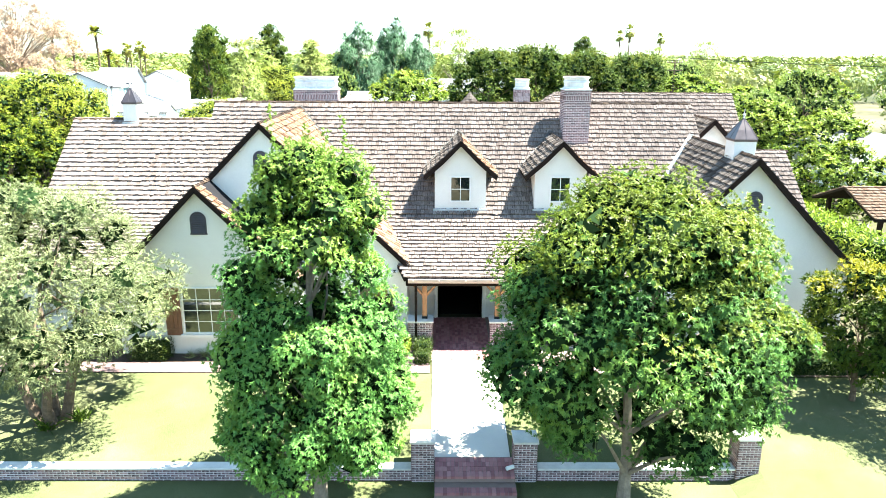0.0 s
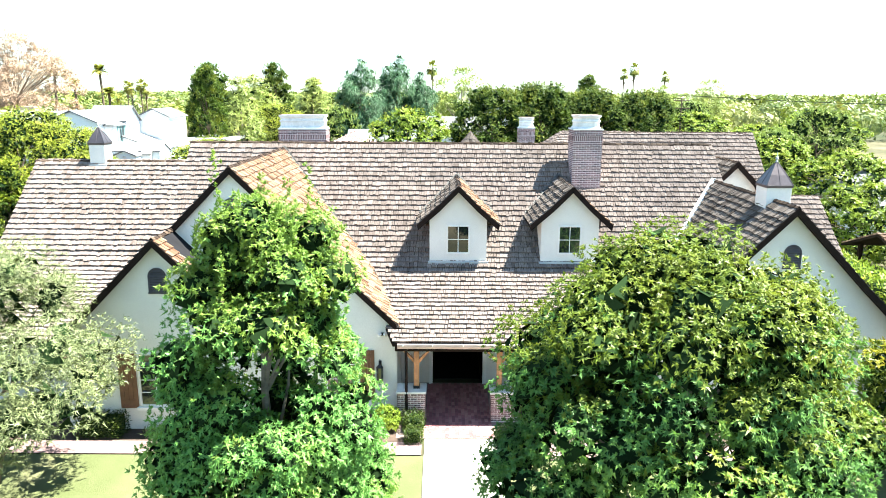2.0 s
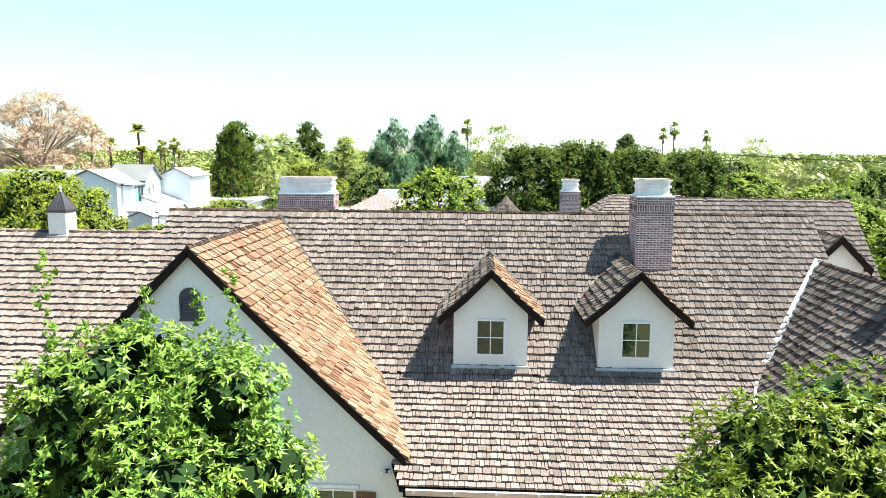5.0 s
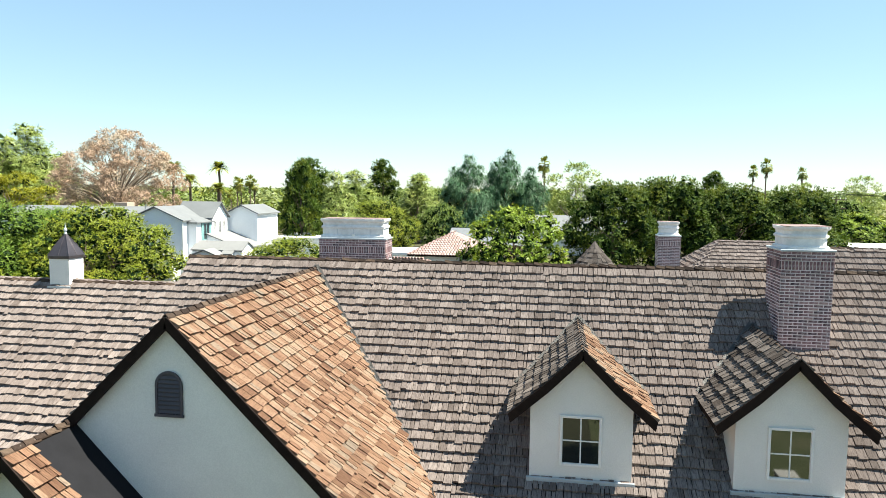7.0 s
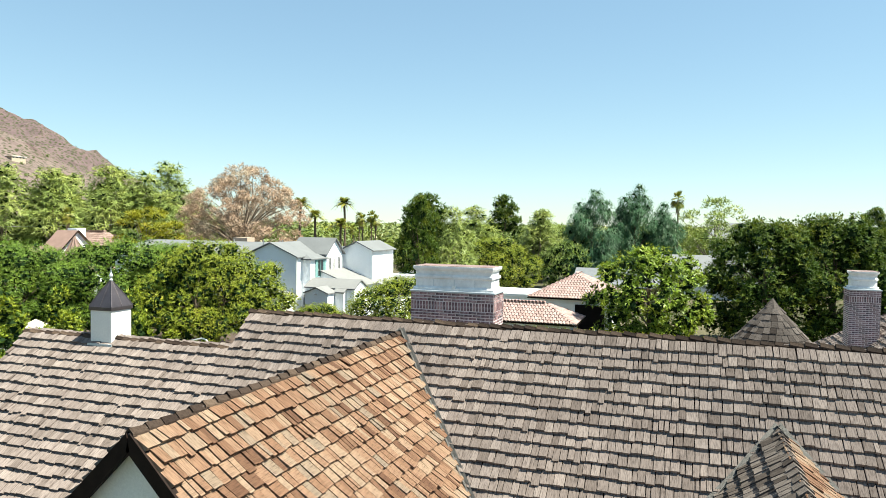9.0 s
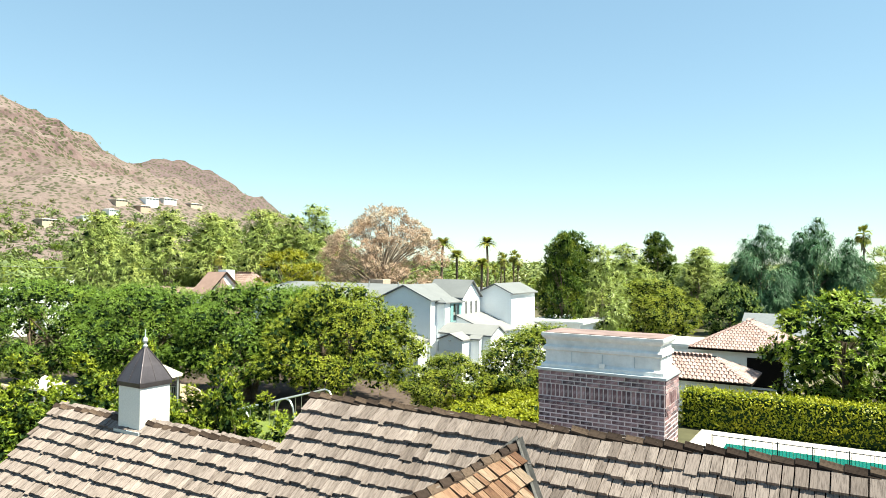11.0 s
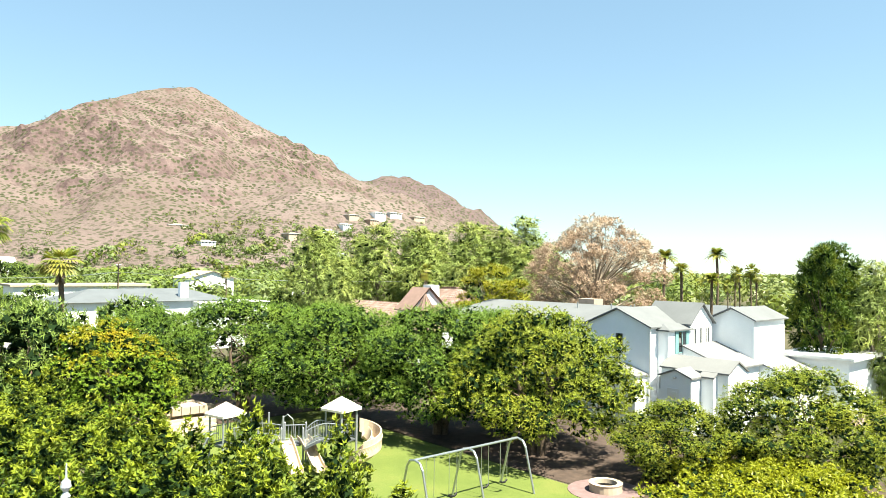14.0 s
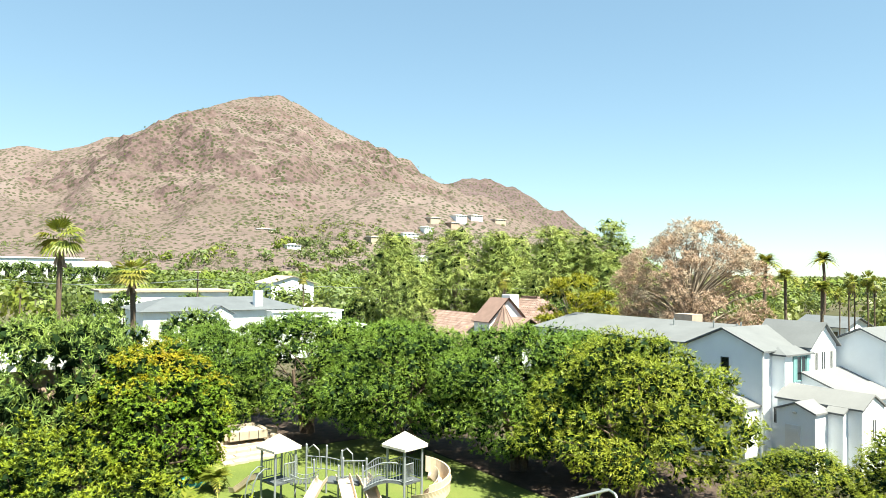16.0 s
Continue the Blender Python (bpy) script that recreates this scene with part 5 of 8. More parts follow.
olive = tree("olive_tree", 8, [(2.0, 1.9), (2.8, 2.9), (3.8, 3.1), (4.8, 2.6), (5.8, 1.6), (6.3, 0.6)], 85, 0.70, 215, (0.095, 0.020), OLIVE_LEAF, BARK, 0.14, 3.6,
             "silvery olive tree with several trunks on the lawn", k=6, spread=1.0, trunks=4, up=0.4, droop=0.05, core=5, under=0.6)
put(olive, -11.0, 18.7, -0.27, 1.22, 0, 1.12, first=True)
put(olive, 16.2, 18.9, -0.25, 0.85, 120, label="silvery olive tree at the edge of the lawn")
privet = tree("privet_tree", 21, [(1.2, 1.0), (2.0, 1.8), (3.0, 2.0), (3.9, 1.5), (4.5, 0.6)], 55, 0.5, 60, (0.13, 0.05), CITRUS_LEAF, BARK, 0.10, 2.8, "small dark green tree with yellowing leaves beside the path", k=6, tip=AMBER_LEAF, tip_from=0.85, core=10, under=0.5)
put(privet, 13.6, 19.9, -0.16, first=True)

# the tall clipped hedge trees behind and beside the house
column = tree("hedge_tree", 31, [(0.2, 1.15), (1.5, 1.35), (3.5, 1.25), (5.2, 0.95), (6.4, 0.6), (7.0, 0.25)], 66, 0.36, 28, (0.135, 0.060), CITRUS_LEAF, BARK, 0.12, 4.5, "tall dense dark green hedge tree", k=6, spread=0.95, up=0.6, droop=-0.05, squash=1.7, core=12, tip=HEDGE_TIP, tip_from=0.88, wild=0.2, depth=0.95)
put(column, -18.8, 38.3, 0, 1.0, 10, 1.08, first=True, group="hedge trees")
for i, (x, y, s) in enumerate(((-21.0, 37.2, 1.09), (-22.6, 38.4, 0.96), (-20.1, 36.6, 0.98), (-21.2, 35.1, 1.07), (-23.4, 36.6, 1.0), (-25.0, 35.2, 1.02), (-26.6, 36.8, 0.97), (-28.8, 35.2, 0.95), (-31.0, 36.4, 0.93), (-33.2, 38.2, 0.82), (-33.0, 34.8, 0.97), (-35.4, 34.8, 1.0), (-38.0, 36.4, 0.95), (-23.0, 33.2, 1.04), (-25.6, 33.0, 1.03), (-28.2, 33.2, 1.0), (-30.8, 32.8, 1.0), (-23.6, 30.4, 1.04), (-24.2, 27.6, 1.04), (-24.2, 24.8, 1.0), (-19.7, 37.7, 0.91), (-18.3, 39.5, 0.86), (-21.8, 39.9, 0.80), (-17.8, 40.9, 0.74), (-24.4, 38.4, 0.90), (-20.6, 41.0, 0.56), (-18.9, 41.6, 0.50))):
    put(column, x, y, 0, 1.06 + 0.05 * (i % 4), 47 * i, s, group="hedge trees")
yellow = tree("yellowing_tree", 37, [(0.3, 3.2), (2.4, 3.8), (4.6, 3.8), (6.4, 2.9), (7.8, 1.0)], 110, 0.80, 70, (0.155, 0.070), GOLDEN_LEAF, BARK, 0.2, 5.0, "round green tree with yellowing top leaves", k=6, spread=1.1, up=0.55, tip=AMBER_LEAF, tip_from=0.92, core=16, depth=0.9)
put(yellow, -50.6, 42.3, 0, 1.0, 0, 0.98, first=True)
put(yellow, -25.4, 24.2, 0, 0.72, 80, label="green tree with yellowing top beside the house")
put(yellow, -27.5, 28.2, 0, 0.62, 160, label="green tree with yellowing top beside the house")

# mesquites round the play lawn
mesquite = tree("mesquite_tree", 41, [(2.0, 3.6), (3.0, 5.2), (4.6, 5.6), (6.2, 4.8), (7.6, 3.2), (8.4, 1.2)], 150, 0.95, 70, (0.185, 0.044), MESQUITE_LEAF, BARK, 0.26, 4.5, "spreading feathery green mesquite tree", k=5, spread=0.85, up=0.35, droop=0.12, trunks=3, core=32, under=0.3, depth=0.8, wild=0.3, blade=0.58, fill=0.8)
mesquite2 = tree("mesquite_tree", 43, [(1.7, 3.6), (2.6, 5.0), (4.4, 5.2), (6.4, 4.2), (7.8, 2.6), (8.4, 1.0)], 140, 0.95, 70, (0.185, 0.044), LIGHT_MESQUITE_LEAF, BARK, 0.24, 4.5, "spreading feathery yellow-green mesquite tree", k=5, spread=0.85, up=0.35, droop=0.12, trunks=3, core=32, under=0.3, depth=0.8, wild=0.3, blade=0.58, fill=0.8)
put(mesquite, -56.8, 54.0, 0, 1.10, 0, 1.02, first=True, group="mesquites")
put(mesquite2, -33.7, 62.0, 0, 1.10, 200, 1.03, first=True, group="mesquites")
put(mesquite, -48.2, 57.2, 0, 1.10, 75, 1.0, group="mesquites")
put(mesquite, -53.2, 58.6, 0, 0.95, 320, 0.95, group="mesquites")
put(mesquite, -38.6, 64.2, 0, 0.95, 20, 0.98, group="mesquites")
put(mesquite, -41.4, 60.8, 0, 1.08, 130, 1.02, group="mesquites")
put(mesquite, -57.2, 46.6, 0, 0.85, 285, 0.94, group="mesquites")
put(mesquite2, -20.6, 67.6, 0, 0.86, 75, 0.72, group="mesquites")
put(mesquite2, -25.5, 63.5, 0, 0.6, 15, 0.50, label="low feathery shrub under the mesquites", group="mesquites")

# shrubs and hedges of the back garden
shrub = tree("lime_shrub", 51, [(0.2, 1.3), (1.2, 1.75), (2.2, 1.5), (2.9, 0.7)], 45, 0.50, 27, (0.155, 0.068), HEDGE_LEAF, BARK, 0.06, 1.6, "dense yellow-green garden shrub", k=6, spread=1.0, up=0.6, droop=-0.05, core=8)
put(shrub, -20.9, 54.9, 0, 1.0, 0, 0.84, first=True, group="back garden shrubs")
for i, (x, y, s) in enumerate(((-20.2, 57.0, 0.9), (-19.6, 59.0, 0.92), (-19.3, 61.2, 0.88), (-18.9, 63.4, 0.86), (-19.2, 53.8, 0.86), (-18.4, 55.8, 0.95), (-17.8, 57.8, 0.95), (-17.3, 60.0, 0.95), (-17.0, 62.2, 0.9), (-16.4, 56.8, 0.9), (-15.7, 59.0, 0.9), (-26.2, 62.8, 0.5), (-23.4, 62.6, 0.8), (-22.0, 64.6, 0.9))):
    put(shrub, x, y, 0, s * 1.2, 61 * i, s, group="back garden shrubs")


def clipped_hedge(name, dims, mat, leaf, per_m2, label, seed, wobble=0.05):
    """A box hedge: a rounded leafy surface round a near-black core that paints its inner shade."""
    x0, y0, z0, x1, y1, z1 = dims
    gen = np.random.default_rng(seed)
    ob = thing(name, ((x0 + x1) / 2, (y0 + y1) / 2, z0), label, "hedge")
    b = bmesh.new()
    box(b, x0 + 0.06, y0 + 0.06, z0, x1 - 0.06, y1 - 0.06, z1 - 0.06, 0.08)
    part("core", b, INNER_SHADE, ob)
    pts, nrm = [], []
    for ax, side, area in ((0, 0, (y1 - y0) * (z1 - z0)), (0, 1, (y1 - y0) * (z1 - z0)), (1, 0, (x1 - x0) * (z1 - z0)), (1, 1, (x1 - x0) * (z1 - z0)), (2, 1, (x1 - x0) * (y1 - y0))):
        n = int(area * per_m2)
        u = gen.uniform(0, 1, (n, 3)) * np.array([x1 - x0, y1 - y0, z1 - z0]) + np.array([x0, y0, z0])
        u[:, ax] = (x1, y1, z1)[ax] if side else (x0, y0, z0)[ax]
        u += gen.normal(0, wobble, (n, 3))
        d = np.zeros((n, 3))
        d[:, ax] = 1 if side else -1
        pts.append(u)
        nrm.append(d)
    v, f = leaf_blades(np.concatenate(pts), np.concatenate(nrm), leaf[0], leaf[1], gen, -0.2, 0.7)
    raw("foliage", v, f, mat, ob)
    return ob


clipped_hedge("box_hedge", (-10.25, 22.3, 0, -8.95, 23.0, 0.62), BOX_LEAF, (0.06, 0.035), 900, "low clipped dark green box hedge", 1)
clipped_hedge("box_ball", (-0.30, 22.05, 0, 0.20, 22.5, 0.42), BOX_LEAF, (0.05, 0.03), 1300, "small clipped square box shrub beside the porch", 2, 0.02)
clipped_hedge("box_ball", (2.45, 22.05, 0, 2.92, 22.5, 0.42), BOX_LEAF, (0.05, 0.03), 1300, "small clipped square box shrub beside the porch", 3, 0.02)
clipped_hedge("box_hedge", (-0.35, 22.7, 0, 0.18, 23.35, 0.50), BOX_LEAF, (0.06, 0.035), 900, "dark shaded box hedge beside the pier", 4)
clipped_hedge("box_hedge", (11.4, 21.3, -0.05, 15.5, 22.1, 0.55), BOX_LEAF, (0.07, 0.04), 700, "low dark clipped hedge beside the path", 5)
clipped_hedge("garden_hedge", (-11.8, 69.5, 0, 2.5, 71.0, 2.3), HEDGE_LEAF, (0.2, 0.1), 120, "long clipped yellow-green garden hedge", 6, 0.1)
clipped_hedge("flowering_hedge", (-28.8, 96.5, 0, -23.6, 98.2, 3.0), LIME_LEAF, (0.3, 0.14), 90, "tall green oleander hedge", 8, 0.16)
clipped_hedge("garden_hedge", (19.5, 30.0, 0, 21.2, 50.0, 2.3), LIME_LEAF, (0.2, 0.1), 110, "long green hedge beside the drive", 7, 0.12)

# garden and far trees of the neighbourhood
euc = tree("eucalyptus_tree", 61, [(3.0, 2.2), (6.0, 3.9), (10.0, 4.3), (14.0, 3.4), (17.5, 2.0), (18.6, 0.8)], 80, 1.4, 25, (0.70, 0.13), DUSTY_LEAF, PALE_BARK, 0.35, 13.0, "tall loose dusty green eucalyptus", k=5, spread=0.9, droop=0.6, up=0.25, hang=0.8, core=2, depth=0.7)
willow = tree("weeping_tree", 63, [(1.5, 3.6), (5.0, 4.6), (9.0, 4.8), (13.0, 3.8), (15.5, 2.2), (16.5, 0.8)], 70, 1.25, 60, (0.9, 0.085), BLUE_LEAF, BARK, 0.4, 10.0, "tall weeping blue-green tree", k=5, spread=0.8, droop=1.2, up=0.25, hang=1.8, core=6, depth=0.7)
airy = tree("airy_tree", 65, [(4.0, 2.2), (7.0, 4.0), (10.0, 4.4), (12.5, 3.2), (14.0, 1.2)], 36, 1.3, 30, (0.65, 0.13), DUSTY_LEAF, PALE_BARK, 0.28, 10.0, "thin airy grey-green tree", k=5, core=0)
round_tree = tree("mulberry_tree", 67, [(0.6, 3.7), (3.0, 5.0), (5.5, 4.9), (7.4, 3.4), (8.6, 1.0)], 95, 1.05, 34, (0.30, 0.13), LIME_LEAF, BARK, 0.25, 5.0, "round bright green shade tree", k=5, spread=1.1, up=0.5, core=12)
ficus = tree("ficus_tree", 69, [(0.8, 4.2), (3.0, 5.4), (6.5, 5.6), (9.0, 4.6), (10.6, 2.6), (11.2, 0.9)], 130, 1.0, 48, (0.30, 0.11), CITRUS_LEAF, BARK, 0.35, 7.0, "big dense dark green ficus tree", k=5, spread=1.0, up=0.6, squash=1.25, core=16)
pine = tree("yellow_pine", 71, [(5.0, 2.6), (7.0, 4.3), (9.0, 4.5), (10.8, 3.2), (11.9, 1.0)], 42, 1.0, 48, (0.42, 0.11), YELLOW_LEAF, PALE_BARK, 0.3, 8.5, "yellow-green spreading tree with bare limbs", k=5, squash=0.5, up=0.6, core=5, limbs_n=40, depth=0.6)
brown = tree("dry_tree", 73, [(3.0, 4.5), (7.0, 7.6), (11.0, 8.4), (14.5, 6.8), (17.0, 3.6), (18.0, 1.4)], 190, 1.1, 70, (0.42, 0.075), BROWN_LEAF, PALE_BARK, 0.5, 11.0, "large half-bare tree with dry brown leaves", k=5, spread=1.1, up=0.4, limbs_n=170, core=0, depth=0.75, under=0.6)
dark = tree("dark_tree", 75, [(1.5, 2.8), (5.0, 4.0), (9.0, 3.8), (13.0, 2.5), (15.0, 0.9)], 75, 1.1, 34, (0.55, 0.14), CITRUS_LEAF, BARK, 0.3, 10.0, "tall dark green conifer-like tree", k=5, spread=0.8, up=0.3, core=10)

put(willow, -14.6, 132.2, 0, 0.96, 20, 0.97, first=True)
put(willow, -8.0, 134.8, 0, 0.86, 80, 1.03)
put(willow, -3.6, 136.0, 0, 0.75, 150, 0.86)
put(euc, -101.8, 86.5, 0, 0.95, 40, first=True)
put(euc, -85.5, 81.0, 0, 0.68, 10)
for i, (x, y, s) in enumerate(((-104.1, 101.2, 1.02), (-103.2, 110.5, 0.98), (-94.2, 113.1, 1.05), (-93.7, 127.6, 1.14), (-90.8, 118.0, 1.0), (-112, 95, 0.9), (-120, 108, 0.95), (-110.5, 120, 1.0), (-84.5, 116, 0.82), (-99, 106, 1.0), (-97, 119, 1.05), (-107, 92, 0.95), (-24.6, 140.9, 0.7), (-98, 140, 0.9))):
    put(euc, x, y, 0, s * 1.2, 53 * i, s)
put(airy, 4.1, 140.0, 0, 1.15, 0, 1.07, first=True)
put(airy, 47.0, 155.0, 0, 0.85, 90)
put(airy, 60.0, 162.0, 0, 0.95, 30)
put(round_tree, -3.0, 79.4, 0, 1.0, 0, first=True)
put(round_tree, 31.0, 67.7, 0, 0.85, 50, 0.74)
put(round_tree, 26.0, 44.0, 0, 0.62, 120, 0.6)
put(round_tree, 31.5, 56.2, 0, 0.8, 10, 0.72)
put(round_tree, 41.2, 117.6, 0, 1.3, 150, 0.85)
put(round_tree, 53.0, 101.5, 0, 1.2, 250, 0.95)
put(round_tree, 37.0, 84.0, 0, 1.0, 300, 0.8)
put(ficus, 6.4, 85.0, 0, 0.92, 0, 0.95, first=True)
put(ficus, 12.2, 87.0, 0, 0.95, 120, 0.99)
put(ficus, 18.4, 87.6, 0, 0.9, 220, 0.93)
put(ficus, 24.6, 88.4, 0, 0.9, 310, 0.92)
put(pine, -58.5, 82.5, 0, 0.95, 0, 0.98, first=True)
put(brown, -57.5, 99.8, 0, 0.98, 0, 0.98, first=True)
put(dark, -41.7, 181.9, 0, 1.1, 0, 1.15, first=True)
put(dark, -33.5, 107.5, 0, 0.9, 50, 0.95)
put(euc, -28.4, 112.9, 0, 1.0, 30, 0.69)
put(dark, -28.8, 92.0, 0, 0.62, 120, 0.9)
put(euc, -25.5, 95.0, 0, 0.62, 70, 0.66)
put(dark, 42.2, 209.1, 0, 1.03, 90)
put(euc, -25.0, 144.6, 0, 1.0, 200, 0.70)
bushy = tree("green_tree", 77, [(0.8, 3.6), (2.4, 5.3), (4.4, 5.6), (6.2, 4.7), (7.8, 3.0), (8.6, 1.0)], 75, 1.25, 16, (0.43, 0.115), BUSHY_LEAF, BARK, 0.25, 4.5, "spreading green garden tree", k=5, spread=0.9, up=0.5, core=10)
for i, (x, y, s) in enumerate(((-66, 48.4, 0.97), (-54.2, 38.6, 1.0), (-63.9, 41.4, 0.96), (-59.5, 36, 0.98), (-70, 38, 0.94), (-56, 30, 0.95), (-47, 33, 0.85), (43.4, 125.6, 1.05), (-73, 96, 1.0), (24, 60, 0.7), (34, 74, 0.8), (44, 58, 1.0), (52, 70, 1.1), (40, 48, 0.8), (58, 84, 1.1), (62, 60, 1.1), (48, 92, 1.0), (-31, 126, 1.1), (-17, 122, 0.9), (-9, 140, 1.2), (-21, 150, 1.2), (-38, 140, 1.1), (8, 118, 0.8), (18, 132, 1.1), (-28, 118, 0.9), (-247, 61, 1.35), (-247, 67, 1.4), (-248, 72.5, 1.35), (-300, 30, 1.5), (-299, 37, 1.55), (-300, 44, 1.5), (-299, 51, 1.55), (-300, 58, 1.5), (-298, 66, 1.5), (-150, 58, 0.85), (-149, 70, 0.8), (-117, 48, 0.8), (-106, 84, 0.85), (-122, 92, 0.8), (-92, 62, 0.62))):
    put(bushy, x, y, 0, s * 0.8, 71 * i, s, first=i == 0)
put(mesquite2, -24.8, 110.0, 0, 1.2, 40, 0.98, label="spreading green tree on the lawn")


# palms
def fan_palm(seed, height, spread, n, trunk_r, label, skirt=True, feather=False):
    gen = np.random.default_rng(seed)
    t = local_thing("palm_tree", label, "palm tree", "palms")
    b = bmesh.new()
    pts = [Vector((0.25 * math.sin(k * 0.5) * height / 12, 0.1 * k * height / 60, height * k / 6)) for k in range(7)]
    pts[0].z = -0.3
    for p, q in zip(pts, pts[1:]):
        tube(b, p, q, trunk_r, trunk_r * 0.95, 8)
    part("trunk", b, BARK, t)
    top = np.array(pts[-1])
    vv, ff = [], []
    for k in range(n):
        a = gen.uniform(0, 2 * math.pi)
        el = gen.uniform(-0.7, 1.3) if not feather else gen.uniform(-0.2, 1.2)
        L = spread * gen.uniform(0.75, 1.1)
        dirv = np.array([math.cos(a) * math.cos(el), math.sin(a) * math.cos(el), math.sin(el)])
        sidev = np.array([-math.sin(a), math.cos(a), 0])
        if feather:
            prev = top.copy()
            for j in range(9):
                f = j / 8
                cpt = top + dirv * L * f + np.array([0, 0, -1]) * L * 0.55 * f * f
                for s in (-1, 1):
                    i = len(vv)
                    w = L * 0.22 * math.sin(math.pi * min(1, f + 0.18)) + 0.05
                    tipp = cpt + sidev * s * w + dirv * w * 0.5 + np.array([0, 0, -0.25 * w])
                    vv += [tuple(prev), tuple(cpt), tuple(tipp), tuple((prev + tipp) / 2 + sidev * s * 0.02)]
                    ff.append((i, i + 1, i + 2, i + 3))
                prev = cpt
        else:
            stem = top + dirv * L * 0.45
            upv = np.cross(sidev, dirv)
            for j in range(9):
                b2 = (j - 4) / 4 * 1.15
                d2 = dirv * math.cos(b2) + sidev * math.sin(b2)
                i = len(vv)
                tip = stem + d2 * L * 0.6 + np.array([0, 0, -0.22 * L * (1 if el < 0.5 else 0.4)])
                w = 0.05 * L
                vv += [tuple(stem), tuple(stem + d2 * L * 0.33 + sidev * w), tuple(tip), tuple(stem + d2 * L * 0.33 - sidev * w + upv * 0.03)]
                ff.append((i, i + 1, i + 2, i + 3))
            i = len(vv)
            vv += [tuple(top), tuple(top + sidev * 0.03), tuple(stem + sidev * 0.02), tuple(stem)]
            ff.append((i, i + 1, i + 2, i + 3))
    raw("frond_crown", vv, ff, PALM_LEAF, t)
    if skirt:
        b = bmesh.new()
        for k in range(26):
            a = gen.uniform(0, 2 * math.pi)
            z = height - gen.uniform(0.2, 1.6)
            tube(b, (top[0] + 0.15 * math.cos(a), top[1] + 0.15 * math.sin(a), z), (top[0] + 0.5 * math.cos(a), top[1] + 0.5 * math.sin(a), z - 0.9), 0.05, 0.09, 4)
        part("dead_skirt", b, BROWN_LEAF, t)
    return t


palm = fan_palm(81, 12.5, 2.1, 46, 0.22, "tall fan palm with a dry skirt")
put(palm, -82.6, 40.3, 0, 1.1, 0, 1.16, first=True)
put(palm, -82.1, 46.5, 0, 1.15, 90, 0.90)
tall_date = fan_palm(85, 13.5, 3.4, 48, 0.26, "tall date palm with arching feather fronds", False, True)
put(tall_date, -90.8, 193.9, 0, 1.2, 40, 1.16, first=True)
put(tall_date, -83.1, 158.0, 0, 1.15, 200, 1.06)
put(tall_date, -75.4, 151.0, 0, 1.0, 120, 0.86)
put(tall_date, -61.6, 135.8, 0, 0.85, 300, 0.74)
for i, (x, y, s) in enumerate(((-60.5, 143.0, 0.85), (-59.0, 144.0, 0.9), (-57.6, 143.2, 0.85), (-62.0, 145.0, 0.88), (-72.0, 126, 0.75), (-66, 150, 0.7), (-80.5, 92, 0.85), (55, 208, 1.35), (66, 215, 1.2), (60, 240, 1.3), (-2.0, 168, 1.25), (-128, 40, 0.7), (-128, 84, 0.8))):
    put(palm, x, y, 0, s * 0.6, 67 * i, s)
date = fan_palm(83, 1.0, 1.9, 34, 0.2, "low arching feather palm", False, True)
put(date, -39.2, 40.6, 0, 1.25, 0, 1.5, first=True)
put(date, -51.5, 37.8, 0.5, 1.4, 70, 1.7)
put(date, -84.5, 68.0, 0.5, 1.8, 10, 2.6)
put(date, -46.6, 44.4, 0, 0.8, 30)


# woods of the far plain, too many to count
def far_woods():
    gen = np.random.default_rng(99)
    mats = [FAR_GREEN, FAR_DUSTY, FAR_LEAF]
    for near, far, n, per, size, leaf in ((150, 420, 220, 230, (4.5, 9.5), (0.9, 0.9)), (420, 1250, 900, 55, (6.0, 11.0), (2.6, 2.8))):
        for k in range(3):
            ang = gen.uniform(radians(-62), radians(100), n)
            dist = near + (far - near) * gen.uniform(0, 1, n) ** 1.15
            c = np.stack([-3 - dist * np.sin(ang), 25 + dist * np.cos(ang), np.zeros(n)], 1)
            c = c[c[:, 0] > -760]
            c[:, 2] = hill_height(c[:, 0], c[:, 1])
            h = gen.uniform(*size, len(c))
            cc = np.repeat(c, per, 0)
            hh = np.repeat(h, per)
            d = gen.normal(0, 1, (len(cc), 3))
            d /= np.linalg.norm(d, axis=1)[:, None]
            lump = 1 + 0.35 * np.sin(d[:, 0] * 5 + hh) * np.cos(d[:, 1] * 4 + hh * 2)
            p = cc + d * (hh * lump)[:, None] * np.array([0.75, 0.75, 0.5]) * gen.uniform(0.8, 1.0, len(cc))[:, None] + np.array([0, 0, 1]) * (hh * 0.5)[:, None]
            v, f = leaf_blades(p, d, leaf[0], leaf[1], gen, -0.2, 0.5, True)
            tagged(raw("far_woods", v, f, mats[k]), "distant green trees across the plain", "trees", kind="stuff")


far_woods()


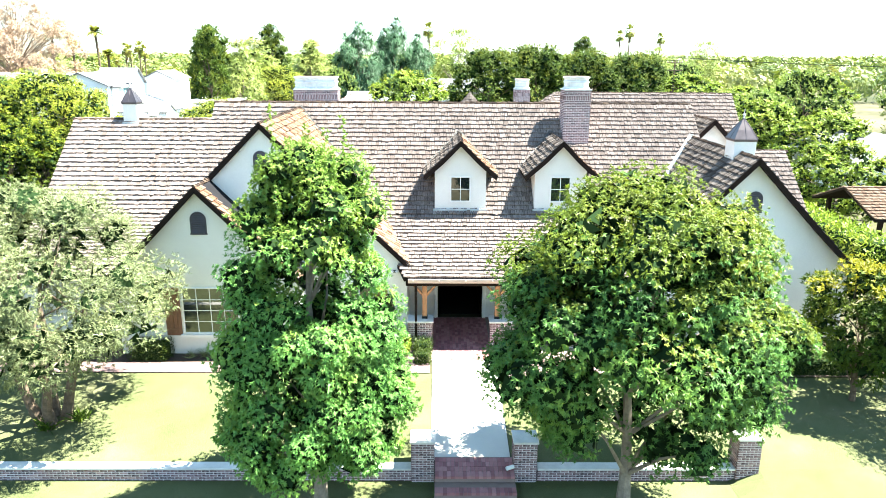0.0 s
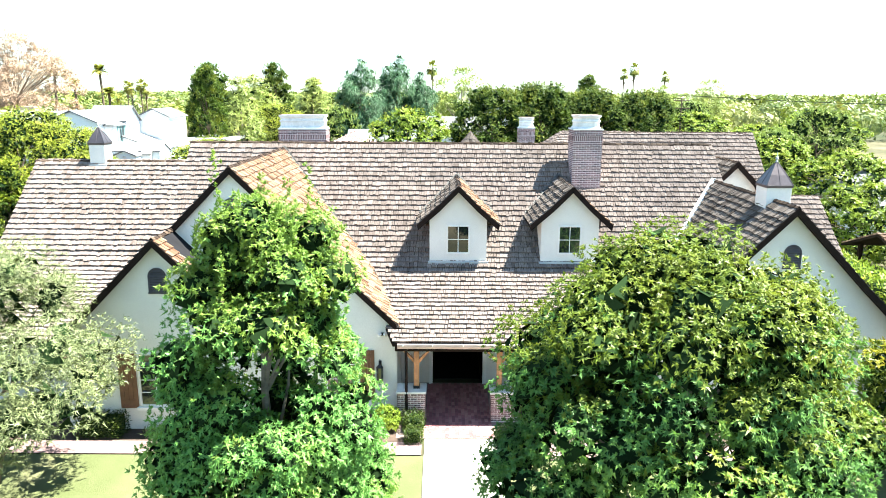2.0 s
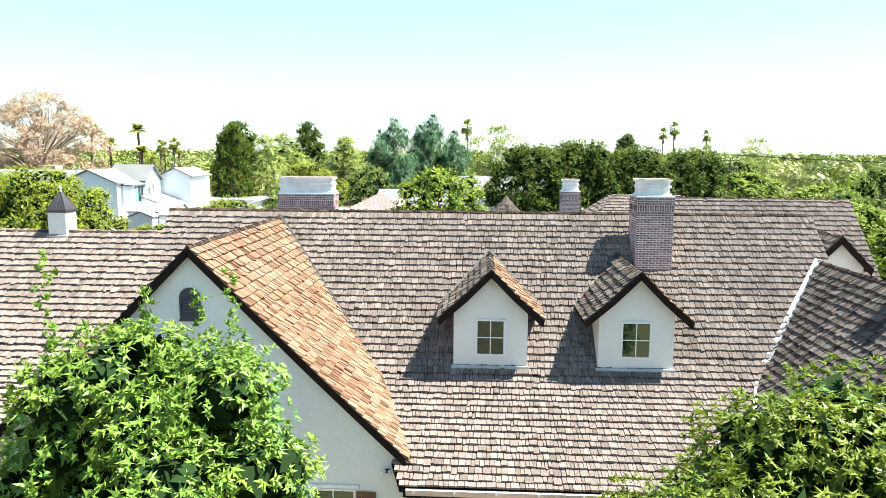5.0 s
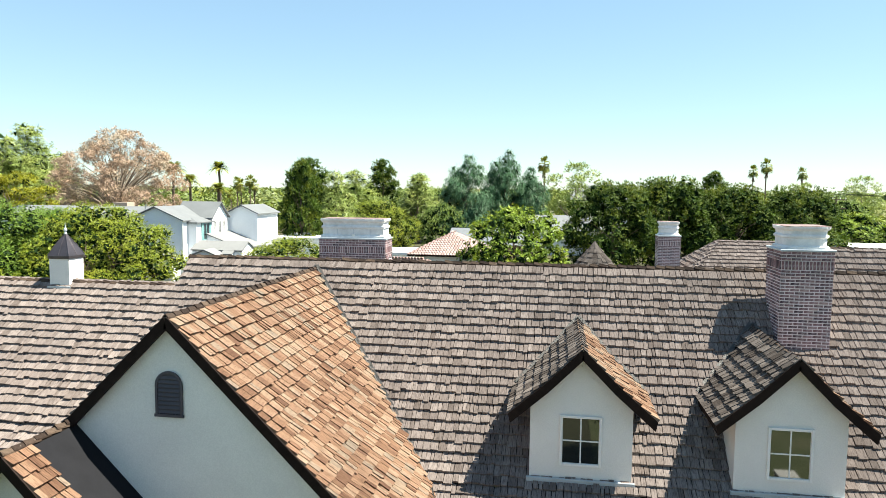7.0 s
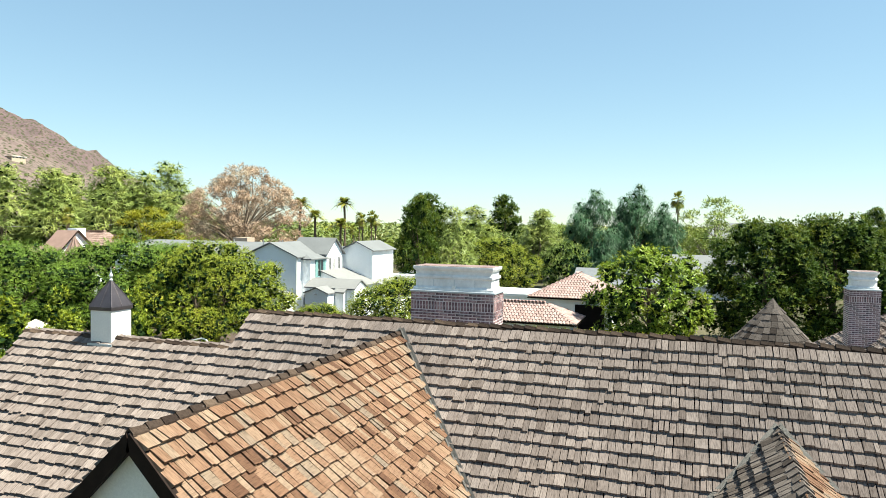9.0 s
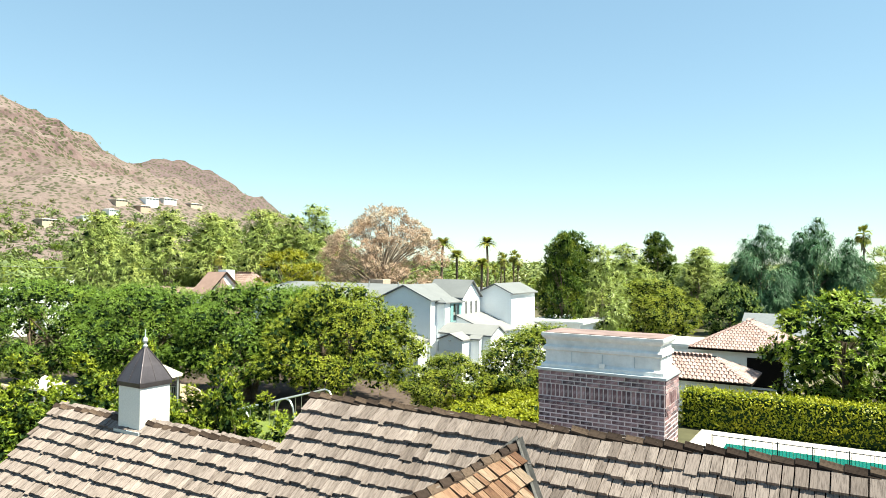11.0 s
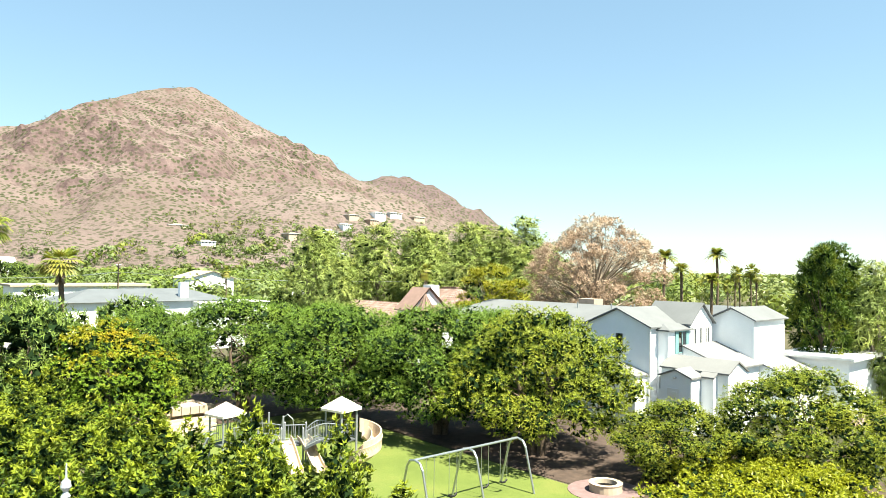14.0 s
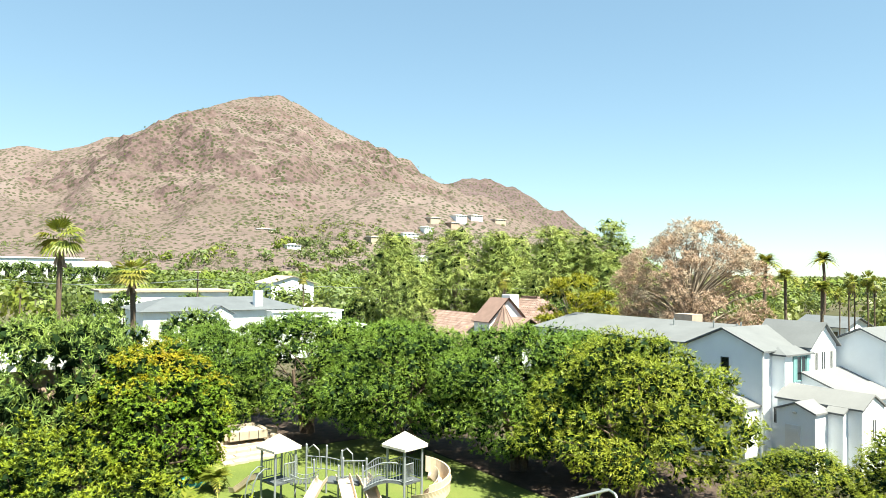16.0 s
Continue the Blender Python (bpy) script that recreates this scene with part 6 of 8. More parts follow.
def slope_scrub():
    """Scrub and small trees that climb the foot of the mountain."""
    gen = np.random.default_rng(17)
    n = 7500
    x = gen.uniform(-1500, -560, n)
    y = gen.uniform(-350, 1500, n)
    h = hill_height(x, y)
    keep = gen.uniform(0, 1, n) < np.clip(1.0 - h / 130, 0.16, 1.0)
    x, y, h = x[keep], y[keep], h[keep]
    size = gen.uniform(1.2, 2.8, len(x)) * np.where(h < 45, 1.7, 1.0)
    per = 16
    c = np.repeat(np.stack([x, y, h + size * 0.3], 1), per, 0)
    s = np.repeat(size, per)
    d = gen.normal(0, 1, (len(c), 3))
    d /= np.linalg.norm(d, axis=1)[:, None]
    v, f = leaf_blades(c + d * s[:, None] * np.array([0.8, 0.8, 0.55]), d, 1.7, 1.2, gen, -0.2, 0.5)
    tagged(raw("slope_scrub", v, f, FAR_LEAF), "olive green scrub on the mountain foot", "scrub", kind="stuff")
    n = 3000
    x, y = gen.uniform(-900, -560, n), gen.uniform(330, 900, n)
    h = hill_height(x, y)
    keep = gen.uniform(0, 1, n) < np.clip(1.1 - h / 75, 0.0, 1.0)
    x, y, h = x[keep], y[keep], h[keep]
    size = gen.uniform(2.5, 5.5, len(x))
    c = np.repeat(np.stack([x, y, h + size * 0.4], 1), 22, 0)
    s = np.repeat(size, 22)
    d = gen.normal(0, 1, (len(c), 3))
    d /= np.linalg.norm(d, axis=1)[:, None]
    v, f = leaf_blades(c + d * s[:, None] * np.array([0.8, 0.8, 0.6]), d, 2.0, 1.8, gen, -0.2, 0.5, True)
    tagged(raw("slope_scrub", v, f, FAR_LEAF), "green garden trees on the mountain foot", "trees", kind="stuff")


slope_scrub()


# ---- the neighbours' houses ----
def gable_block(parent, x0, y0, x1, y1, eave, ridge, along, wall, roof, over=0.25, name="wall"):
    """A block with a gable roof; along: the axis of its ridge."""
    b = bmesh.new()
    if along == "y":
        xm = (x0 + x1) / 2
        prism(b, [(x0, 0), (x1, 0), (x1, eave), (xm, ridge), (x0, eave)], y0, y1, "y")
    else:
        ym = (y0 + y1) / 2
        prism(b, [(y0, 0), (y1, 0), (y1, eave), (ym, ridge), (y0, eave)], x0, x1, "x")
    part(name, b, wall, parent)
    b = bmesh.new()
    a0, a1 = (x0, x1) if along == "y" else (y0, y1)
    d0, d1 = (y0, y1) if along == "y" else (x0, x1)
    am = (a0 + a1) / 2
    sl = (ridge - eave) / (am - a0)
    t = 0.10
    prism(b, [(a0 - over, eave - over * sl + 0.02), (am, ridge + 0.02), (a1 + over, eave - over * sl + 0.02), (a1 + over, eave - over * sl + 0.02 + t), (am, ridge + 0.02 + t), (a0 - over, eave - over * sl + 0.02 + t)], d0 - over, d1 + over, along)
    return part("roof", b, roof, parent)


def side_window(parent, x, y0, y1, z0, z1, mat=None):
    """A window in a wall that faces +x at x."""
    b = bmesh.new()
    for d in ((y0 - 0.08, z0 - 0.08, y0, z1 + 0.08), (y1, z0 - 0.08, y1 + 0.08, z1 + 0.08), (y0, z1, y1, z1 + 0.08), (y0, z0 - 0.08, y1, z0)):
        box(b, x - 0.05, d[0], d[1], x + 0.05, d[2], d[3])
    w = part("window", b, mat or WHITE_TRIM, parent)
    boxed("pane", (x - 0.02, y0, z0, x + 0.02, y1, z1), GLASS, w, bevel=0)
    boxed("bar", (x + 0.021, (y0 + y1) / 2 - 0.03, z0, x + 0.04, (y0 + y1) / 2 + 0.03, z1), mat or WHITE_TRIM, w, bevel=0)
    return w


PALE_ROOF = plain("pale_metal_roof", (0.172, 0.172, 0.170), 0.7, scale=0.8, vary=0.08)
DARK_ROOF = plain("blue_grey_roof", (0.102, 0.112, 0.122), 0.8, scale=0.6, vary=0.12)


def white_house():
    h = thing("white_house", (-36, 78, 0), "two-storey white rendered house with grey roofs", "house")
    TEAL = plain("teal_shutter", (0.16, 0.30, 0.30), 0.5)
    gable_block(h, -39.85, 75, -34.3, 84.0, 7.0, 8.2, "y", WHITE_WALL, GREY_ROOF)
    gable_block(h, -56.0, 75.35, -39.9, 86, 6.95, 8.0, "x", WHITE_WALL, GREY_ROOF)
    gable_block(h, -37.2, 79.0, -33.4, 82.4, 7.2, 8.6, "x", WHITE_WALL, GREY_ROOF)
    gable_block(h, -33.75, 83.0, -30.3, 88.4, 7.45, 8.25, "y", WHITE_WALL, GREY_ROOF)
    # bay beside the gable wall, with a small hipped roof
    boxed("bay", (-34.4, 76.0, 0, -33.4, 79.0, 6.78), WHITE_WALL, h)
    b = bmesh.new()
    low = [b.verts.new(c) for c in ((-34.5, 75.78, 6.7), (-33.18, 75.78, 6.7), (-33.18, 79.2, 6.7), (-34.5, 79.2, 6.7))]
    top = [b.verts.new(c) for c in ((-34.5, 75.78, 6.8), (-33.18, 75.78, 6.8), (-33.18, 79.2, 6.8), (-34.5, 79.2, 6.8))]
    r0, r1 = b.verts.new((-34.25, 76.7, 7.18)), b.verts.new((-34.25, 79.2, 7.18))
    b.faces.new(low[::-1])
    for i in range(4):
        b.faces.new((low[i], low[(i + 1) % 4], top[(i + 1) % 4], top[i]))
    for f in ((top[0], top[1], r0), (top[1], top[2], r1, r0), (top[2], top[3], r1), (top[3], top[0], r0, r1)):
        b.faces.new(f)
    part("bay_roof", b, GREY_ROOF, h)
    # lean-to and the low annex with its stepped front
    b = bmesh.new()
    prism(b, [(-33.38, 0), (-29.9, 0), (-29.9, 4.2), (-33.38, 5.5)], 77.9, 82.98, "y")
    prism(b, [(-30.3, 0), (-27.2, 0), (-27.2, 3.2), (-30.3, 4.3)], 83.0, 88.0, "y")
    part("lean_to_wall", b, WHITE_WALL, h)
    b = bmesh.new()
    prism(b, [(-33.38, 5.52), (-29.6, 4.11), (-29.6, 4.21), (-33.38, 5.62)], 77.8, 82.98, "y")
    prism(b, [(-30.28, 4.34), (-26.9, 3.13), (-26.9, 3.23), (-30.28, 4.44)], 82.9, 88.2, "y")
    part("lean_to_roof", b, PALE_ROOF, h)
    gable_block(h, -33.38, 75.1, -28.4, 77.8, 4.22, 4.92, "x", WHITE_WALL, PALE_ROOF, 0.12)
    gable_block(h, -32.4, 73.3, -30.1, 75.6, 3.88, 4.34, "y", WHITE_WALL, PALE_ROOF, 0.12)
    b = bmesh.new()
    prism(b, [(74.6, 0), (75.1, 0), (75.1, 4.2), (74.6, 3.92)], -30.08, -29.2, "x")
    part("annex_step", b, WHITE_WALL, h)
    b = bmesh.new()
    prism(b, [(74.46, 3.88), (75.3, 4.34), (75.3, 4.44), (74.46, 3.98)], -30.2, -29.08, "x")
    part("step_roof", b, PALE_ROOF, h)
    gable_block(h, -38.4, 73.4, -34.5, 75.0, 3.5, 4.1, "y", WHITE_WALL, PALE_ROOF, 0.15)
    boxed("flat_wing", (-30.7, 88.5, 0, -25.5, 96, 4.4), WHITE_WALL, h)
    boxed("flat_roof", (-31.0, 88.0, 4.4, -25.0, 96.5, 4.65), WHITE_TRIM, h)
    for y0 in (79.45, 80.4, 81.4):
        side_window(h, -33.38, y0, y0 + 0.42, 5.4, 6.75)
    side_window(h, -33.38, 77.35, 78.35, 5.1, 6.6, TEAL)
    for y0 in (76.9, 78.5):
        boxed("teal_shutter", (-33.4, y0, 5.0, -33.32, y0 + 0.34, 6.68), TEAL, h)
    side_window(h, -28.38, 76.2, 76.6, 2.4, 3.6)
    for x0, z0, y in ((-37.2, 5.45, 75.0), (-34.05, 2.5, 76.0)):
        window(h, x0, x0 + 0.48, z0, z0 + 0.85, y, 1, 2, IRON, False)
    b = bmesh.new()
    box(b, -31.85, 73.24, 0.6, -30.95, 73.3, 3.1, 0.01)
    box(b, -31.6, 73.20, 2.55, -31.1, 73.24, 2.9)
    box(b, -31.6, 73.20, 0.8, -31.1, 73.24, 1.1)
    part("door", b, WHITE_TRIM, h, "white louvred service door")
    b = bmesh.new()
    lathe(b, [(0.02, 3.82), (0.13, 3.82), (0.13, 3.88), (0.02, 3.92)], (-31.25, 73.22, 0), 10)
    part("wall_lamp", b, STEEL, h, "round grey wall lamp over the door")
    b = bmesh.new()
    tube(b, (-34.24, 74.93, 0.2), (-34.24, 74.93, 7.0), 0.06)
    part("downpipe", b, WHITE_TRIM, h)
    boxed("chimney", (-47.2, 83.2, 6.6, -45.4, 84.6, 8.45), plain("tan_brick", (0.35, 0.27, 0.21), 0.85), h, "low tan brick chimney")
    for x, y in ((-38.3, 78.5), (-39.2, 80.4), (-40.8, 79.4), (-44.2, 79.2)):
        b = bmesh.new()
        tube(b, (x, y, 7.2), (x, y, 8.35), 0.06)
        part("vent_pipe", b, STEEL, h)


white_house()


def tile_rows(name, parent, sl, poly, mat, rng, width=0.30, expo=0.42):
    """Barrel tiles in rows: half-round humps inside a plan outline."""
    verts, faces = [], []
    v = 0.0
    while v < sl.cum[-1]:
        for u0, u1 in spans(poly, sl.run(v + 0.05)):
            n = int((u1 - u0) / width)
            for k in range(n):
                p, up, out = sl.at(u0 + k * width, v)
                i = len(verts)
                for dv, lift in ((0, 0.05), (expo * 1.1, 0.01)):
                    for q in range(4):
                        a = math.pi * q / 3
                        verts.append(p + sl.along * (width * 0.5 - math.cos(a) * width * 0.46) + up * dv + out * (lift + math.sin(a) * 0.085))
                faces += [(i, i + 1, i + 5, i + 4), (i + 1, i + 2, i + 6, i + 5), (i + 2, i + 3, i + 7, i + 6), (i, i + 3, i + 2, i + 1)]
        v += expo
    return tagged(raw(name, verts, faces, mat, parent), kind="stuff")


def hip_tiles(parent, x0, y0, x1, y1, eave, top, inset, mat, rng, width=0.30, expo=0.42):
    """A hip roof in barrel tiles over a rectangle."""
    w = min(x1 - x0, y1 - y0) / 2 if inset is None else inset
    px, qx, py, qy = x0 + w, x1 - w, y0 + w, y1 - w
    f, bk = Slope([(y0, eave), (py, top)], "front"), Slope([(-y1, eave), (-qy, top)], "back")
    l, r = Slope([(x0, eave), (px, top)], "left"), Slope([(-x1, eave), (-qx, top)], "right")
    b = bmesh.new()
    plans = [(f, [(x0, y0), (x1, y0), (qx, py), (px, py)]), (bk, [(x0, -y1), (x1, -y1), (qx, -qy), (px, -qy)]), (l, [(y0, x0), (y1, x0), (qy, px), (py, px)]), (r, [(y0, -x1), (y1, -x1), (qy, -qx), (py, -qx)])]
    for sl, pl in plans:
        deck(b, sl, pl)
    part("roof_deck", b, DECK, parent)
    for sl, pl in plans:
        tile_rows("tile_cover", parent, sl, pl, mat, rng, width, expo)


def pool_house():
    h = thing("pool_house", (-11, 90, 0), "low white house with pink clay tile roofs", "house")
    boxed("wall", (-14.0, 86.5, 0, -6.8, 95, 3.2), WHITE_WALL, h)
    hip_tiles(h, -14.8, 85.8, -6.2, 96, 3.2, 5.3, 4.2, RED_TILE, RNG)
    boxed("wall", (-20.2, 74.2, 0, -8.8, 78.6, 2.4), WHITE_WALL, h)
    boxed("eave_board", (-20.7, 73.68, 2.26, -8.3, 73.74, 2.46), WHITE_TRIM, h)
    hip_tiles(h, -20.8, 73.6, -8.2, 79.2, 2.4, 3.7, 2.8, RED_TILE, RNG)
    boxed("wall", (-20.0, 87.4, 0, -14.1, 93.6, 3.0), WHITE_WALL, h)
    boxed("flat_roof", (-20.2, 87.2, 3.0, -14.0, 93.8, 3.3), WHITE_TRIM, h)
    # flat near-black panel on the wall paints the veranda's shade
    boxed("opening", (-10.2, 86.44, 0.2, -7.4, 86.52, 2.6), DARK_IN, h, "near-black panel painting the shade of a veranda")
    boxed("window", (-13.2, 86.44, 1.8, -12.3, 86.52, 2.5), GLASS, h)


pool_house()


def tile_house():
    h = thing("tile_roof_house", (-70, 84, 0), "white house with brown clay tile roofs and a turret", "house")
    boxed("wall", (-87, 80.0, 0, -68, 90, 3.4), WHITE_WALL, h)
    fr = Slope([(79.4, 3.4), (85, 6.6)], "front")
    bk = Slope([(-90.6, 3.4), (-85, 6.6)], "back")
    b = bmesh.new()
    for sl, pl in ((fr, [(-88, 79.4), (-67.4, 79.4), (-67.4, 85), (-88, 85)]), (bk, [(-88, -90.6), (-67.4, -90.6), (-67.4, -85), (-88, -85)])):
        deck(b, sl, pl)
        tile_rows("tile_cover", h, sl, pl, BROWN_TILE, RNG, 0.36, 0.5)
    part("roof_deck", b, DECK, h)
    hip_tiles(h, -84, 88, -70, 99, 5.4, 8.4, 5.4, BROWN_TILE, RNG, 0.4, 0.55)
    gable_block(h, -73.6, 81.8, -70.8, 87.0, 6.3, 8.7, "x", WHITE_WALL, BROWN_TILE, 0.3)
    barge_board = bmesh.new()
    prism(barge_board, [(81.5, 6.06), (84.4, 8.72), (87.3, 6.06), (87.3, 6.22), (84.4, 8.9), (81.5, 6.22)], -70.52, -70.44, "x")
    part("barge_board", barge_board, BARGE, h)
    gable_block(h, -67.0, 85.0, -65.0, 90, 3.4, 4.4, "y", WHITE_WALL, BROWN_TILE, 0.2)
    boxed("chimney", (-76.2, 88, 6, -74.6, 89.4, 9.0), WHITE_WALL, h, "white rendered chimney")
    b = bmesh.new()
    lathe(b, [(2.5, 3.9), (2.35, 4.2), (1.2, 5.9), (0.35, 7.5), (0.02, 8.1)], (-69.2, 82.6, 0), 10)
    t = part("turret_roof", b, BROWN_TILE, h, "pointed brown tile turret roof")
    b = bmesh.new()
    for k in range(10):
        a = 2 * math.pi * k / 10
        pts = [(-69.2 + r * math.cos(a), 82.6 + r * math.sin(a), z) for r, z in ((2.5, 3.95), (2.35, 4.25), (1.2, 5.95), (0.35, 7.55), (0.02, 8.12))]
        pipe(b, pts, 0.07, 5)
    part("hip_tiles", b, BROWN_TILE, t)
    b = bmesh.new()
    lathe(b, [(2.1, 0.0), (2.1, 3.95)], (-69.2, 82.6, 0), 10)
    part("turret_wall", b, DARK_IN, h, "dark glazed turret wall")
    gable_block(h, -62.0, 96.0, -50.0, 104, 4.2, 6.4, "x", WHITE_WALL, BROWN_TILE, 0.4)
    for x in (-60.0, -55.6):
        gable_block(h, x, 95.2, x + 1.6, 99, 6.0, 6.9, "y", WHITE_WALL, BROWN_TILE, 0.15, "dormer")


tile_house()


def far_house(x0, y0, x1, y1, h, roof_z, along, wall, roof, label):
    t = thing("neighbour_house", ((x0 + x1) / 2, (y0 + y1) / 2, 0), label, "house", "neighbouring houses")
    if roof_z:
        gable_block(t, x0, y0, x1, y1, h, roof_z, along, wall, roof, 0.6)
    else:
        boxed("wall", (x0, y0, 0, x1, y1, h), wall, t)
        boxed("flat_roof", (x0 - 0.6, y0 - 0.6, h, x1 + 0.6, y1 + 0.6, h + 0.4), roof, t)
    n = max(2, int((x1 - x0) / 6))
    for k in range(n):
        a = x0 + (x1 - x0) * (k + 0.3) / n
        boxed("window", (a, y0 - 0.06, h * 0.35, a + 1.6, y0 + 0.02, h * 0.75), GLASS, t, bevel=0)
    m = max(2, int((y1 - y0) / 6))
    for k in range(m):
        a = y0 + (y1 - y0) * (k + 0.3) / m
        boxed("window", (x1 - 0.02, a, h * 0.35, x1 + 0.06, a + 1.6, h * 0.75), GLASS, t, bevel=0)


PEACH = plain("peach_render", (0.381, 0.272, 0.204), 0.85, scale=0.5)
far_house(-165, 55, -155, 79, 6.9, 0, "x", WHITE_WALL, SAND, "long low white flat-roofed house among trees")
far_house(-318, 30, -308, 71, 14.6, 0, "x", WHITE_WALL, WHITE_TRIM, "long white house on the mountain foot")
far_house(-264, 62, -254, 72, 11.6, 13.2, "y", WHITE_WALL, WHITE_TRIM, "small white house among trees")
far_house(-198, 100, -186, 112, 8.0, 9.8, "x", WHITE_WALL, SAND, "white gabled house among trees")


def hip_house():
    """Single-storey house with a long hipped roof, a small front gable and a flat-roofed wing."""
    t = thing("neighbour_house", (-104, 62, 0), "long white house with a blue-grey hip roof", "house", "neighbouring houses")
    x0, x1, y0, y1, e, r = -111.0, -98.5, 50.5, 72.0, 6.45, 7.95
    boxed("wall", (x0 + 0.6, y0 + 0.6, 0, x1 - 0.6, y1 - 0.6, e), WHITE_WALL, t)
    b = bmesh.new()
    low = [b.verts.new(c) for c in ((x0, y0, e), (x1, y0, e), (x1, y1, e), (x0, y1, e))]
    ra, rb = b.verts.new((-104.7, y0 + 4.5, r)), b.verts.new((-104.7, y1 - 4.5, r))
    b.faces.new(low[::-1])
    for f in ((low[0], low[1], ra), (low[1], low[2], rb, ra), (low[2], low[3], rb), (low[3], low[0], ra, rb)):
        b.faces.new(f)
    part("roof", b, DARK_ROOF, t)
    gable_block(t, -100.5, 58.5, -97.9, 61.6, 6.1, 7.0, "x", WHITE_WALL, DARK_ROOF, 0.2, "front_gable")
    boxed("chimney", (-100.9, 65.2, 6.5, -100.0, 66.3, 8.9), WHITE_WALL, t, "white rendered chimney")
    boxed("flat_wing", (-103.5, 66.5, 0, -96.8, 76.4, 6.1), WHITE_WALL, t)
    boxed("flat_roof", (-103.7, 66.3, 6.1, -96.6, 76.6, 6.3), WHITE_TRIM, t)
    boxed("low_wall", (-97.5, 75.0, 0, -94.2, 79.0, 4.4), WHITE_WALL, t)
    for y in (68.0, 72.5):
        boxed("window", (-96.82, y, 4.2, -96.74, y + 1.8, 5.4), GLASS, t, bevel=0)


hip_house()
far_house(-70, 31, -58, 38, 5.6, 0, "x", PEACH, WHITE_TRIM, "peach rendered house with a white flat roof")
far_house(-150, 108, -136, 120, 4.5, 7.0, "x", WHITE_WALL, WHITE_TRIM, "white house with a pale roof")
far_house(-3, 124, 9, 134, 4.0, 6.0, "x", WHITE_WALL, GREY_ROOF, "grey-roofed house among trees")
far_house(-13, 106, -2, 114, 3.0, 4.7, "x", PEACH, plain("dark_slate_roof", (0.12, 0.13, 0.14), 0.8), "low house with a dark slate roof")
far_house(4, 148, 14, 158, 8.5, 11.0, "x", WHITE_WALL, GREY_ROOF, "tall grey and white house far off")
far_house(35, 96, 47, 106, 3.6, 0, "x", WHITE_WALL, WHITE_TRIM, "pale low house among trees")
far_house(30, 48, 38, 58, 3.2, 4.6, "y", WHITE_WALL, GREY_ROOF, "low house beyond the drive")
far_house(-74, 152, -66, 160, 3.4, 4.8, "x", WHITE_WALL, DARK_ROOF, "pale house among palms")


def hillside_house(x, y, z, w, mat):
    t = thing("hillside_house", (x, y, z), "small pale house on the mountain slope", "house", "hillside houses")
    boxed("lower_floor", (x - 8, y - w / 2, z - 10, x + 8, y + w / 2, z + 1.8), mat, t)
    boxed("upper_floor", (x - 7, y - w / 4, z + 2.3, x + 5, y + w / 5, z + 3.6), mat, t)
    boxed("flat_roof", (x - 9, y - w / 2 - 1, z + 1.8, x + 9, y + w / 2 + 1, z + 2.3), STONE_CAP, t)
    for k in range(4):
        a = y - w / 2 + w * (k + 0.25) / 4
        boxed("window", (x + 7.9, a, z, x + 8.1, a + w / 9, z + 1.5), GLASS, t, bevel=0)


for x, y, w, mat in ((-820, 330, 24, SAND), (-735, 330, 16, WHITE_WALL), (-757, 494, 24, WHITE_WALL), (-790, 552, 16, SAND), (-813, 639, 20, STONE_CAP), (-800, 602, 18, WHITE_WALL), (-822, 690, 20, SAND), (-678, 463, 12, WHITE_WALL), (-779, 577, 14, PEACH), (-748, 439, 14, SAND), (-770, 528, 12, WHITE_WALL), (-700, 520, 12, SAND)):
    hillside_house(x, y, float(hill_height([x], [y])[0]) + 1.0, w, mat)


def pavilion():
    t = thing("pavilion", (26, 36, 0), "open garden pavilion with a brown shake roof", "pavilion")
    for x, y in ((22.6, 33.8), (29.3, 33.8), (22.6, 38.6), (29.3, 38.6)):
        boxed("post", (x - 0.1, y - 0.1, 0, x + 0.1, y + 0.1, 2.75), BARGE, t)
    plans = [(Slope([(33.2, 2.6), (36.2, 3.7)], "front"), [(21.9, 33.2), (30.1, 33.2), (30.1, 36.2), (21.9, 36.2)]), (Slope([(-39.2, 2.6), (-36.2, 3.7)], "back"), [(21.9, -39.2), (30.1, -39.2), (30.1, -36.2), (21.9, -36.2)])]
    bb = bmesh.new()
    for sl, pl in plans:
        deck(bb, sl, pl)
    part("roof_deck", bb, DECK, t)
    for sl, pl in plans:
        shakes("shake_cover", t, sl, pl, BROWN_SHAKE, RNG, 0.28)


pavilion()


# patio roof behind the house
def patio():
    t = thing("patio_shelter", (-12, 51, 0), "small tiled patio roof on white walls", "shelter")
    boxed("wall", (-14.4, 49.2, 0, -8.0, 49.5, 2.2), WHITE_WALL, t)
    boxed("wall", (-8.3, 49.5, 0, -8.0, 54, 2.2), WHITE_WALL, t)
    sl = Slope([(48.6, 2.2), (52.0, 3.2)], "front")
    pl = [(-15.4, 48.6), (-7.4, 48.6), (-7.4, 52.0), (-15.4, 52.0)]
    b = bmesh.new()
    deck(b, sl, pl)
    part("roof_deck", b, DECK, t)
    tile_rows("tile_cover", t, sl, pl, PATIO_TILE, RNG, 0.24, 0.36)


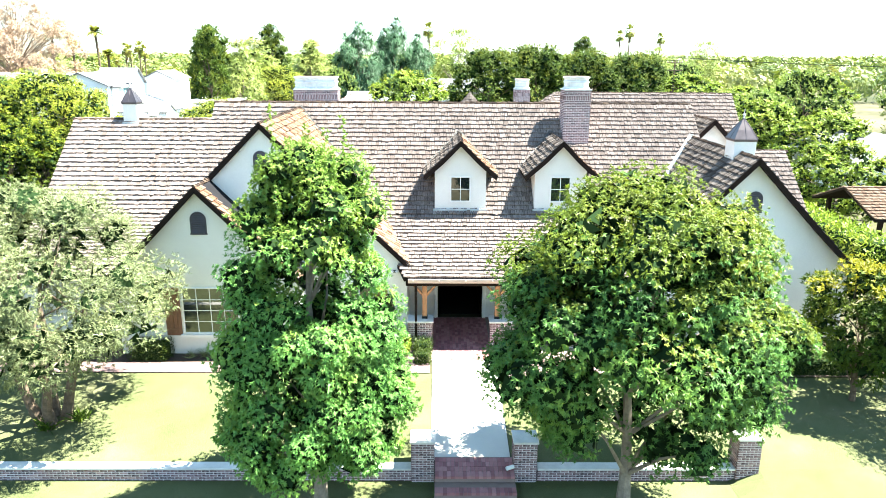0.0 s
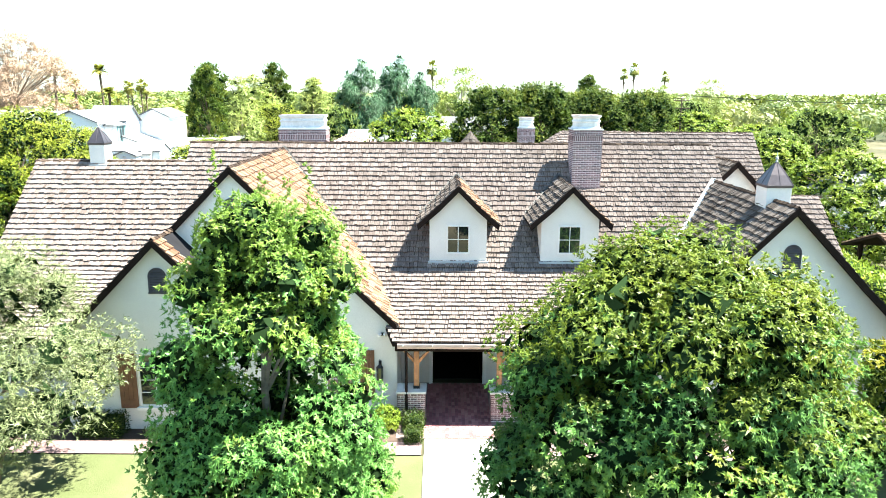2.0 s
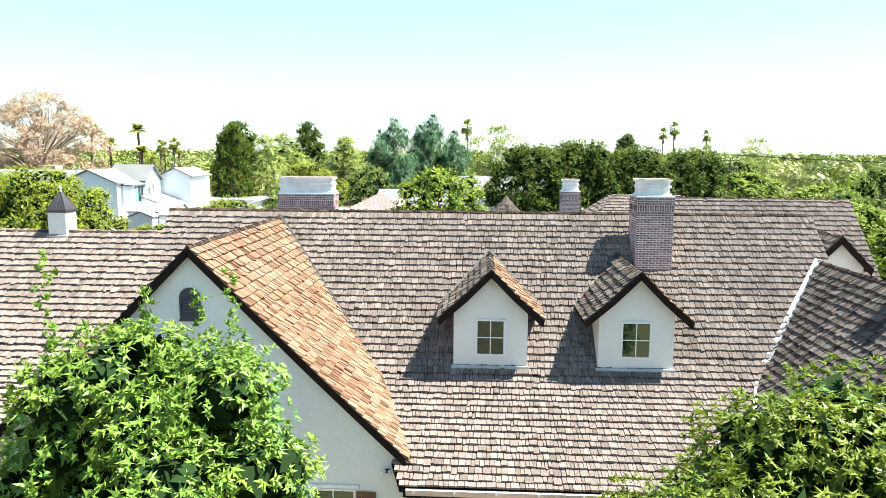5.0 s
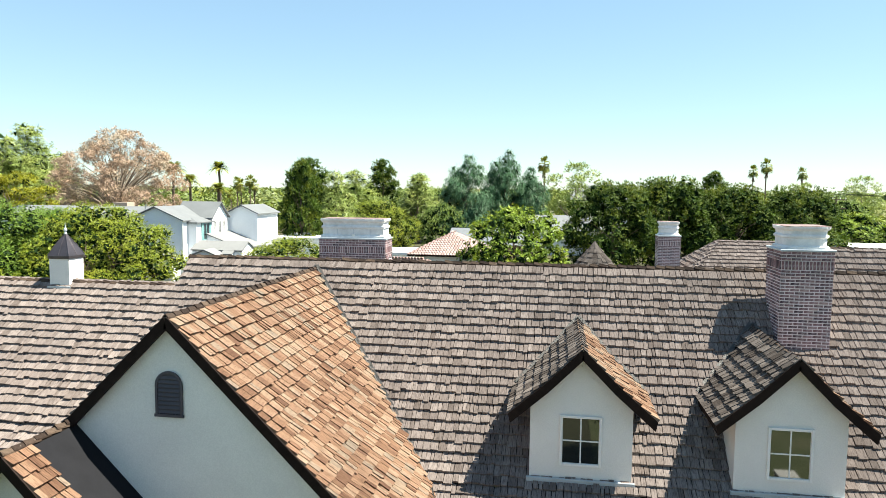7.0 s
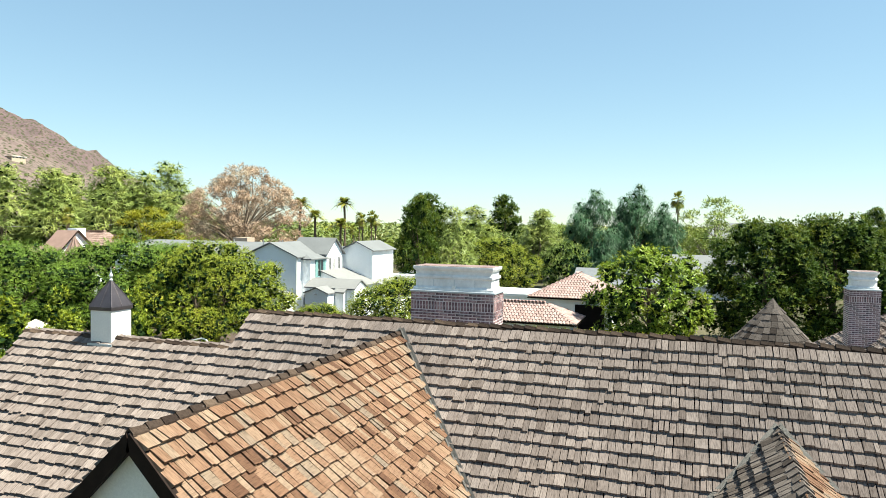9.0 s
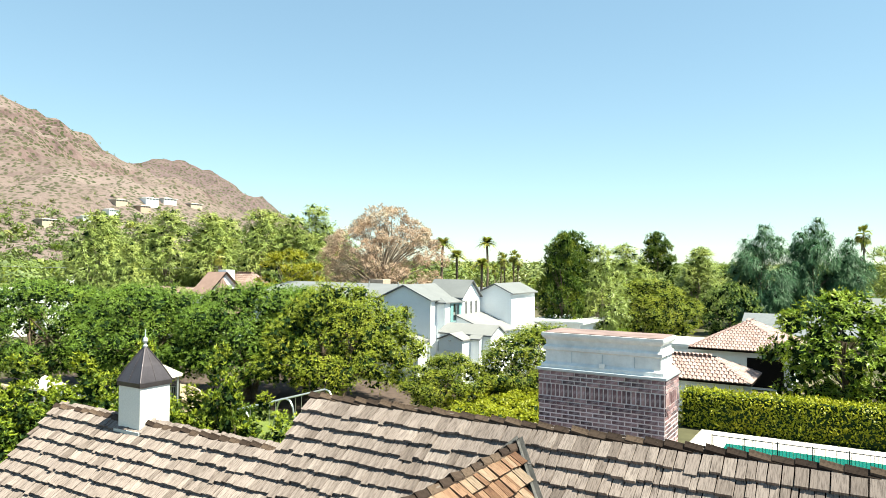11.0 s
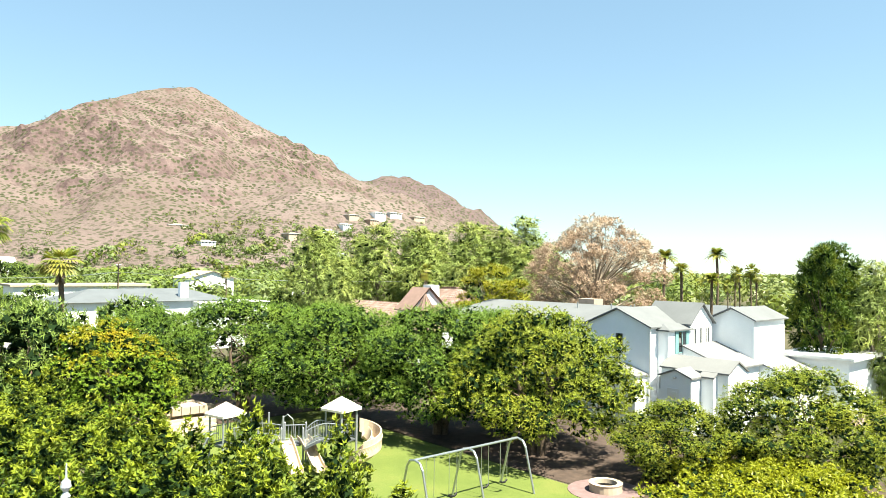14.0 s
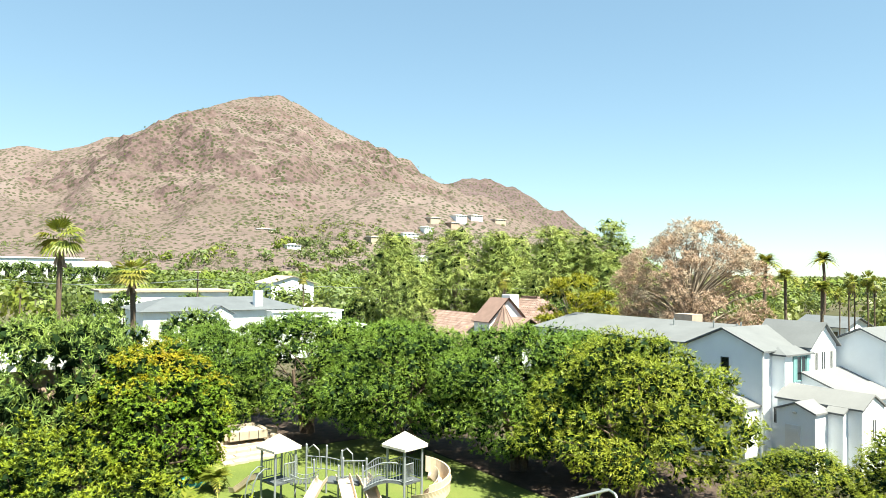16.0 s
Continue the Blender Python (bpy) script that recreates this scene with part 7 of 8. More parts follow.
patio()
boxed("garden_wall", (-14, 72.6, 0, -13.75, 76.4, 1.9), WHITE_WALL)
tagged(bpy.data.objects["garden_wall"], "white rendered garden wall", "wall")
tagged(boxed("pool_deck", (-10.5, 55.0, 0.0, 6, 69.2, 0.06), CONCRETE), "pale sunlit pool deck", "paving", kind="structure")
WATER = plain("teal_pool_water", (0.010, 0.115, 0.100), 0.08, scale=1.0, vary=0.1)
tagged(boxed("pool_water", (-8.6, 56.0, 0.02, 5, 66.4, 0.066), WATER), "teal swimming pool water", "water", kind="structure")
pool_fence = thing("pool_fence", (-2, 66.0, 0), "dark metal pool fence with thin pickets", "fence")
for k in range(9):
    b = bmesh.new()
    tube(b, (-8.8 + k * 1.6, 63.0, 0), (-8.8 + k * 1.6, 63.0, 1.3), 0.03)
    part("post", b, IRON, pool_fence)
for z in (0.15, 1.22):
    b = bmesh.new()
    tube(b, (-8.8, 63.0, z), (4.1, 63.0, z), 0.025)
    part("rail", b, IRON, pool_fence)
for k in range(80):
    b = bmesh.new()
    tube(b, (-8.72 + k * 0.16, 63.0, 0.1), (-8.72 + k * 0.16, 63.0, 1.22), 0.011, None, 4)
    part("picket", b, IRON, pool_fence)


# ---- playground ----
def swing_set():
    t = thing("swing_set", (-29.5, 52, 0), "galvanised steel swing set with chains", "swing set")
    ends = (49.4, 52.7, 56.1)
    x = -30.0
    b = bmesh.new()
    tube(b, (x, ends[0], 2.56), (x, ends[2], 2.56), 0.06)
    part("top_rail", b, STEEL, t)
    for y in ends:
        for s in (-1, 1):
            b = bmesh.new()
            pipe(b, [(x, y, 2.56), (x + s * 0.35, y, 2.48), (x + s * 0.55, y, 2.2), (x + s * 1.15, y, 0)], 0.055)
            part("leg", b, STEEL, t)
    for y in (50.3, 51.7, 53.8, 55.1):
        for s in (-0.24, 0.24):
            b = bmesh.new()
            tube(b, (x, y + s, 2.52), (x, y + s, 0.6), 0.015, None, 5)
            part("chain", b, STEEL, t)
        b = bmesh.new()
        pipe(b, [(x, y - 0.24, 0.6), (x, y - 0.1, 0.5), (x, y + 0.1, 0.5), (x, y + 0.24, 0.6)], 0.05, 6)
        part("seat", b, IRON, t)


swing_set()


TURN = radians(13)


def turned(x, y, u, v):
    """Plan point at (u, v) along the play towers' own sides."""
    return x + u * math.cos(TURN) - v * math.sin(TURN), y + u * math.sin(TURN) + v * math.cos(TURN)


def play_tower(t, x, y, deck_z, roof_z, half=0.6):
    corners = ((-1, -1), (1, -1), (1, 1), (-1, 1))
    for sx, sy in corners:
        b = bmesh.new()
        px, py = turned(x, y, sx * half, sy * half)
        tube(b, (px, py, 0), (px, py, roof_z), 0.06)
        part("post", b, GREY_PAINT, t)
    b = bmesh.new()
    e = half + 0.2
    low = [b.verts.new((*turned(x, y, sx * e, sy * e), roof_z - 0.10)) for sx, sy in corners]
    mid = [b.verts.new((*turned(x, y, sx * e, sy * e), roof_z + 0.02)) for sx, sy in corners]
    inner = [b.verts.new((*turned(x, y, sx * (e - 0.05), sy * (e - 0.05)), roof_z + 0.05)) for sx, sy in corners]
    top = b.verts.new((x, y, roof_z + 0.62))
    b.faces.new(low[::-1])
    for i in range(4):
        j = (i + 1) % 4
        b.faces.new((low[i], low[j], mid[j], mid[i]))
        b.faces.new((mid[i], mid[j], inner[j], inner[i]))
        b.faces.new((inner[i], inner[j], top))
    roof = part("roof", b, CREAM_PLASTIC, t, "cream plastic pyramid roof")
    b = bmesh.new()
    for sx, sy in corners:
        tube(b, (*turned(x, y, sx * e, sy * e), roof_z + 0.03), (x, y, roof_z + 0.63), 0.028, None, 6)
    part("hip_rib", b, CREAM_PLASTIC, roof)
    b = bmesh.new()
    box(b, -half, -half, deck_z - 0.1, half, half, deck_z, 0.01, Matrix.Translation((x, y, 0)) @ Matrix.Rotation(TURN, 4, "Z"))
    part("deck", b, DARK_STEEL, t)


def railing(t, p, q, height=0.9, n=9, arch=0.0):
    p, q = Vector(p), Vector(q)
    b = bmesh.new()
    n_seg = 6 if arch else 1
    line = [p.lerp(q, k / n_seg) + Vector((0, 0, height + arch * math.sin(math.pi * k / n_seg))) for k in range(n_seg + 1)]
    pipe(b, line, 0.03, 6)
    rail = part("railing", b, GREY_PAINT, t)
    b = bmesh.new()
    pipe(b, [v - Vector((0, 0, height - 0.08)) for v in line], 0.025, 6)
    part("lower_rail", b, GREY_PAINT, rail)
    for k in range(n + 1):
        f = k / n
        a = p.lerp(q, f) + Vector((0, 0, arch * math.sin(math.pi * f)))
        b = bmesh.new()
        tube(b, a + Vector((0, 0, 0.06)), a + Vector((0, 0, height)), 0.014, None, 5)
        part("baluster", b, GREY_PAINT, rail)


def slide(t, pts, width, side, name="slide"):
    """A trough along points: bed and raised sides."""
    vv, ff = [], []
    prof = [(-0.5, 0.30), (-0.46, 0.05), (-0.25, -0.03), (0.25, -0.03), (0.46, 0.05), (0.5, 0.30), (0.56, 0.30), (0.5, -0.02), (0.0, -0.12), (-0.5, -0.02), (-0.56, 0.30)]
    for k, p in enumerate(pts):
        d = (Vector(pts[min(k + 1, len(pts) - 1)]) - Vector(pts[max(0, k - 1)])).normalized()
        s = d.cross(Vector((0, 0, 1))).normalized()
        u = s.cross(d).normalized()
        vv += [Vector(p) + s * a * width + u * h * side for a, h in prof]
    n = len(prof)
    for k in range(len(pts) - 1):
        for i in range(n):
            j = (i + 1) % n
            ff.append((k * n + i, k * n + j, (k + 1) * n + j, (k + 1) * n + i))
    ff += [tuple(range(n))[::-1], tuple((len(pts) - 1) * n + i for i in range(n))]
    o = raw(name, vv, ff, TAN_PLASTIC, t, "tan plastic slide")
    return o


def loop_rail(t, points, r=0.035):
    b = bmesh.new()
    pipe(b, points, r, 7)
    part("grab_rail", b, STEEL, t, "bare steel grab rail")


def playground():
    t = thing("play_structure", (-41.5, 49, 0), "grey and tan climbing frame with slides and roofs", "playground")
    L, R = (-43.2, 46.45), (-38.75, 51.2)
    play_tower(t, *L, 1.2, 2.86)
    play_tower(t, *R, 1.6, 3.28)
    # middle deck between chain bridge, twin slides and arched bridge
    for x, y, z in ((-42.55, 48.1, 2.1), (-41.75, 49.35, 2.2), (-40.75, 48.6, 2.15), (-40.1, 49.6, 2.15), (-41.0, 50.3, 2.2), (-44.2, 48.4, 2.5), (-43.4, 49.2, 2.5), (-42.4, 49.6, 2.4)):
        b = bmesh.new()
        tube(b, (x, y, 0), (x, y, z), 0.055)
        tube(b, (x, y, z), (x, y, z + 0.06), 0.062, 0.02)
        part("post", b, GREY_PAINT, t)
    for a in ((-41.7, 48.95, 1.2), (-40.95, 49.5, 1.25)):
        b = bmesh.new()
        box(b, -0.55, -0.5, a[2] - 0.1, 0.55, 0.5, a[2], 0.01, Matrix.Translation((a[0], a[1], 0)) @ Matrix.Rotation(radians(38), 4, "Z"))
        part("deck", b, DARK_STEEL, t)
    # arched bridge
    front, back = ((-39.25, 49.2), (-38.15, 50.72)), ((-40.0, 49.75), (-39.25, 50.6))
    for a, c in (front, back):
        railing(t, (*a, 1.25), (*c, 1.62), 0.9, 13, 0.24)
    b = bmesh.new()
    rows = []
    for k in range(9):
        f = k / 8
        z = 1.25 + 0.37 * f + 0.24 * math.sin(math.pi * f)
        rows.append([b.verts.new((a[0] + (c[0] - a[0]) * f, a[1] + (c[1] - a[1]) * f, z - d)) for a, c in (front, back) for d in (0.0, 0.09)])
    for p, q in zip(rows, rows[1:]):
        for i, j in ((0, 2), (2, 3), (3, 1), (1, 0)):
            b.faces.new((p[i], p[j], q[j], q[i]))
    b.faces.new((rows[0][0], rows[0][1], rows[0][3], rows[0][2]))
    b.faces.new((rows[-1][0], rows[-1][2], rows[-1][3], rows[-1][1]))
    part("arched_bridge_deck", b, DARK_STEEL, t)
    # guard rails of the towers
    for c, z, sides in ((R, 1.6, (((0.6, -0.6), (0.6, 0.0)), ((-0.6, 0.6), (0.6, 0.6)), ((-0.6, -0.6), (-0.6, 0.6)))), (L, 1.2, (((-0.6, -0.6), (-0.6, 0.6)), ((0.6, -0.1), (0.6, 0.6))))):
        for a, d in sides:
            railing(t, (*turned(*c, *a), z), (*turned(*c, *d), z), 0.9, 8)
    railing(t, (-41.75, 49.35, 1.2), (-41.0, 50.3, 1.25), 0.85, 6)
    railing(t, (-44.2, 48.4, 1.2), (-43.4, 49.2, 1.2), 0.7, 4)
    railing(t, (-43.4, 49.2, 1.2), (-42.4, 49.6, 1.2), 0.7, 4)
    # twin slides
    slide(t, [(-41.3, 49.1, 1.32), (-40.9, 48.98, 1.3), (-40.45, 48.85, 1.12), (-39.9, 48.72, 0.78), (-39.4, 48.6, 0.45), (-39.0, 48.5, 0.26), (-38.6, 48.4, 0.2)], 0.66, 0.85)
    slide(t, [(-40.6, 49.85, 1.4), (-40.2, 49.8, 1.36), (-39.75, 49.75, 1.12), (-39.3, 49.7, 0.8), (-38.9, 49.66, 0.48), (-38.5, 49.62, 0.26), (-38.1, 49.6, 0.2)], 0.62, 0.85)
    slide(t, [(-41.9, 48.3, 1.2), (-41.6, 47.95, 1.1), (-41.1, 47.3, 0.62), (-40.8, 46.9, 0.3), (-40.55, 46.55, 0.2)], 0.5, 0.8)
    # spiral tube slide with a round hood, beside the taller tower
    fine = []
    for k in range(33):
        f = k / 32
        a = 2.75 - 5.2 * f
        fine.append((-37.72 + 0.60 * math.cos(a), 52.1 + 0.60 * math.sin(a), 1.75 - 1.5 * f))
    slide(t, fine, 0.62, 1.9, "spiral_slide")
    b = bmesh.new()
    inner, outer = [], []
    for k in range(13):
        a = 2.9 - 3.6 * k / 12
        for ring, rad, top in ((inner, 0.86, 0.0), (outer, 0.94, 0.0)):
            x, y = -37.72 + rad * math.cos(a), 52.1 + rad * math.sin(a)
            low, high = 1.85 - 1.1 * k / 12, 2.62 - 0.95 * k / 12
            ring.append((b.verts.new((x, y, low)), b.verts.new((x, y, high))))
    for k in range(12):
        for ring in (inner, outer):
            b.faces.new((ring[k][0], ring[k + 1][0], ring[k + 1][1], ring[k][1]))
        for e in (0, 1):
            b.faces.new((inner[k][e], inner[k + 1][e], outer[k + 1][e], outer[k][e]))
    for k in (0, 12):
        b.faces.new((inner[k][0], inner[k][1], outer[k][1], outer[k][0]))
    part("slide_hood", b, TAN_PLASTIC, t, "curved tan plastic side wall")
    # curved chute and loop rails at the lower tower
    slide(t, [(-43.95, 45.8, 1.2), (-44.35, 45.55, 1.1), (-44.8, 45.3, 0.7), (-45.2, 45.05, 0.35), (-45.6, 44.9, 0.25)], 0.42, 0.8)
    for off in (-0.28, 0.28):
        base = turned(*L, off - 0.1, -0.6)
        fwd = turned(0, 0, 0, -1)
        loop_rail(t, [(base[0] + fwd[0] * d, base[1] + fwd[1] * d, z) for d, z in ((0.0, 1.9), (0.35, 1.95), (0.7, 1.75), (0.95, 1.3), (1.05, 0.7), (1.0, 0.0))])
    b = bmesh.new()
    for k in range(5):
        d, z = 0.95 - 0.03 * k, 0.25 + 0.24 * k
        p, q = turned(*L, -0.38, -0.6 - d), turned(*L, 0.18, -0.6 - d)
        tube(b, (*p, z), (*q, z), 0.022, None, 6)
    part("climbing_ladder", b, STEEL, t)
    for x, y in ((-44.2, 48.4), (-42.6, 49.55)):
        loop_rail(t, [(x, y, 1.3), (x + 0.1, y + 0.05, 2.3), (x + 0.4, y + 0.22, 2.55), (x + 0.7, y + 0.4, 2.3), (x + 0.8, y + 0.45, 1.3)], 0.025)
    for u in (-0.35, -0.05, 0.25):
        a = turned(*L, u, 0.62)
        loop_rail(t, [(a[0], a[1], 1.2), (a[0], a[1], 2.3), (a[0] + 0.12, a[1] + 0.1, 2.45), (a[0] + 0.24, a[1] + 0.2, 2.3), (a[0] + 0.24, a[1] + 0.2, 1.2)], 0.022)
    # ladder under the taller tower
    b = bmesh.new()
    for u in (-0.3, 0.0, 0.3):
        p = turned(*R, u, 0.5)
        tube(b, (*p, 0), (*p, 1.5), 0.02, None, 6)
    for k in range(5):
        p, q = turned(*R, -0.3, 0.5), turned(*R, 0.3, 0.5)
        tube(b, (*p, 0.25 + 0.27 * k), (*q, 0.25 + 0.27 * k), 0.018, None, 6)
    part("climbing_net", b, GREY_PAINT, t)
    # chain bridge from the lower tower to the middle deck
    for off in (0.0, 0.6):
        p, q = Vector((-43.0 + off, 47.05 - off * 0.5, 1.2)), Vector((-42.35 + off, 48.3 - off * 0.5, 1.2))
        b = bmesh.new()
        line = [p.lerp(q, k / 10) + Vector((0, 0, 0.42 - 0.25 * math.sin(math.pi * k / 10))) for k in range(11)]
        pipe(b, line, 0.022, 6)
        for k in range(0, 10):
            tube(b, line[k], p.lerp(q, (k + 0.5) / 10) + Vector((0, 0, -0.08)), 0.014, None, 5)
            tube(b, p.lerp(q, (k + 0.5) / 10) + Vector((0, 0, -0.08)), line[k + 1], 0.014, None, 5)
        part("bridge_chain", b, STEEL, t)
    for k in range(7):
        p = Vector((-42.98, 47.12, 1.1)).lerp(Vector((-42.38, 48.25, 1.12)), k / 6)
        b = bmesh.new()
        box(b, -0.02, -0.07, -0.03, 0.62, 0.07, 0.02, 0.01, Matrix.Translation(p) @ Matrix.Rotation(radians(-27), 4, "Z"))
        part("bridge_slat", b, DARK_STEEL, t)


playground()


def stone_steps():
    t = thing("stone_terrace", (-55.7, 48.3, 0), "pale stacked flagstone terrace steps", "steps")
    g = np.random.default_rng(7)
    for k in range(6):
        z = 0.18 * k
        for j in range(6):
            x, y = -51.3 - k * 0.62 - 0.1 * j, 44.6 + j * 0.9 + 0.25 * k
            b = bmesh.new()
            box(b, x - 0.75 + g.normal(0, 0.05), y - 0.44, z - 0.15, x + 0.4 + g.normal(0, 0.04), y + 0.43, z + 0.17 + g.normal(0, 0.012), 0.03)
            part("stone", b, SAND, t)
    for k in range(4):
        b = bmesh.new()
        box(b, -55.2, 46.9 + k * 0.62, 1.05, -54.9, 47.49 + k * 0.62, 1.55 + g.normal(0, 0.015), 0.03)
        part("planter_stone", b, SAND, t)
        b = bmesh.new()
        box(b, -53.3, 47.1 + k * 0.62, 0.95, -53.0, 47.69 + k * 0.62, 1.5 + g.normal(0, 0.015), 0.03)
        part("planter_stone", b, SAND, t)
    for k in range(3):
        for y in (46.85, 49.35):
            b = bmesh.new()
            box(b, -54.88 + k * 0.53, y, 0.95, -54.38 + k * 0.53, y + 0.28, 1.5 + g.normal(0, 0.015), 0.03)
            part("planter_stone", b, SAND, t)
    boxed("planter_fill", (-54.9, 47.1, 0.9, -53.3, 49.4, 1.4), CONCRETE, t, "pale gravel fill")


stone_steps()


def fire_pit():
    t = thing("fire_pit", (-26.9, 59.3, 0), "round pale stone fire pit on paving", "fire pit")
    b = bmesh.new()
    lathe(b, [(0.82, 0.0), (0.82, 0.36), (0.85, 0.44), (0.58, 0.44), (0.56, 0.2), (0.05, 0.18)], (-26.9, 59.3, 0), 24)
    part("ring", b, SAND, t)
    b = bmesh.new()
    lathe(b, [(0.53, 0.0), (0.53, 0.24), (0.01, 0.26)], (-26.9, 59.3, 0), 20)
    part("ash_bed", b, DARK_IN, t)
    b = bmesh.new()
    lathe(b, [(1.9, 0.0), (1.9, 0.03), (0.7, 0.032)], (-26.9, 59.3, 0), 28)
    part("paving", b, MAUVE_WALK, t)


fire_pit()


# power poles and lines
def power_pole(x, y, h, label="wooden power pole with cross-arms"):
    t = thing("power_pole", (x, y, 0), label, "power pole", "power poles")
    b = bmesh.new()
    tube(b, (x, y, -0.3), (x, y, h), 0.16, 0.11)
    part("pole", b, BARK, t)
    for z in (h - 0.4, h - 1.6):
        boxed("cross_arm", (x - 1.3, y - 0.06, z - 0.07, x + 1.3, y + 0.06, z + 0.07), BARK, t)
    for s in (-1.2, -0.5, 0.5, 1.2):
        b = bmesh.new()
        tube(b, (x + s, y, h - 0.33), (x + s, y, h - 0.12), 0.05)
        part("insulator", b, WHITE_TRIM, t)


power_pole(38.7, 116.7, 9.6)
power_pole(-125.0, 64.5, 11.4)
power_pole(-86.0, 121.0, 11.0)
power_pole(-20.0, 150.0, 11.0)
for k, (p, q) in enumerate((((38.7, 116.7), (-20.0, 150.0)), ((-125.0, 64.5), (-86.0, 121.0)), ((-125.0, 64.5), (-150.0, 35.0)), ((38.7, 116.7), (110, 76)))):
    for s in (-1.2, 0.5, 1.2):
        b = bmesh.new()
        pts = [(p[0] + (q[0] - p[0]) * f + s, p[1] + (q[1] - p[1]) * f, 9.6 + 0.4 * (k != 0) - 1.2 * 4 * f * (1 - f)) for f in np.linspace(0, 1, 9)]
        rings = [[b.verts.new((x + dx, y, z + dz)) for dx, dz in ((0.02, 0), (-0.01, 0.018), (-0.01, -0.018))] for x, y, z in pts]
        for r0, r1 in zip(rings, rings[1:]):
            for i in range(3):
                b.faces.new((r0[i], r0[(i + 1) % 3], r1[(i + 1) % 3], r1[i]))
        tagged(part("power_line", b, STEEL if k in (1, 2) else IRON), "thin dark overhead power line", "cable")




# ---- small plants and toys ----
def tuft_plant(name, x, y, z, n, length, width, mat, label, seed, spread=0.08, category="plant"):
    """A low plant of blades that fan out from its foot, on a short stem."""
    gen = np.random.default_rng(seed)
    t = thing(name, (x, y, z), label, category)
    p = np.array([x, y, z + 0.03]) + gen.normal(0, spread, (n, 3)) * np.array([1, 1, 0.3])
    d = gen.normal(0, 0.7, (n, 3))
    d[:, 2] = np.abs(d[:, 2]) + 0.35
    d /= np.linalg.norm(d, axis=1)[:, None]
    s = np.cross(d, gen.normal(0, 1, (n, 3)))
    s /= np.linalg.norm(s, axis=1)[:, None]
    L, W = length * gen.uniform(0.6, 1.15, (n, 1)), width
    v = np.stack([p - s * W * 0.5, p + d * L * 0.5 - s * W * 0.4, p + d * L - [0, 0, 0.15 * length], p + d * L * 0.5 + s * W * 0.4, p + s * W * 0.5], 1).reshape(-1, 3)
    f = [tuple(range(5 * k, 5 * k + 5)) for k in range(n)]
    raw("frond_tuft", v, f, mat, t)
    b = bmesh.new()
    tube(b, (x, y, z - 0.05), (x, y, z + 0.12), spread * 0.9, spread * 0.5, 7)
    part("stem", b, BARK, t)


for k, (px, py, h) in enumerate(((-8.25, 22.62, 0.34), (-7.75, 22.75, 0.45), (-7.35, 22.6, 0.30), (-6.95, 22.8, 0.42), (-6.45, 22.65, 0.38))):
    tuft_plant("bed_plant", px, py, 0.01, 34, h, 0.03, OLIVE_LEAF, "small grey-green plant in the mulch bed", 300 + k)
for k, (px, py) in enumerate(((-10.25, 18.75), (-10.9, 18.2))):
    tuft_plant("sago_plant", px, py, -0.28, 60, 0.55, 0.05, CITRUS_LEAF, "dark green spiky plant under the olive tree", 320 + k)
corner = tree("corner_shrub", 331, [(0.1, 0.35), (0.35, 0.5), (0.6, 0.4), (0.8, 0.2)], 22, 0.18, 24, (0.11, 0.05), LIME_LEAF, BARK, 0.03, 0.4, "small bright yellow-green shrub beside the porch", limbs_n=8, k=6, core=6)
put(corner, -0.95, 23.1, 0, 0.9, first=True)

TURQUOISE = plain("turquoise_plastic", (0.10, 0.52, 0.58), 0.35, scale=3, vary=0.1)
paddle = thing("paddling_pool", (-48.7, 43.6, 0), "turquoise plastic paddling pool on the grass", "paddling pool")
b = bmesh.new()
lathe(b, [(0.80, 0.0), (0.88, 0.10), (0.86, 0.22), (0.78, 0.24), (0.72, 0.12), (0.02, 0.06)], (-48.7, 43.6, 0.01), 28)
part("basin", b, TURQUOISE, paddle)
b = bmesh.new()
lathe(b, [(0.735, 0.13), (0.735, 0.135), (0.01, 0.14)], (-48.7, 43.6, 0.01), 28)
part("water", b, plain("pale_pool_water", (0.45, 0.75, 0.80), 0.1), paddle, "pale clear water")
toy = thing("toy_bucket", (-29.85, 51.5, 0), "small turquoise toy bucket on the lawn", "toy")
b = bmesh.new()
lathe(b, [(0.09, 0.0), (0.13, 0.2), (0.14, 0.21), (0.115, 0.19), (0.08, 0.03)], (-29.85, 51.5, 0.01), 14)
part("bucket", b, TURQUOISE, toy)
b = bmesh.new()
pipe(b, [(-29.98, 51.5, 0.2), (-29.92, 51.5, 0.29), (-29.78, 51.5, 0.29), (-29.72, 51.5, 0.2)], 0.012, 5)
part("bail", b, WHITE_TRIM, toy)
# ---- front wall, piers and steps ----
def brick_block(name, x0, y0, x1, y1, z0, z1, parent):
    b = bmesh.new()
    box(b, x0 + 0.01, y0 + 0.01, z0, x1 - 0.01, y1 - 0.01, z1)
    c = part(name, b, MORTAR, parent)
    BRICKS.append((c, x0, y0, x1, y1, z0, z1))
    return c


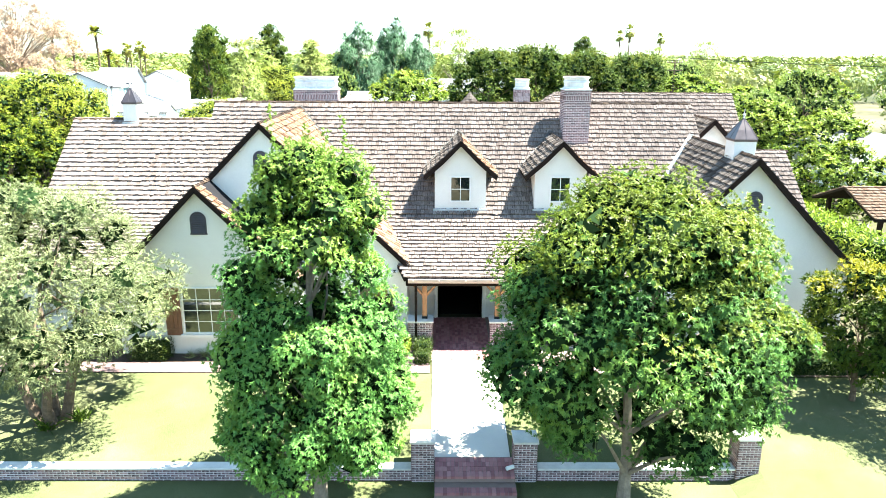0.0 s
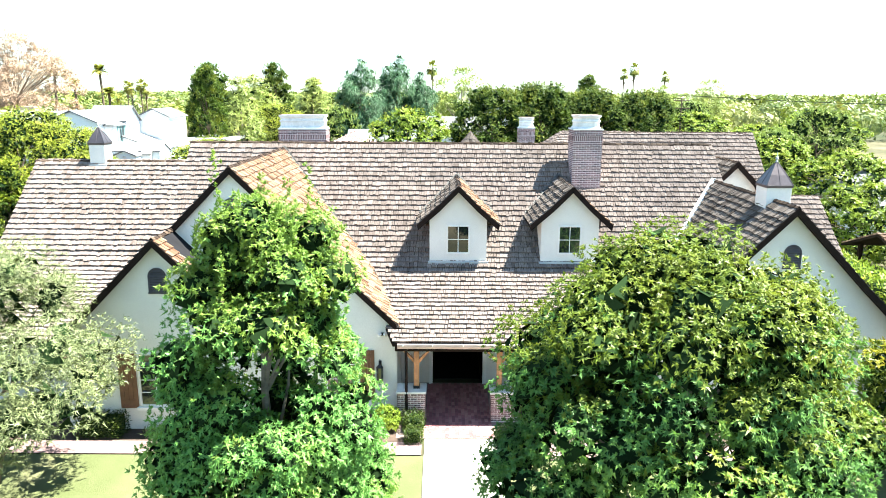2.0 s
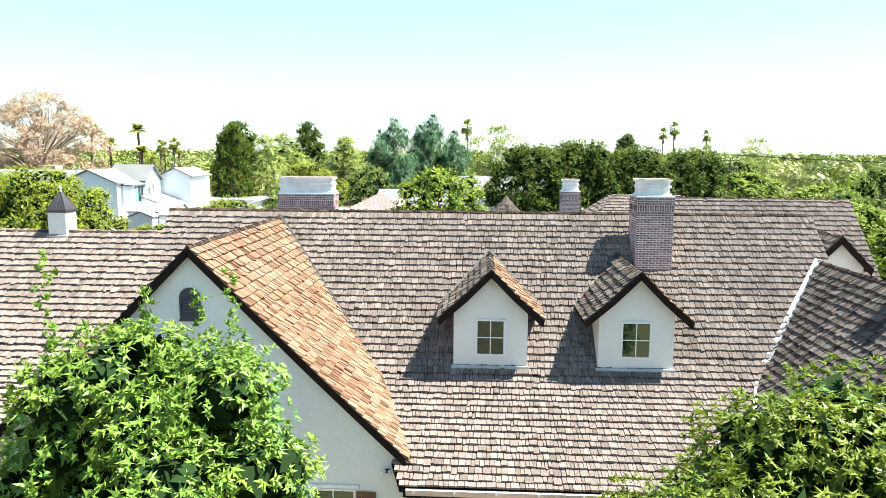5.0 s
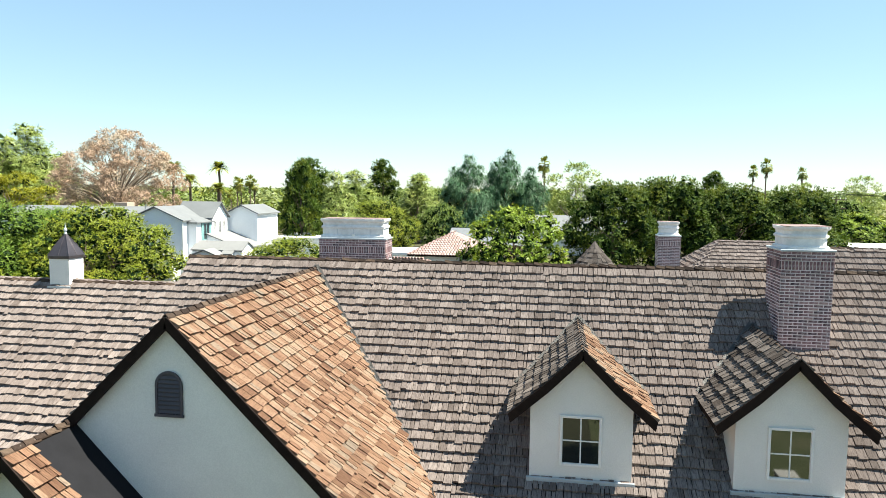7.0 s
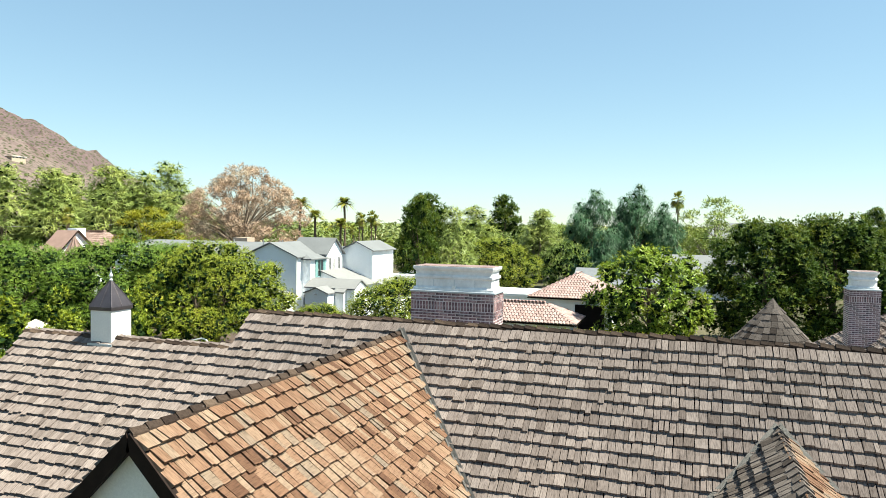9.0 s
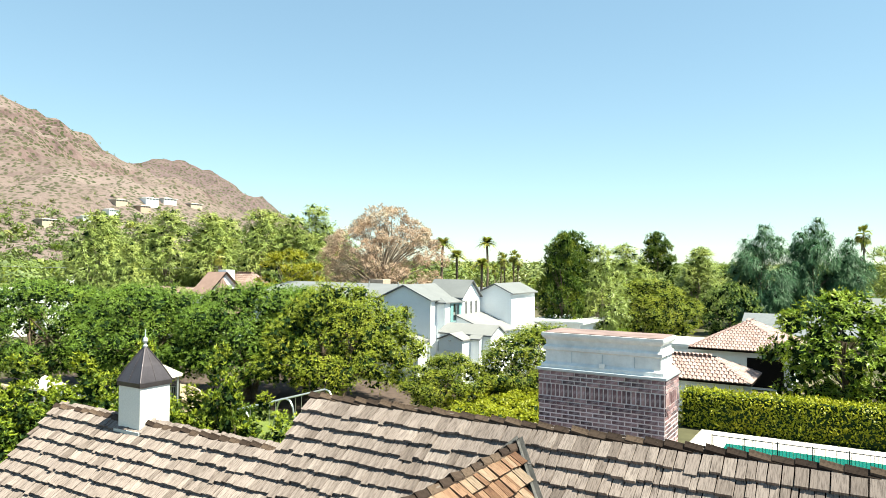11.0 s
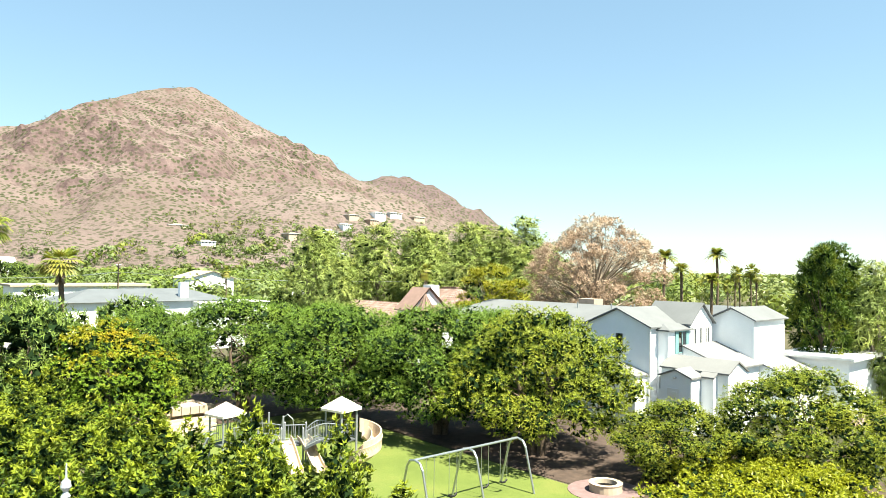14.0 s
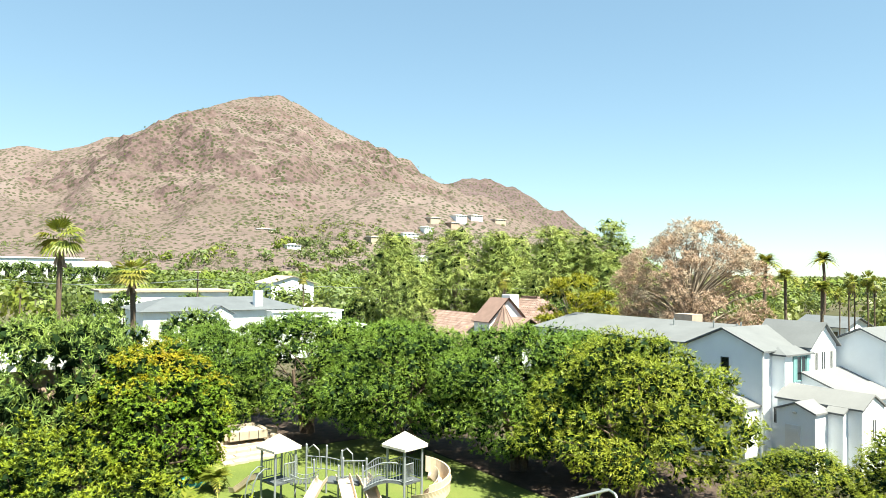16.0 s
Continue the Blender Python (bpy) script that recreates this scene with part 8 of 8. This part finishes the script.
front_wall = thing("garden_wall", (0, 16.5, -0.80), "low red-brown brick garden wall with pale coping", "wall")
for x0, x1 in ((-16.0, -0.22), (3.17, 8.62)):
    brick_block("wall_run", x0, 16.45, x1, 16.72, -0.85, -0.47, front_wall)
    boxed("coping", (x0 - 0.0, 16.42, -0.47, x1, 16.75, -0.41), STONE_CAP, front_wall, "pale stone coping")
for x0, top in ((-0.24, 0.36), (2.52, 0.36), (8.52, 0.46)):
    pier = thing("gate_pier", (x0 + 0.31, 16.55, -0.80), "square red-brown brick pier with a pale stone cap", "pier", "gate piers")
    brick_block("shaft", x0, 16.38, x0 + 0.62, 17.0, -0.85, top, pier)
    boxed("cap", (x0 - 0.03, 16.36, top, x0 + 0.65, 17.02, top + 0.06), STONE_CAP, pier)
for x0, x1 in ((-0.62, 0.27), (2.35, 3.25), (4.9, 5.6)):
    brick_block("porch_pier", x0, 23.50, x1, 24.15, 0, 0.98, house)
    boxed("pier_cap", (x0 - 0.03, 23.46, 0.98, x1 + 0.03, 24.18, 1.05), STONE_CAP, house, "pale stone pier cap")


def paving():
    t = tagged(boxed("porch_paving", (-0.6, 22.42, 0.0, 7.4, 26.6, 0.02), PAVER_JOINT, bevel=0), "red brick paved porch floor", "paving", kind="structure")
    verts, faces = [], []
    g = random.Random(3)
    for i in range(40):
        for j in range(40):
            x0, y0 = 0.28 + i * 0.105, 22.44 + j * 0.21 + (0.105 if i % 2 else 0)
            if x0 > 2.35 or y0 > 26.4:
                continue
            n = len(verts)
            z = 0.03 + g.uniform(0, 0.004)
            verts += [(x0, y0, 0.015), (x0 + 0.098, y0, 0.015), (x0 + 0.098, y0 + 0.2, 0.015), (x0, y0 + 0.2, 0.015), (x0, y0, z), (x0 + 0.098, y0, z), (x0 + 0.098, y0 + 0.2, z), (x0, y0 + 0.2, z)]
            faces += [tuple(n + k for k in f) for f in ((4, 5, 6, 7), (0, 1, 5, 4), (1, 2, 6, 5), (2, 3, 7, 6), (3, 0, 4, 7))]
    tagged(raw("paver_field", verts, faces, PAVER, t), kind="stuff")


paving()
steps = thing("entry_steps", (1.4, 16.2, -0.55), "red brick steps between the gate piers", "steps")
for k in range(3):
    z1 = -0.30 - k * 0.165
    y1 = 16.84 - k * 0.5
    y0 = 15.90 - k * 0.48
    b = bmesh.new()
    box(b, 0.39, y0 + 0.01, -0.85, 2.51, y1, z1 - 0.01)
    st = part("step", b, PAVER_JOINT, steps)
    n = 20
    for i in range(n):
        x0 = 0.40 + i * 2.10 / n
        b = bmesh.new()
        box(b, x0 + 0.003, y0 - 0.01, z1 - 0.07, x0 + 2.10 / n - 0.003, y0 + 0.24, z1 + 0.004, 0.006)
        part("paver", b, PAVER, st)
for i in range(20):
    for j in range(3):
        x0 = 0.40 + i * 0.105
        boxed("paver", (x0 + 0.003, 16.15 + j * 0.215, -0.33, x0 + 0.102, 16.36 + j * 0.215, -0.297), PAVER, steps, bevel=0.004)
b = bmesh.new()
tube(b, (2.30, 16.16, -0.235), (2.49, 16.26, -0.235), 0.055, None, 12)
tube(b, (2.38, 16.20, -0.235), (2.41, 16.22, -0.235), 0.057, None, 12)
tagged(part("newspaper", b, WHITE_TRIM), "white rolled newspaper lying on the brick landing", "newspaper")


# ---- bricks, one by one where they can be told apart ----
def unit_mesh(name, w, d, h, mat):
    b = bmesh.new()
    box(b, -w / 2, -d / 2, -h / 2, w / 2, d / 2, h / 2)
    me = bpy.data.meshes.new(name)
    b.to_mesh(me)
    b.free()
    me.materials.append(mat)
    return me


STRETCHER = unit_mesh("brick", 0.192, 0.05, 0.050, BRICK)
HALF = unit_mesh("brick_half", 0.088, 0.05, 0.050, BRICK)
SOLDIER = unit_mesh("brick_soldier", 0.050, 0.05, 0.190, BRICK)
CUBE = np.array([(x, y, z) for x in (-0.5, 0.5) for y in (-0.5, 0.5) for z in (-0.5, 0.5)])
CUBE_FACES = [(0, 1, 3, 2), (4, 6, 7, 5), (0, 4, 5, 1), (2, 3, 7, 6), (0, 2, 6, 4), (1, 5, 7, 3)]


def lay(owner, x0, y0, x1, y1, z0, z1, single, rng):
    """Lays brick courses on the four faces of a block, with a soldier course near the top of tall stacks."""
    verts, faces = [], []
    tall = z1 - z0 > 1.6
    course = 0.0705
    rows_n = int((z1 - z0) / course)
    count = 0
    for face in ("front", "right", "left", "back"):
        a0, a1 = (x0, x1) if face in ("front", "back") else (y0, y1)
        r = 0
        while r < rows_n:
            z = z1 - (r + 0.5) * course - 0.012
            if z - course / 2 < z0:
                break
            proud = 0.012 if tall and r < 8 else 0.0
            items = []
            if tall and r == 3:
                zc = z1 - 3 * course - 0.105 - 0.012
                n = int((a1 - a0) / 0.0735)
                w = (a1 - a0) / n
                items = [(a0 + (i + 0.5) * w, zc, SOLDIER, (0.050, 0.194)) for i in range(n)]
                step = 3
            else:
                step = 1
                a = a0 - (0.105 if r % 2 else 0.0)
                while a < a1 - 0.03:
                    lo, hi = max(a, a0), min(a + 0.2105, a1)
                    if hi - lo > 0.15:
                        items.append(((lo + hi) / 2, z, STRETCHER, (hi - lo - 0.0185, 0.050)))
                    elif hi - lo > 0.03:
                        items.append(((lo + hi) / 2, z, HALF, (hi - lo - 0.0185, 0.050)))
                    a += 0.2105
            for c, zz, me, (w, h) in items:
                depth = rng.uniform(-0.004, 0.004) + proud
                if face == "front":
                    p, turn = (c, y0 + 0.025 - depth, zz), 0
                elif face == "back":
                    p, turn = (c, y1 - 0.025 + depth, zz), 0
                elif face == "right":
                    p, turn = (x1 - 0.025 + depth, c, zz), 90
                else:
                    p, turn = (x0 + 0.025 - depth, c, zz), 90
                base = 0.050 if me is SOLDIER else 0.192 if me is STRETCHER else 0.088
                if single and face in ("front", "right") and count < 300:
                    ob = new("brick", me)
                    ob.parent = owner
                    ob.matrix_basis = pose(*p, 0, 0, turn) @ Matrix.Diagonal((w / base, 1, 1, 1))
                    count += 1
                else:
                    k = len(verts)
                    s = np.array([w, 0.05, h]) if turn == 0 else np.array([0.05, w, h])
                    verts += (CUBE * s + np.array(p)).tolist()
                    faces += [tuple(k + q for q in f) for f in CUBE_FACES]
            r += step
    if verts:
        tagged(raw("brickwork", verts, faces, BRICK, owner), kind="stuff")


brick_rng = random.Random(12)
for i, block in enumerate(BRICKS):
    lay(*block, i in (0, 1, 2, 3, 4, 5, 6, 7, 8, 9), brick_rng)

# ---- the shakes that the camera passes nearest, one by one ----
shake_rng = random.Random(6)
for sl, single, mat, owner in SINGLES:
    shared = {}
    for u, w, v, length, thick, skew, lift in single:
        key = (round(w / 0.04), shake_rng.randrange(4))
        p, up, out = sl.at(u, v)
        al = sl.along
        m = Matrix((al, up, out)).transposed().to_4x4()
        m.translation = p
        if key not in shared:
            me = bpy.data.meshes.new("shake")
            local = m.inverted()
            me.from_pydata([local @ c for c in shake_corners(sl, u, w, v, length, thick, skew, lift)], [], SHAKE_FACES)
            me.materials.append(mat)
            shared[key] = (me, w)
        me, w0 = shared[key]
        ob = new("shake", me)
        ob.parent = owner
        ob.matrix_basis = m @ Matrix.Diagonal((w / w0, 1, 1, 1))
